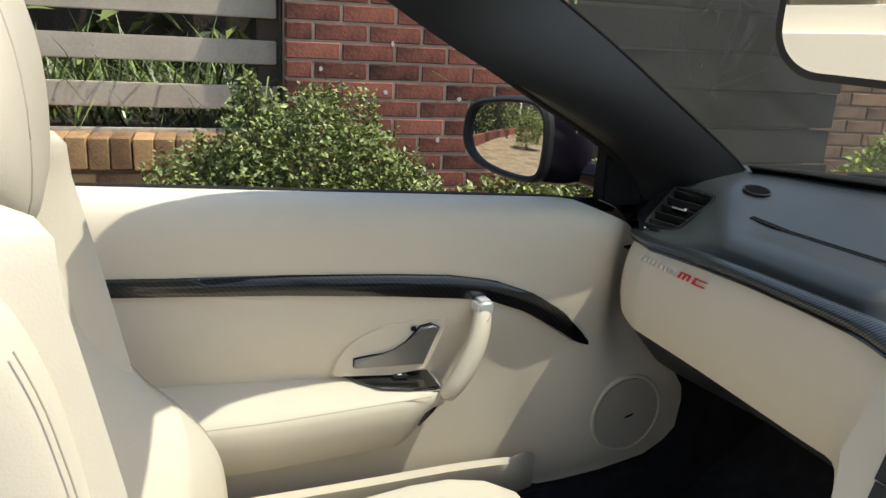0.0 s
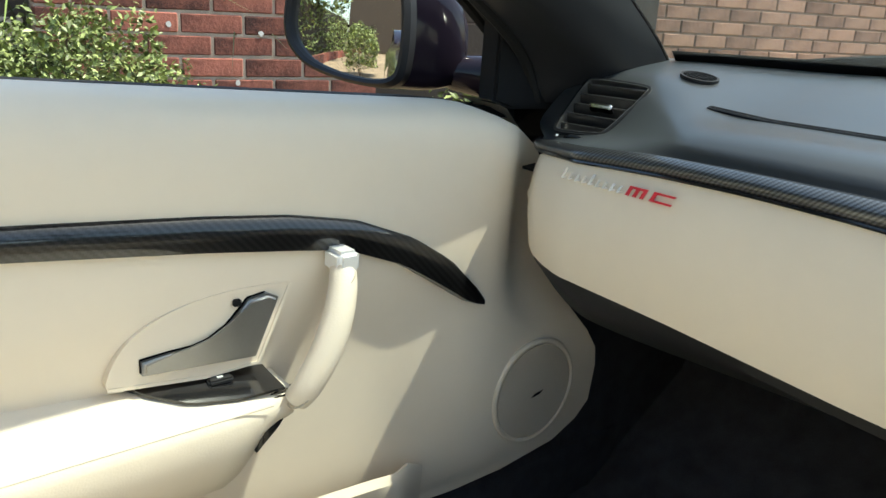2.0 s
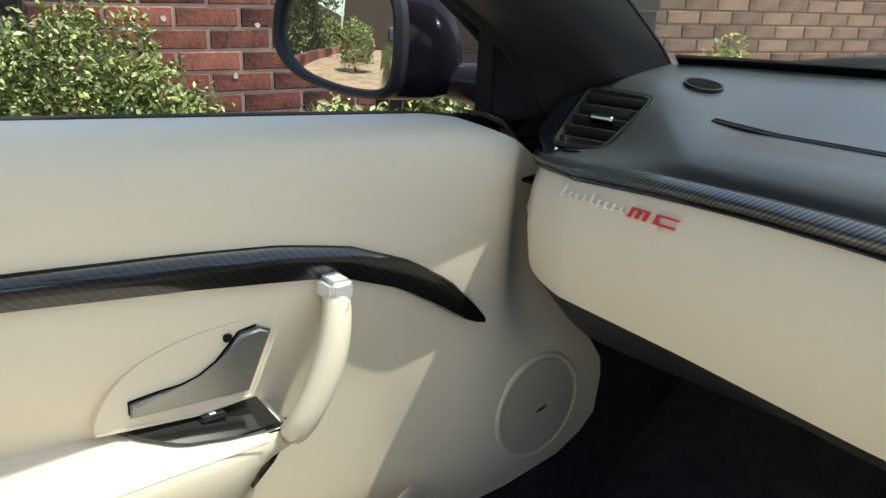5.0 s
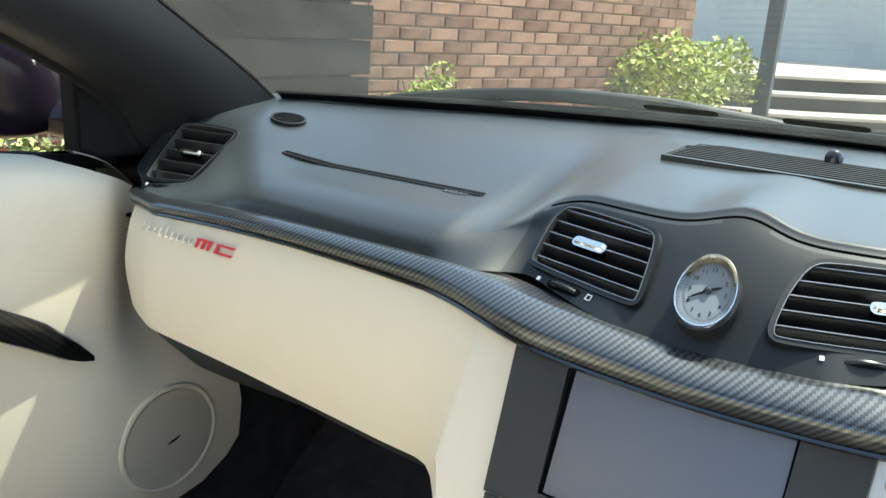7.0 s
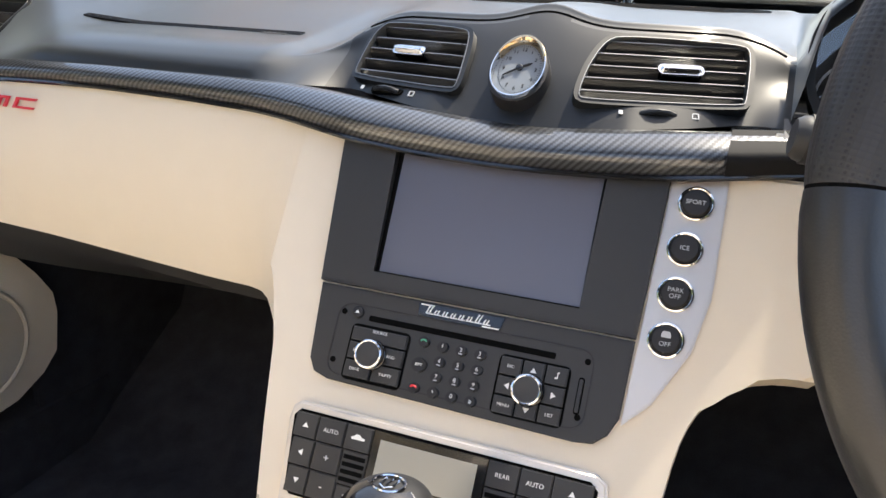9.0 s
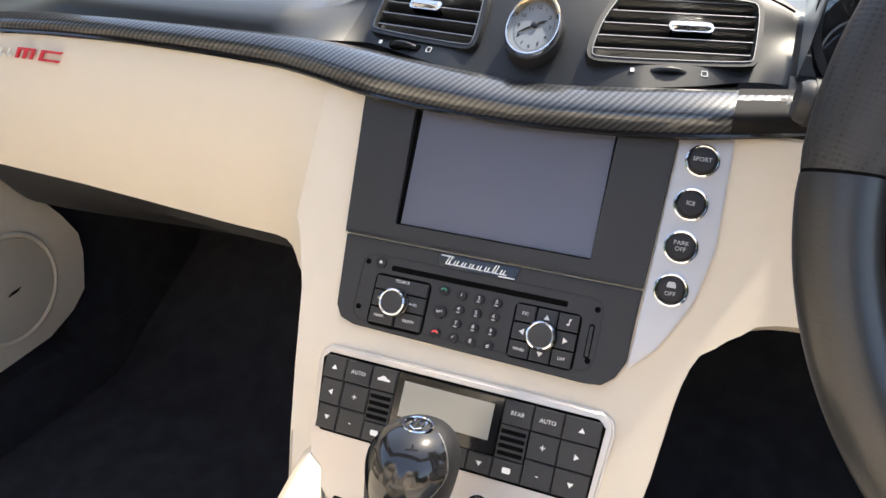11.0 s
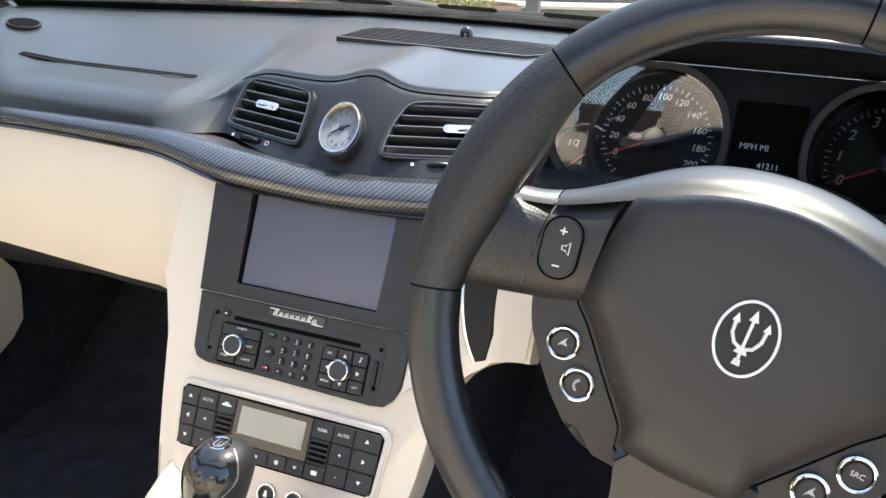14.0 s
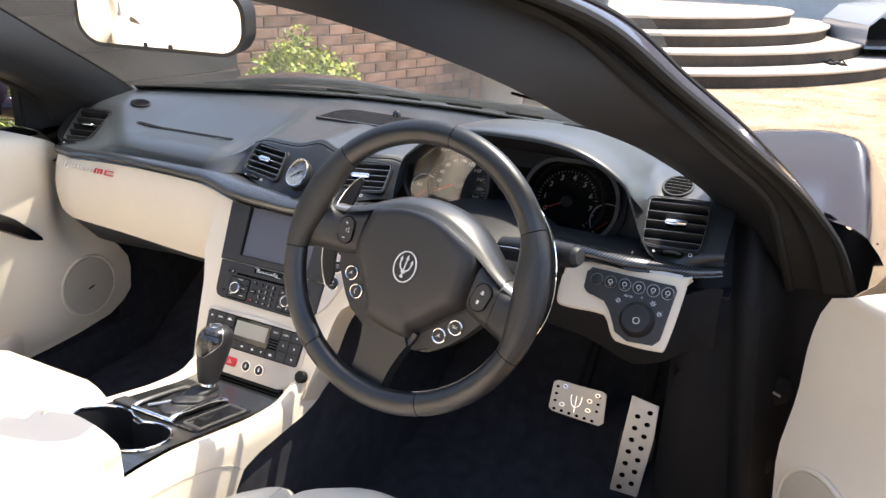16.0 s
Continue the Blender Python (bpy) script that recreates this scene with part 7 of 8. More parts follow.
for s in (1, -1):
    bm = bmesh.new()
    rows = [[(x, s * 0.745, 0.15), (x, s * 0.745, 0.5), (x, s * 0.75, 0.84 + 0.02 * max(0, -x - 0.78)), (x, s * 0.83, 0.86 + 0.02 * max(0, -x - 0.78)), (x, s * 0.92, 0.72), (x, s * 0.945, 0.45), (x, s * 0.90, 0.12)] for x in (-0.79, -1.2, -1.7, -2.3, -2.9)]
    sheet(bm, rows)
    part("rear_quarter", bm, PAINT, tonneau, "dark metallic rear quarter")

# ---- windscreen frame ----
screen = thing("window_1", "dark windscreen frame with raked pillars and clear glass", "windscreen", None, kind="structure")


# sections up the pillar: glass edge, inner, rear, outer and outer front corners
PILLAR_SECTIONS = [
    (0.78, (0.62, 0.71), (0.47, 0.700), (0.365, 0.752), (0.44, 0.872), (0.58, 0.82)),
    (0.86, (0.505, 0.676), (0.345, 0.678), (0.302, 0.740), (0.335, 0.812), (0.45, 0.765)),
    (0.97, (0.316, 0.648), (0.130, 0.636), (0.094, 0.702), (0.145, 0.765), (0.26, 0.72)),
    (1.04, (0.205, 0.645), (-0.015, 0.604), (-0.045, 0.668), (-0.020, 0.735), (0.13, 0.70)),
    (1.10, (0.095, 0.635), (-0.120, 0.575), (-0.150, 0.635), (-0.150, 0.690), (0.02, 0.675)),
    (1.135, (0.005, 0.600), (-0.190, 0.535), (-0.245, 0.600), (-0.250, 0.652), (-0.09, 0.635)),
    (1.158, (-0.09, 0.540), (-0.245, 0.465), (-0.325, 0.560), (-0.330, 0.615), (-0.18, 0.58)),
    (1.168, (-0.17, 0.460), (-0.280, 0.380), (-0.362, 0.460), (-0.366, 0.520), (-0.25, 0.50)),
]
DRIVER_SECTIONS = [
    (0.69, (0.70, 0.72), (0.55, 0.710), (0.455, 0.815), (0.470, 0.905), (0.66, 0.860)),
    (0.78, (0.62, 0.71), (0.47, 0.700), (0.40, 0.790), (0.43, 0.868), (0.58, 0.835)),
    (0.86, (0.505, 0.690), (0.345, 0.678), (0.33, 0.765), (0.36, 0.812), (0.455, 0.793)),
    (0.97, (0.316, 0.660), (0.130, 0.636), (0.112, 0.706), (0.150, 0.742), (0.245, 0.730)),
    (1.04, (0.200, 0.625), (-0.015, 0.600), (0.015, 0.650), (0.040, 0.682), (0.130, 0.672)),
    (1.10, (0.085, 0.585), (-0.120, 0.560), (-0.055, 0.590), (-0.045, 0.628), (0.035, 0.625)),
    (1.135, (-0.005, 0.545), (-0.190, 0.515), (-0.150, 0.535), (-0.145, 0.575), (-0.060, 0.575)),
    (1.158, (-0.095, 0.490), (-0.245, 0.445), (-0.235, 0.460), (-0.235, 0.500), (-0.150, 0.515)),
    (1.168, (-0.170, 0.430), (-0.280, 0.380), (-0.300, 0.390), (-0.300, 0.420), (-0.230, 0.440)),
]
INNER_DROP = (0, 0, -0.005, -0.022, -0.040, -0.052, -0.055, -0.050, -0.045)


def pillar_edges(s):
    """Smooth lines up the five corners of a pillar."""
    return [catmull([(sec[k][0], s * sec[k][1], sec[0] + (drop if k == 2 else 0)) for sec, drop in zip(PILLAR_SECTIONS if s > 0 else DRIVER_SECTIONS, INNER_DROP[1:] if s > 0 else INNER_DROP)], 6) for k in range(1, 6)]


for s in (1, -1):
    F, I, R, O, OF = pillar_edges(s)
    bm = bmesh.new()
    rows = []
    for f, i_, r in zip(F, I, R):
        bulge = Vector((-0.2, -s, -0.1)).normalized() * 0.011
        rows.append([f, f.lerp(i_, 0.25) + bulge * 0.7, f.lerp(i_, 0.55) + bulge, f.lerp(i_, 0.85) + bulge * 0.7, i_, i_.lerp(r, 0.3) + Vector((-0.005, 0, 0)), i_.lerp(r, 0.7) + Vector((-0.006, 0, 0)), r])
    sheet(bm, rows)
    part("pillar", bm, PILLAR, screen, "dark lined raked pillar", 60)
    bm = bmesh.new()
    rows = []
    for r, o, of, f in zip(R, O, OF, F):
        rows.append([o, o.lerp(of, 0.5) + Vector((0, s * 0.008, 0)), of, of.lerp(f, 0.6), f + Vector((0.004, 0, 0.003))])
    sheet(bm, rows)
    part("pillar_skin", bm, PAINT, screen, "dark metallic outer pillar skin", 60)
    bm = bmesh.new()
    sheet(bm, [[r, r.lerp(o, 0.40) + Vector((0.008, 0, 0)), r.lerp(o, 0.55) + Vector((-0.004, 0, 0)), r.lerp(o, 0.75) + Vector((0.004, 0, 0)), o] for r, o in zip(R, O)])
    part("pillar_channel", bm, RUBBER, screen, "black rubber channel along the pillar", 60)
    for line, off, r in ((R, (0.0, 0.0, 0.0), 0.008), (O, (-0.003, 0.0, 0.0), 0.007), (OF, (0, 0, 0), 0.004)):
        bm = bmesh.new()
        tube(bm, [p + Vector(off) for p in line], r, 8)
        part("pillar_seal", bm, RUBBER, screen, "black rubber seal")
    if s < 0:
        # a small moulded grip line low on the driver's lining
        bm = bmesh.new()
        tube(bm, catmull([F[k].lerp(I[k], f) + bulge * 0.75 for k, f in ((29, 1.0), (28, 0.97), (27, 0.92), (26, 0.80))], 4), 0.0016, 6)
        part("lining_crease", bm, GAP, screen, "short curved crease in the lining")
        continue
    bm = bmesh.new()
    sail = [(0.287, 0.782), (0.32, 0.772), (0.40, 0.77), (0.46, 0.80), (0.40, 0.845), (0.335, 0.885), (0.289, 0.892)]
    prism(bm, sail, -0.02, 0.01, 0.004, basis((0, s * 0.755, 0), (1, 0, 0), (0, 0, 1), (0, -s, 0)) if s > 0 else basis((0, s * 0.745, 0), (1, 0, 0), (0, 0, 1), (0, 1, 0)))
    part("sail_panel", bm, SHADE, screen, "black triangular panel at the pillar foot")
bm = bmesh.new()
rows = []
for i in range(21):
    y = -0.46 + 0.92 * i / 20
    e = 1 - (y / 0.46) ** 2
    xf, xr, zz = -0.205 + 0.04 * e, -0.335 + 0.035 * e, 1.170 + 0.012 * e
    rows.append([(xf, y, zz), (xf - 0.05, y, zz - 0.014), (xr + 0.07, y, zz - 0.022), (xr, y, zz - 0.004), (xr + 0.01, y, zz + 0.016), (xf - 0.06, y, zz + 0.016)])
sheet(bm, rows, close=True)
part("header_rail", bm, PILLAR, screen, "dark header rail")
bm = bmesh.new()
rows = []
for i in range(25):
    k = -1 + 2 * i / 24
    e = 1 - k * k
    row = []
    for z, f, *_ in PILLAR_SECTIONS:
        bx, by, bz = screen_base(k * 0.70)
        t = max(0.0, (z - 0.84) / (1.168 - 0.84))
        edge = f[0]
        bow = 0.195 * e * (1 - 0.48 * t)
        row.append(Vector((edge + bow + 0.004, k * f[1], z + 0.004 * e)))
    rows.append([Vector(p) for p in catmull(row, 3)])
sheet(bm, rows)
part("glass", bm, GLASS, screen, "clear curved windscreen glass")
bm = bmesh.new()
rows = []
for i in range(41):
    k = -0.99 + 1.98 * i / 40
    e = 1 - k * k
    row = []
    for z in (0.832, 0.838, 0.846, 0.852):
        x = interp(z, [(p[0], p[1][0]) for p in PILLAR_SECTIONS])
        y = interp(z, [(p[0], p[1][1]) for p in PILLAR_SECTIONS])
        row.append(Vector((x + 0.195 * e * (1 - 0.48 * max(0.0, (z - 0.84) / 0.328)) + 0.010, k * y, z + 0.004 * e)))
    rows.append(row)
sheet(bm, rows)
part("glass_border", bm, SHADE, screen, "black printed lower border of the glass")
# dark patches on the glass painted as reflections of the dashboard's demister slots
SLOT_REFLECTION_AT = (0.16, 0.01, -0.14, -0.285, -0.42)
bm = bmesh.new()
for y in SLOT_REFLECTION_AT:
    gx = 0.488 + 0.195 * (1 - (y / 0.66) ** 2) - 0.012
    m = basis((gx, y, 0.872), (0.30 * y, -1, 0), (-0.86, 0, 0.51), (-0.51, 0, -0.86))
    prism(bm, rrect(0.085, 0.013, 0.006, 3), 0, 0.0008, 0, m)
part("slot_reflection", bm, SLOT_REFLECTION, screen, "dark painted reflections of demister slots low on the glass")

# wipers
for y0, y1, lift in ((0.60, 0.10, 0.020), (0.06, -0.46, 0.006)):
    wp = thing("windscreen_wiper", "black windscreen wiper resting on the glass base", "wiper", None, "windscreen wipers")
    bm = bmesh.new()
    tube(bm, [Vector(screen_base(y0 + (y1 - y0) * i / 8)) + Vector((0.024 - 0.022 * math.sin(math.pi * i / 8), 0, 0.002 + lift * math.sin(math.pi * i / 8))) for i in range(9)], 0.0048, 8, None, 1.9)
    part("wiper_blade", bm, RUBBER, wp)
    bm = bmesh.new()
    tube(bm, [Vector(screen_base(y1 - 0.04)) + Vector((0.05, -0.03, -0.006)), Vector(screen_base((y0 + 3 * y1) / 4)) + Vector((0.030, 0, 0.008 + lift * 0.6)), Vector(screen_base((y0 + y1) / 2)) + Vector((0.008, 0, 0.008 + lift))], [0.010, 0.0070, 0.0045], 8)
    part("wiper_arm", bm, SOFT, wp)

# ---- mirrors ----
mn = Vector((-0.95, -0.28, -0.06)).normalized()
mr = Vector((0, 0, 1)).cross(mn).normalized()
rvm = thing("rear_view_mirror", "rear view mirror in a black rounded case", "mirror", basis((-0.016, -0.018, 1.073), mr, mn.cross(mr), mn) @ pose(0, 0, 0, 0, 0, -2))
bm = bmesh.new()
prism(bm, rrect(0.242, 0.088, 0.036, 10), -0.028, 0.006, 0.009, None, 4)
part("mirror_case", bm, SOFT, rvm, "black mirror case")
bm = bmesh.new()
prism(bm, rrect(0.231, 0.077, 0.031, 10), 0.004, 0.0072)
part("mirror_glass", bm, MIRROR, rvm, "clear mirror glass")
bm = bmesh.new()
tube(bm, [(0, 0.0, -0.02), (0, 0.03, -0.08), (0, 0.055, -0.15)], [0.016, 0.012, 0.018], 10)
part("mirror_stem", bm, SOFT, rvm)
for x in (-0.022, 0.014):
    bm = bmesh.new()
    lathe(bm, [(0.004, 0), (0.004, 0.003), (0.002, 0.004)], 10, at(x, -0.0365, 0.004))
    part("mirror_button", bm, SOFT, rvm)

eye = Vector((-0.45, -0.20, 1.0))
mc = Vector((0.2215, 0.9725, 0.858))
nrm = ((eye - mc).normalized() + Vector((-0.985, 0.16, -0.045)).normalized()).normalized()
rt = Vector((0, 0, 1)).cross(nrm).normalized()
DM = basis(mc, rt, nrm.cross(rt), nrm)
wm = thing("door_mirror", "dark metallic door mirror on the passenger door", "door mirror", DM)
shape = [(-0.103, -0.002), (-0.099, 0.034), (-0.082, 0.058), (-0.045, 0.070), (0.020, 0.077), (0.066, 0.073), (0.088, 0.050), (0.094, 0.010), (0.092, -0.040), (0.082, -0.066), (0.050, -0.075), (-0.010, -0.070), (-0.064, -0.055), (-0.094, -0.030)]
shape = [tuple(p)[:2] for p in catmull([(x, y, 0) for x, y in shape + shape[:1]], 4)[:-1]]
bm = bmesh.new()
rows = [[Vector((x * k, y * k, z)) for x, y in shape] for k, z in ((0.87, 0.000), (0.90, 0.012), (0.96, 0.015), (1.03, 0.009), (1.05, -0.006))]
sheet(bm, rows, close=True)
part("mirror_rim", bm, SOFT, wm, "black rim")
bm = bmesh.new()
inv3 = DM.inverted().to_3x3()
ahead, sink = inv3 @ Vector((0.90, -0.42, 0.0)), inv3 @ Vector((0, 0, -1))
rows = [[Vector((x * k, y * k, -0.004)) + ahead * f + sink * d for x, y in shape] for k, f, d in ((1.045, 0.0, 0.0), (1.045, 0.030, 0.001), (1.00, 0.052, 0.005), (0.88, 0.080, 0.011), (0.70, 0.103, 0.018), (0.46, 0.120, 0.026), (0.22, 0.128, 0.030), (0.02, 0.130, 0.032))]
sheet(bm, rows, close=True)
part("mirror_shell", bm, PAINT, wm, "dark metallic shell")
bm = bmesh.new()
bulge = 1.5
rows = []
for f in (0.02, 0.2, 0.4, 0.6, 0.8, 0.94):
    rows.append([Vector((x * f, y * f, 0.006 - (x * x + y * y) * f * f / (2 * bulge))) for x, y in shape])
sheet(bm, rows, close=True)
part("mirror_glass", bm, MIRROR, wm, "convex mirror glass")
bm = bmesh.new()
iv = DM.inverted()
tube(bm, [iv @ Vector((0.300, 0.945, 0.825)), iv @ Vector((0.345, 0.88, 0.803)), iv @ Vector((0.375, 0.80, 0.800))], [0.030, 0.026, 0.034], 12)
part("mirror_arm", bm, PAINT, wm, "dark mirror arm")

# ---- body in front of the windscreen ----
body = thing("car_front_body", "dark plum metallic bonnet and front wings", "car body")
bm = bmesh.new()
rows = []
edges = [0.0, 0.03, 0.06, 0.1, 0.15, 0.2, 0.25, 0.3, 0.35, 0.4, 0.45, 0.5, 0.54, 0.57, 0.59, 0.61, 0.63, 0.65, 0.68, 0.71, 0.74, 0.77, 0.80, 0.818, 0.825, 0.830, 0.835, 0.840, 0.847, 0.865, 0.885, 0.905, 0.925, 0.945, 0.96, 0.972, 0.98]
for y in [-e for e in edges[:0:-1]] + edges:
    a = abs(y)
    row = []
    for j in range(15):
        t = j / 14
        x0 = interp(a, [(0.0, 0.875), (0.35, 0.83), (0.60, 0.74), (0.72, 0.63), (0.80, 0.53), (0.87, 0.47), (0.95, 0.46), (0.98, 0.48)])
        x = x0 + (2.35 - x0) * t
        z = 0.800 - 0.030 * (x - 0.46) - 0.20 * max(0.0, x - 1.25) ** 1.5 - 0.03 * smooth(0.55, 0.2, a) * smooth(0.9, 1.3, x)
        z += 0.014 * math.exp(-((a - 0.80) / 0.09) ** 2) * smooth(0.5, 0.9, x) - 0.012 * math.exp(-((a - 0.62) / 0.03) ** 2) + 0.0015 * math.exp(-((a - 0.834) / 0.008) ** 2) * smooth(0.62, 0.75, x)
        row.append((x, y, z - 0.13 * smooth(0.86, 1.0, a) ** 1.6))
    rows.append(row)
sheet(bm, rows)
part("bonnet_skin", bm, PAINT, body, "", 60)
for s in (1, -1):
    bm = bmesh.new()
    sheet(bm, [[(x, s * 0.98, interp(x, [(0.46, 0.69), (1.3, 0.655), (2.35, 0.42)])), (x, s * 0.985, 0.50), (x, s * 0.96, 0.30), (x, s * 0.89, 0.10)] for x in (0.48, 0.8, 1.2, 1.6, 2.0, 2.35)])
    part("wing_side", bm, PAINT, body)
bm = bmesh.new()
sheet(bm, [[(2.35, y, 0.50), (2.45, y, 0.40), (2.42, y, 0.12)] for y in (-0.93, -0.4, 0.4, 0.93)])
part("front_panel", bm, PAINT, body)
bm = bmesh.new()
sheet(bm, [[Vector(screen_base(y)) + Vector((0.012, 0, -0.02)), Vector(screen_base(y)) + Vector((0.04, 0, -0.014)), Vector(screen_base(y)) + Vector((0.075, 0, -0.03))] for y in YS if abs(y) < 0.71])
part("scuttle", bm, SOFT, body, "black scuttle panel")
sill = thing("door_sill", "black sill and hinge pillar of the driver's doorway", "door sill")
bm = bmesh.new()
sheet(bm, [[(x, -0.735, 0.15), (x, -0.735, 0.25), (x, -0.76, 0.27), (x, -0.86, 0.26), (x, -0.90, 0.20), (x, -0.90, 0.05)] for x in (-1.0, -0.4, 0.2, 0.50)])
part("sill_cover", bm, SHADE, sill)
bm = bmesh.new()
rows = []
for z in (0.10, 0.20, 0.30, 0.40, 0.50, 0.60, 0.68, 0.74, 0.78, 0.805):
    f = interp(z, [(0.10, -0.085), (0.33, -0.060), (0.67, -0.022), (0.767, -0.004), (0.805, 0.0)])
    b = 0.080 * smooth(0.68, 0.805, z)
    row = [(0.350 + b, -0.670, z), (0.338 + b, -0.690, z), (0.345 + b, -0.708 + f * 0.5, z), (0.362 + b, -0.722 + f, z), (0.350 + b, -0.735 + f, z), (0.343 + b, -0.748 + f, z), (0.352 + b, -0.761 + f, z), (0.385 + b, -0.768 + f * 0.8, z), (0.43 + b * 0.6, -0.788 + f * 0.6, z), (0.475 + b * 0.4, -0.812 + f * 0.4, z), (0.50, -0.850, z), (0.49, -0.885, z - 0.02 * smooth(0.7, 0.8, z)), (0.52, -0.925, z - 0.04 * smooth(0.7, 0.8, z))]
    rows.append([Vector(p) for p in catmull(row, 3)])
sheet(bm, rows)
part("hinge_pillar", bm, SHADE, sill, "black plastic hinge pillar with a rolled seal")
for z, y in ((0.50, -0.822), (0.355, -0.815)):
    bm = bmesh.new()
    lathe(bm, [(0.026, 0.0), (0.026, 0.006), (0.021, 0.010), (0.0, 0.011)], 24, basis((0.478, y - 0.004, z), (0.35, -1, 0), (0, 0, 1), (-1, -0.35, 0)))
    hinge = part("door_hinge", bm, SHADE, sill, "black hinge boss")
    bm = bmesh.new()
    tube(bm, [(0.460, y + 0.010, z + 0.006), (0.462, y - 0.012, z - 0.003)], 0.0022, 8)
    part("hinge_bolt", bm, PEWTER, hinge, "thin metal bolt")

# ---- outside ----
GZ = -0.15
ground = thing("ground", "golden gravel drive", "gravel", None, kind="structure")
bm = bmesh.new()
xs = [-900, -60, -20, -8, -4, 0, 4, 6, 8, 10, 12, 16, 25, 60, 900]
ys_ = [-900, -60, -20, -8, -4, -2, 0, 2, 4, 8, 20, 60, 900]
sheet(bm, [[(x, y, GZ) for y in ys_] for x in xs])
part("gravel", bm, GRAVEL, ground)


def leafy(bm, c, r, n, size, seed, shell=0.55, squash=0.0, blade=1.7):
    """Small bent leaves filling the outer part of an uneven ellipsoid."""
    rnd = random.Random(seed)
    for _ in range(n):
        while True:
            d = Vector((rnd.gauss(0, 1), rnd.gauss(0, 1), rnd.gauss(0, 1))).normalized()
            if d.z > -0.75:
                break
        lump = 0.84 + 0.30 * noise.noise(d * 2.3 + Vector((seed, 0, 0))) + 0.14 * noise.noise(d * 6.5 + Vector((0, seed, 0)))
        k = lump * (shell + (1 - shell) * rnd.random() ** 0.45)
        p = Vector((c[0] + d.x * r[0] * k, c[1] + d.y * r[1] * k, c[2] + d.z * r[2] * k))
        q = Euler((rnd.uniform(-1.0, 1.0), rnd.uniform(-1.0, 1.0), rnd.uniform(0, 6.28))).to_matrix()
        s = size * rnd.uniform(0.6, 1.3)
        pts = [Vector((-0.5 * blade, 0, 0)), Vector((0, -0.42, 0.10)), Vector((0.5 * blade, 0, -0.08)), Vector((0, 0.42, 0.10))]
        vs = [bm.verts.new(p + q @ (v * s)) for v in pts]
        bm.faces.new((vs[0], vs[1], vs[2]))
        bm.faces.new((vs[0], vs[2], vs[3]))


def bush(nm, lbl, clumps, n, size, material, seed, base):
    b = thing(nm, lbl, "bush", None)
    bm = bmesh.new()
    for i, (c, r, share) in enumerate(clumps):
        leafy(bm, c, r, int(n * share), size, seed + i)
    part("foliage", bm, material, b)
    bm = bmesh.new()
    rnd = random.Random(seed)
    for c, r, share in clumps:
        for _ in range(7):
            e = Vector(c) + Vector((rnd.uniform(-0.7, 0.7) * r[0], rnd.uniform(-0.7, 0.7) * r[1], rnd.uniform(0.1, 0.85) * r[2]))
            f = Vector((base[0] + rnd.uniform(-0.1, 0.1), base[1] + rnd.uniform(-0.06, 0.06), base[2]))
            tube(bm, [f, f.lerp(e, 0.5) + Vector((rnd.uniform(-0.05, 0.05), rnd.uniform(-0.05, 0.05), 0.06)), e], [0.010, 0.006, 0.002], 5)
    part("branch_tangle", bm, TWIG, b)
    return b


def brick_run(parent, origin, along, length, z0, courses, material, bl=0.225, bh=0.075, depth=0.10, mort=0.010, seed=1, out=None, limit=None, rest=None, jitter=0.0015, left_closer=False):
    """Stretcher-bond bricks on a wall's face, each its own object sharing one mesh per length."""
    rnd = random.Random(seed)
    along = Vector(along).normalized()
    out = Vector(out).normalized()
    meshes = {}
    far = bmesh.new()
    made = 0

    def brick_mesh(ln):
        k = round(ln, 3)
        if k not in meshes:
            b = bmesh.new()
            box(b, (0, 0, 0), (k, depth, bh - mort), 0.004, None, 1)
            me = bpy.data.meshes.new("brick")
            b.to_mesh(me)
            b.free()
            me.materials.append(material)
            meshes[k] = me
        return meshes[k]
    spots = []
    for c in range(courses):
        x = 0.0
        first = True
        while x < length - 0.02:
            ln = bl / 2 if first and c % 2 else bl
            ln = min(ln, length - x)
            if ln > 0.04:
                spots.append((c, x + ln / 2, ln))
            x += ln
            first = False
    if limit:
        spots.sort(key=lambda q: limit(q[1], z0 + q[0] * bh))
    for i, (c, xm, ln) in enumerate(spots):
        p = Vector(origin) + along * xm + Vector((0, 0, z0 + (c + 0.5) * bh - origin[2])) + out * rnd.uniform(-jitter, jitter) - out * (depth / 2)
        m = basis(p, along, -out if along.cross(-out).z > 0 else out, Vector((0, 0, 1))) @ pose(0, 0, 0, rnd.uniform(-0.5, 0.5), rnd.uniform(-0.4, 0.4), rnd.uniform(-0.4, 0.4))
        if i < 300:
            ob = new("brick", brick_mesh(ln - mort))
            ob.parent = parent
            ob.matrix_basis = m
        else:
            box(far, (0, 0, 0), (ln - mort, depth, bh - mort), 0.0, m)
            made += 1
    if made:
        tagged(part("brickwork", far, rest or material, parent), kind="stuff")
    else:
        far.free()


# pier, fences and planter along the drive
PD = Vector((0.9915, -0.1297, 0)).normalized()
PN = Vector((-0.1297, -0.9915, 0)).normalized()
pier_o = Vector((0.215, 2.835, GZ))


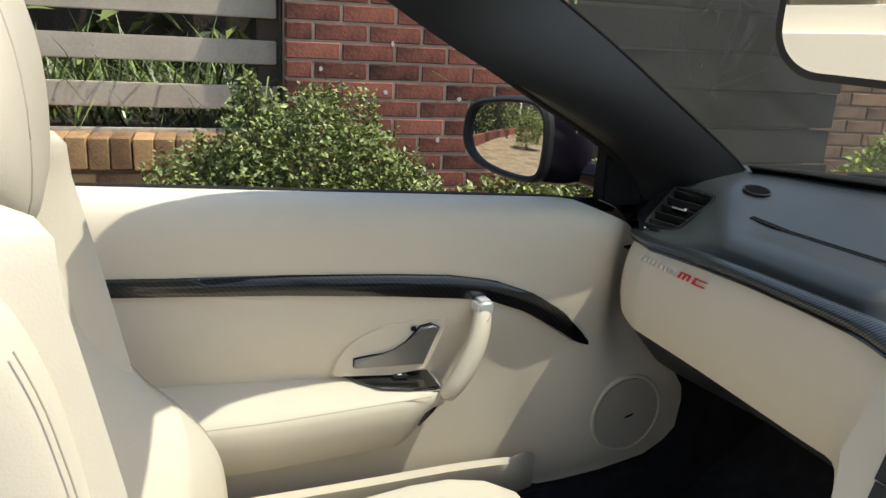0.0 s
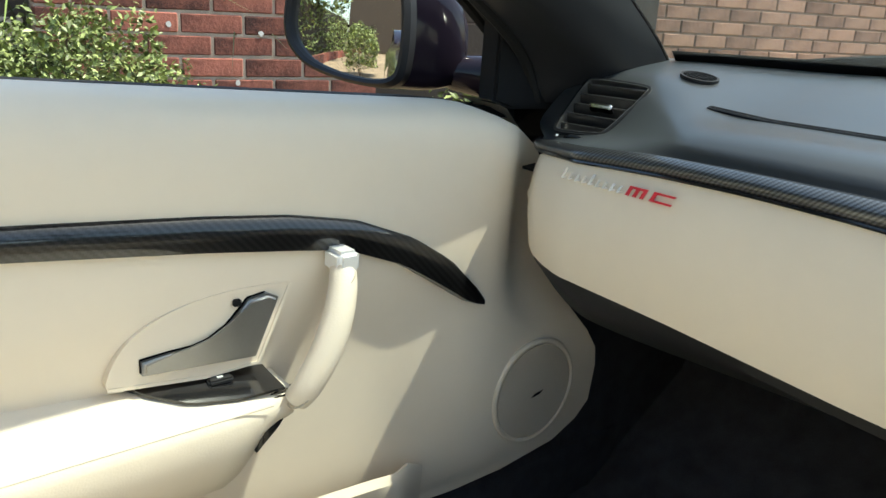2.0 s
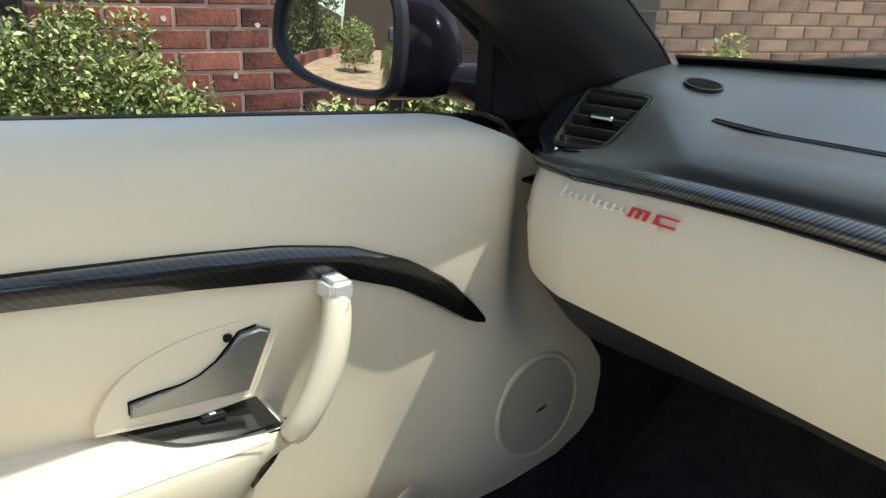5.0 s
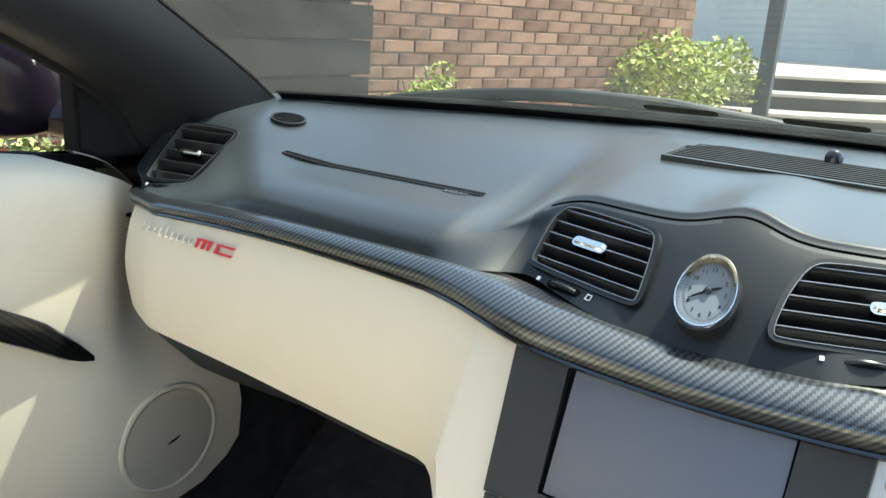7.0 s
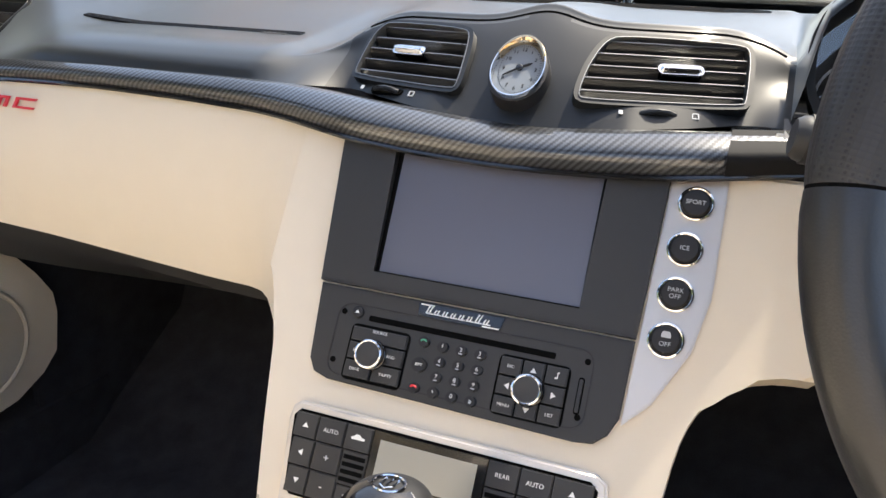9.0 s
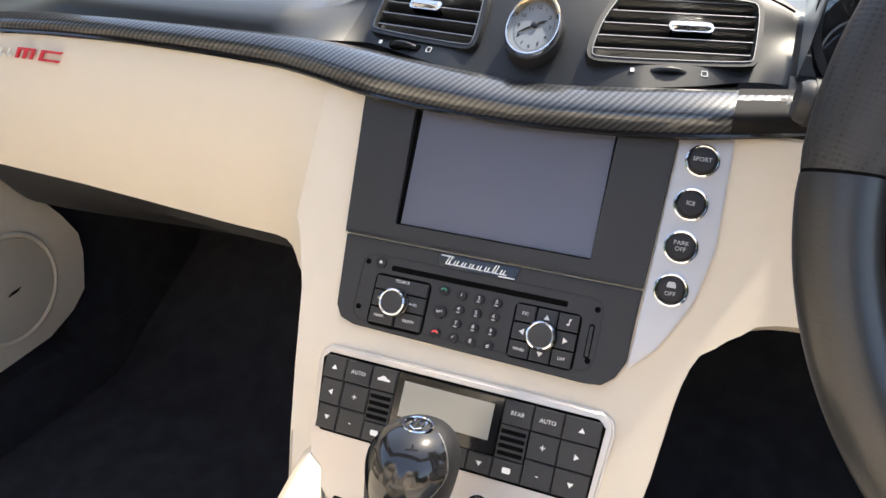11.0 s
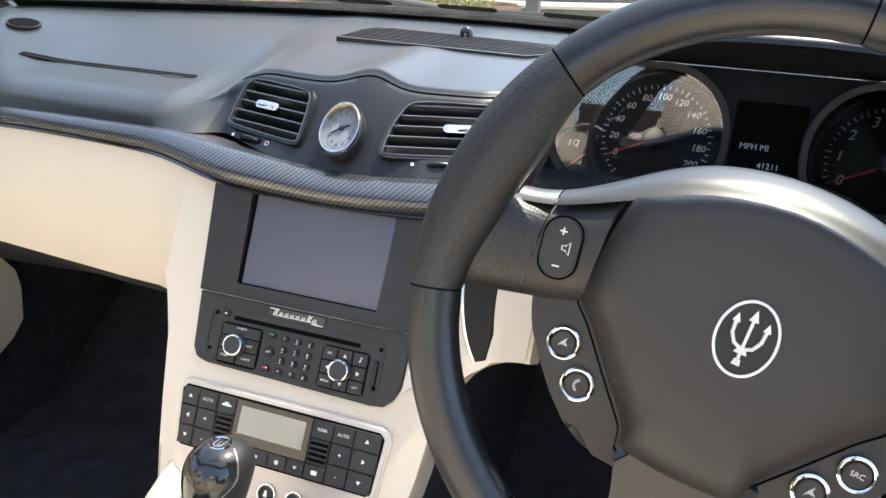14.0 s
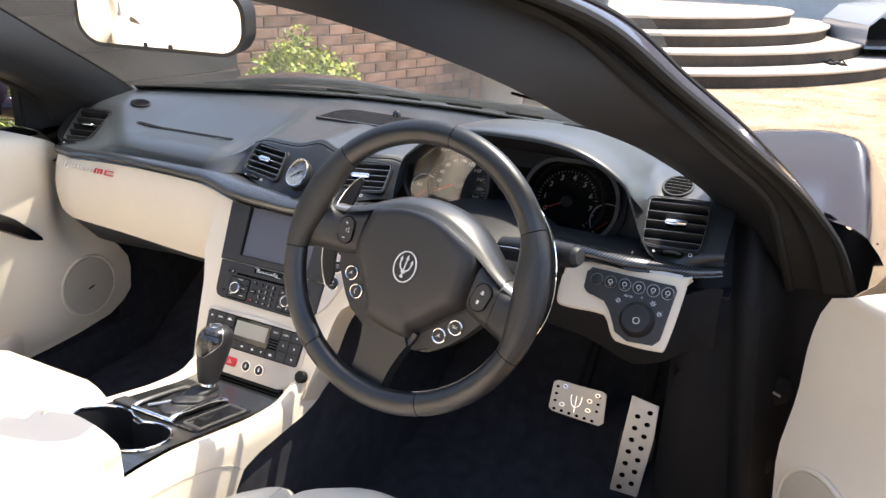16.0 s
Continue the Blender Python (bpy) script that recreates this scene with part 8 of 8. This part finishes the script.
def slab(nm, lbl, o, along, out, length, z0, z1, depth, material, kind="structure", category="wall", inset=0.012):
    w = thing(nm, lbl, category, None, kind=kind)
    bm = bmesh.new()
    a, n = Vector(along).normalized(), Vector(out).normalized()
    o = Vector(o)
    lo = [o - n * inset + a * 0.006, o - n * inset + a * (length - 0.006), o - n * depth + a * (length - 0.006), o - n * depth + a * 0.006]
    v0 = [bm.verts.new((p.x, p.y, z0)) for p in lo]
    v1 = [bm.verts.new((p.x, p.y, z1)) for p in lo]
    bm.faces.new(v0)
    bm.faces.new(v1)
    for i in range(4):
        bm.faces.new((v0[i], v0[(i + 1) % 4], v1[(i + 1) % 4], v1[i]))
    part("mortar_core", bm, material, w)
    return w


wall_1 = slab("wall_1", "red brick pier with pale mortar and lichen spots", pier_o, PD, PN, 1.215, GZ, 1.62, 0.33, MORTAR, inset=0.0042)
bm = bmesh.new()
rnd = random.Random(4)
for _ in range(26):
    x, z = rnd.uniform(0.1, 1.15), rnd.uniform(0.45, 1.3)
    q = pier_o + PD * x + PN * 0.0015
    prism(bm, [(0.012 * rnd.uniform(0.5, 1.0) * math.cos(a), 0.012 * rnd.uniform(0.6, 1.0) * math.sin(a)) for a in (2 * math.pi * k / 10 for k in range(10))], 0, 0.0015, 0, basis((q.x, q.y, z), PD, (0, 0, 1), PN))
part("lichen_spots", bm, SPOT, wall_1, "pale lichen spots")


def fence(nm, lbl, o, along, out, length, zs, seed, wood, tall=0.096):
    f = thing(nm, lbl, "fence", None)
    a, n = Vector(along).normalized(), Vector(out).normalized()
    rnd = random.Random(seed)
    for z in zs:
        b = bmesh.new()
        m = basis(Vector(o) + a * (length / 2) + Vector((0, 0, z - o[2])), a, (0, 0, 1), n) @ pose(0, 0, 0, 0, rnd.uniform(-1, 1), rnd.uniform(-0.25, 0.25))
        box(b, (0, 0, 0), (length, tall, 0.038), 0.004, m)
        part("plank", b, wood, f)
    x = 0.05
    while x < length:
        b = bmesh.new()
        box(b, (0, 0, 0), (0.09, 0.09, 1.7), 0.006, basis(Vector(o) + a * x - n * 0.07 + Vector((0, 0, 0.70 - o[2])), a, n, (0, 0, 1)))
        part("post", b, POSTWOOD, f, "dark timber post")
        x += 1.75
    return f


fence("fence", "weathered horizontal plank fence beside the brick pier", tuple(pier_o - PN * 0.15 - PD * 3.60), PD, PN, 3.58, [0.02, 0.195, 0.37, 0.55, 0.735, 0.915, 1.10, 1.29], 3, TIMBER)
fence("fence", "dark stained slatted fence between pier and house", tuple(pier_o - PN * 0.15 + PD * 1.23), PD, PN, 1.62, [0.02, 0.195, 0.37, 0.55, 0.735, 0.915, 1.10, 1.29, 1.48, 1.66, 1.84], 9, DARKFENCE, 0.172)
planter = slab("planter_wall", "low weathered brick planter wall", tuple(pier_o + PN * 0.05 - PD * 3.80), PD, PN, 3.78, GZ, 0.46, 0.22, MORTAR_OLD, category="low wall")
bm = bmesh.new()
sheet(bm, [[(x, 2.93 - 0.131 * x, 0.57), (x, 5.6 - 0.13 * x, 0.85)] for x in (-6, -3, 0, 1.3)])
part("soil_bed", bm, SOIL, planter, "dark soil behind the wall")
straps = thing("strap_leaf_plants", "clumps of strap-shaped leaves behind the fence", "plants", None, kind="stuff")
bm = bmesh.new()
rnd = random.Random(12)
for _ in range(2600):
    x = rnd.uniform(-3.4, 1.0)
    base = Vector((x, 3.07 - 0.131 * x + rnd.uniform(0.04, 0.9), 0.56))
    ln = rnd.uniform(0.25, 0.75)
    az = rnd.uniform(0, 6.28)
    d = Vector((math.cos(az), math.sin(az), 0))
    w = Vector((-d.y, d.x, 0)) * rnd.uniform(0.004, 0.009)
    droop = rnd.uniform(0.5, 1.3)
    pts = [base + d * (ln * 0.75 * t * droop) + Vector((0, 0, ln * (t * 1.2 - droop * 0.9 * t * t))) for t in (0, 0.33, 0.66, 1.0)]
    vs = [(bm.verts.new(p - w * (1 - i / 3.2)), bm.verts.new(p + w * (1 - i / 3.2))) for i, p in enumerate(pts)]
    for (a, b2), (c, d2) in zip(vs, vs[1:]):
        bm.faces.new((a, b2, d2, c))
part("blades", bm, BLADE, straps)
bush("bush", "rounded glossy green shrub before the brick pier", [((0.05, 2.36, 0.40), (0.40, 0.36, 0.44), 0.30), ((0.22, 2.34, 0.50), (0.32, 0.32, 0.42), 0.26), ((0.42, 2.32, 0.36), (0.32, 0.30, 0.38), 0.22), ((-0.12, 2.38, 0.30), (0.32, 0.30, 0.40), 0.20), ((0.53, 2.30, 0.26), (0.24, 0.26, 0.32), 0.14), ((-0.02, 2.36, 0.80), (0.06, 0.05, 0.09), 0.01)], 34000, 0.0128, LEAF, 21, (0.15, 2.36, GZ))
bush("bush", "dark green shrub low beside the pier", [((1.15, 2.50, 0.20), (0.45, 0.25, 0.36), 0.6), ((1.70, 2.46, 0.25), (0.40, 0.25, 0.40), 0.4)], 4000, 0.024, LEAF, 35, (1.3, 2.5, GZ))
bush("bush", "pale flowering shrub low beside the planter", [((-0.95, 2.90, 0.40), (0.28, 0.16, 0.28), 1.0)], 1500, 0.018, LEAF_LIME, 44, (-0.95, 2.9, GZ))
bush("bush", "lime green clipped shrub before the house wall", [((3.30, 2.36, 0.28), (0.40, 0.34, 0.44), 0.7), ((3.62, 2.28, 0.22), (0.26, 0.28, 0.34), 0.3)], 5000, 0.026, LEAF_LIME, 52, (3.35, 2.36, GZ))

# house wall
HD = Vector((0.962, -0.273, 0)).normalized()
HN = Vector((-0.273, -0.962, 0)).normalized()
house_o = Vector((3.16, 2.83, GZ))
HL = 3.3
wall_2 = slab("wall_2", "old multi-coloured brick house wall", house_o, HD, HN, HL, GZ, 2.86, 0.35, MORTAR_OLD)
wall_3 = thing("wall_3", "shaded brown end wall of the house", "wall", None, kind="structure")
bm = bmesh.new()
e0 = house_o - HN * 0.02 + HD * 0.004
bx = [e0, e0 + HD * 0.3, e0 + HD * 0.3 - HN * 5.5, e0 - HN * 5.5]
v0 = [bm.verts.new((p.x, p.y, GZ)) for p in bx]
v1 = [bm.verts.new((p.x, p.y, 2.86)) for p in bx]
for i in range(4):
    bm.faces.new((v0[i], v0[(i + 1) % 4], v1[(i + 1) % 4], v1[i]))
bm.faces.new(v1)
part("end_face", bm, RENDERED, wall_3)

# curved stone steps
steps = thing("garden_steps", "wide curved stone steps with dark risers and pale treads", "steps")
SC = Vector((12.6, 3.6, 0))
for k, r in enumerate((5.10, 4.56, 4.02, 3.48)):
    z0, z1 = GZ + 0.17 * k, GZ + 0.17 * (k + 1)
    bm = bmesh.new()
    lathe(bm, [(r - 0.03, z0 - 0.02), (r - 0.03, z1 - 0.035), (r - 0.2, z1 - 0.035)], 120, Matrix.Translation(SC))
    st = part("riser", bm, RISER, steps, "dark brown stone riser")
    bm = bmesh.new()
    lathe(bm, [(r - 0.25, z1 - 0.04), (r, z1 - 0.034), (r + 0.006, z1 - 0.016), (r, z1), (r - 0.7, z1)], 120, Matrix.Translation(SC))
    part("tread", bm, STONE, steps, "pale stone tread")
landing = thing("wall_4", "pale wall of the house beyond the steps", "wall", None, kind="structure")
bm = bmesh.new()
box(bm, (16.5, 2.0, 2.5), (0.3, 15.0, 5.3), 0.0)
part("face", bm, BLUEGREY, landing)

# pots
def pot(x, y, r, h, material, lbl, plant_n, plant_r, plant_h, lm, seed, size=0.03):
    p = thing("plant_pot", lbl, "plant pot", at(x, y, GZ), "plant pots")
    b = bmesh.new()
    lathe(b, [(r * 0.72, 0), (r * 0.80, h * 0.3), (r * 0.95, h * 0.86), (r * 1.05, h * 0.88), (r * 1.06, h), (r * 0.92, h), (r * 0.9, h * 0.92)], 28)
    part("pot_body", b, material, p)
    b = bmesh.new()
    lathe(b, [(r * 0.91, h * 0.88), (r * 0.91, h * 0.925)], 20)
    part("soil", b, SOIL, p)
    b = bmesh.new()
    leafy(b, (0, 0, h + plant_h * 0.45), (plant_r, plant_r, plant_h * 0.6), plant_n, size, seed, 0.3)
    part("foliage", b, lm, p)


pot(5.50, 1.82, 0.22, 0.44, POTGREY, "pale stone pot with a loose green shrub", 2200, 0.50, 0.68, LEAF_LIME, 61, 0.034)
pot(6.93, 1.84, 0.26, 0.46, POTCLAY, "terracotta pot with a green shrub", 1500, 0.46, 0.66, LEAF_LIME, 67, 0.034)
pot(7.9, 2.55, 0.26, 0.44, POTGREY, "grey stone pot with clipped green plants", 900, 0.34, 0.40, LEAF, 71, 0.034)
pot(7.9, 3.20, 0.26, 0.44, POTGREY, "grey stone pot with clipped green plants", 900, 0.34, 0.40, LEAF, 73, 0.034)
post = thing("gate_post", "dark grey painted post beside the steps", "post", at(6.95, 1.45, GZ))
bm = bmesh.new()
box(bm, (0, 0, 1.1), (0.12, 0.12, 2.2), 0.008)
box(bm, (0, 0, 2.22), (0.16, 0.16, 0.05), 0.01)
part("post_shaft", bm, POSTGREY, post)


def parked_car(x, y, rz, material, lbl):
    c = thing("parked_car", lbl, "car", pose(x, y, GZ, 0, 0, rz), "parked cars")
    b = bmesh.new()
    rows = []
    for s, w in ((-0.88, 0.9), (-0.86, 1.0), (-0.5, 1.02), (0, 1.03), (0.5, 1.02), (0.86, 1.0), (0.88, 0.9)):
        rows.append([(px, s, pz * (1 if abs(s) < 0.87 else 0.96)) for px, pz in ((-2.1, 0.30), (-2.12, 0.62), (-1.9, 0.88), (-1.3, 0.92), (-0.7, 1.38 if abs(s) < 0.6 else 0.93), (0.4, 1.40 if abs(s) < 0.6 else 0.93), (1.1, 0.95), (1.9, 0.80), (2.1, 0.60), (2.1, 0.30), (-2.1, 0.30))])
    sheet(b, rows)
    b2 = part("car_shell", b, material, c)
    for wx in (-1.3, 1.35):
        for s in (-1, 1):
            b = bmesh.new()
            lathe(b, [(0.30, -0.10), (0.32, -0.08), (0.32, 0.08), (0.30, 0.10), (0.21, 0.10)], 28, pose(wx, s * 0.82, 0.32, 90, 0, 0))
            tyre = part("wheel", b, RUBBER, c, "dark wheel")
            b = bmesh.new()
            for k in range(10):
                box(b, (0.10, 0, 0), (0.19, 0.030, 0.02), 0.004, pose(wx, s * 0.925, 0.32, 90, 0, 0) @ pose(0, 0, 0, 0, 0, 36 * k))
            part("rim_spokes", b, SATIN, tyre)


parked_car(13.4, -2.55, 112, WHITEPAINT, "pale silver car parked beyond the steps")
sandals = thing("sandals", "pair of dark sandals lying on the lowest step", "sandals", at(10.55, -0.70, GZ + 0.17))
for k in range(2):
    b = bmesh.new()
    prism(b, [(-0.12, -0.04), (0.0, -0.035), (0.13, -0.045), (0.15, 0.0), (0.13, 0.045), (0.0, 0.035), (-0.12, 0.04)], 0, 0.025, 0.008, at(0.0, 0.13 * k, 0, 20))
    tube(b, [(0.03, 0.13 * k - 0.045, 0.02), (0.04, 0.13 * k, 0.06), (0.05, 0.13 * k + 0.045, 0.02)], 0.010, 6)
    part("sandal", b, RUBBER, sandals)

# lane and hedges behind the car
def hedge(nm, lbl, x0, x1, y, w, h, n, seed):
    hd = thing(nm, lbl, "hedge", None, kind="stuff")
    bm = bmesh.new()
    rnd = random.Random(seed)
    for _ in range(n):
        x = x0 + (x1 - x0) * rnd.random()
        t = rnd.random()
        yy = y + w * (rnd.random() - 0.5)
        zz = GZ + h * (0.05 + 0.95 * t) * (0.85 + 0.25 * noise.noise(Vector((x * 0.7, seed, 0)))) * (1 - 0.35 * abs((yy - y) / w) ** 2)
        q = Euler((rnd.uniform(-1, 1), rnd.uniform(-1, 1), rnd.uniform(0, 6.28))).to_matrix()
        s = rnd.uniform(0.06, 0.13)
        vs = [bm.verts.new(Vector((x, yy, zz)) + q @ (Vector(v) * s)) for v in ((-0.9, 0, 0), (0, -0.4, 0.1), (0.9, 0, -0.1), (0, 0.4, 0.1))]
        bm.faces.new((vs[0], vs[1], vs[2]))
        bm.faces.new((vs[0], vs[2], vs[3]))
    part("leaves", bm, HEDGE, hd)
    bm = bmesh.new()
    box(bm, ((x0 + x1) / 2, y, GZ + h * 0.42), (abs(x1 - x0), w * 0.55, h * 0.8))
    part("dense_core", bm, SOIL, hd)


hedge("hedge", "dark green planting behind the fence", -7.0, 2.6, 4.7, 1.0, 2.6, 7000, 87)
hedge("hedge", "tall green hedge along the lane behind the car", -26, -4.6, 4.9, 1.5, 2.7, 10000, 81)
hedge("hedge", "green hedge along the lane behind the car", -30, -2.5, -5.2, 1.4, 1.9, 6000, 83)
hedge("hedge", "tall hedge closing the far end of the lane", -34, -27, 0.0, 16.0, 5.5, 9000, 85)
kerb = thing("lane_kerb", "low red brick edging along the lane", "low wall", None)
for k in range(24):
    b = bmesh.new()
    x = -5.2 - 0.92 * k
    box(b, (x, 3.55 + 0.35 * math.sin(k * 0.19) + 0.02 * (k % 2), GZ + 0.15), (0.90, 0.22, 0.34), 0.02)
    part("kerb_block", b, BRICK, kerb)
bush("bush", "rounded clipped shrub beside the lane", [((-9.4, 1.75, 0.55), (0.75, 0.70, 0.85), 1.0)], 3500, 0.05, LEAF, 91, (-9.4, 1.75, GZ))

def tree(x, y, h, r, seed):
    """A broad tree beyond the drive: tapered trunk, limbs and an uneven crown of leaf clumps."""
    rnd = random.Random(seed)
    t = thing("tree", "broad green tree standing along the lane", "tree", at(x, y, GZ), "trees along the lane")
    bm = bmesh.new()
    tube(bm, [(0, 0, -0.1), (0.05, 0.02, h * 0.25), (-0.05, 0.06, h * 0.55), (0.02, 0.0, h * 0.85)], [0.22, 0.17, 0.11, 0.03], 10)
    for k in range(9):
        a = 2.4 * k
        z = h * (0.25 + 0.055 * k)
        tube(bm, [(0, 0, z), (0.5 * r * math.cos(a), 0.5 * r * math.sin(a), z + 0.10 * h), (0.85 * r * math.cos(a), 0.85 * r * math.sin(a), z + 0.14 * h)], [0.08, 0.05, 0.015], 6)
    part("trunk", bm, TWIG, t)
    bm = bmesh.new()
    for k in range(16):
        a, q = 2.4 * k, 0.35 + 0.6 * rnd.random()
        c = (r * q * math.cos(a) * 0.8, r * q * math.sin(a) * 0.8, h * (0.22 + 0.70 * (k + 0.5) / 16))
        leafy(bm, c, (r * 0.5, r * 0.5, h * 0.14), 330, 0.17, seed * 31 + k, 0.35)
    part("crown", bm, HEDGE, t)


for k, (x, y, h, r) in enumerate(((-6.6, 6.4, 7.0, 2.2), (-9.8, 5.6, 7.4, 2.3), (-9.0, -6.6, 7.0, 2.4), (-13.0, -6.2, 7.6, 2.5), (-14.0, 5.4, 7.5, 2.4))):
    tree(x, y, h, r, 101 + k)

# bricks last
brick_run(wall_1, pier_o, PD, 1.215, GZ, 23, BRICK, seed=5, out=PN, depth=0.09)
brick_run(wall_2, house_o, HD, HL, GZ, 40, BRICK_OLD, seed=6, out=HN, depth=0.09, limit=lambda x, z: abs(z - 0.85) * 2.0 + x, rest=BRICK_STUFF)
brick_run(planter, pier_o + PN * 0.05 - PD * 2.40, PD, 2.38, GZ, 8, BRICK_TAN, seed=7, out=PN, depth=0.09)
rnd = random.Random(8)
me = None
for k in range(30):
    if me is None:
        b = bmesh.new()
        box(b, (0, 0, 0), (0.0745, 0.215, 0.125), 0.005, None, 1)
        me = bpy.data.meshes.new("coping_brick")
        b.to_mesh(me)
        b.free()
        me.materials.append(BRICK_TAN)
    p = pier_o + Vector((0, 0, 0.525 - GZ)) + PN * 0.05 + PD * (0.04 + 0.079 * k - 2.40) - PN * 0.095
    ob = new("coping_brick", me)
    ob.parent = planter
    ob.matrix_basis = basis(p, PD, -PN, (0, 0, 1)) @ pose(0, 0, rnd.uniform(-0.003, 0.003), rnd.uniform(-1, 1), rnd.uniform(-1, 1), rnd.uniform(-1, 1))
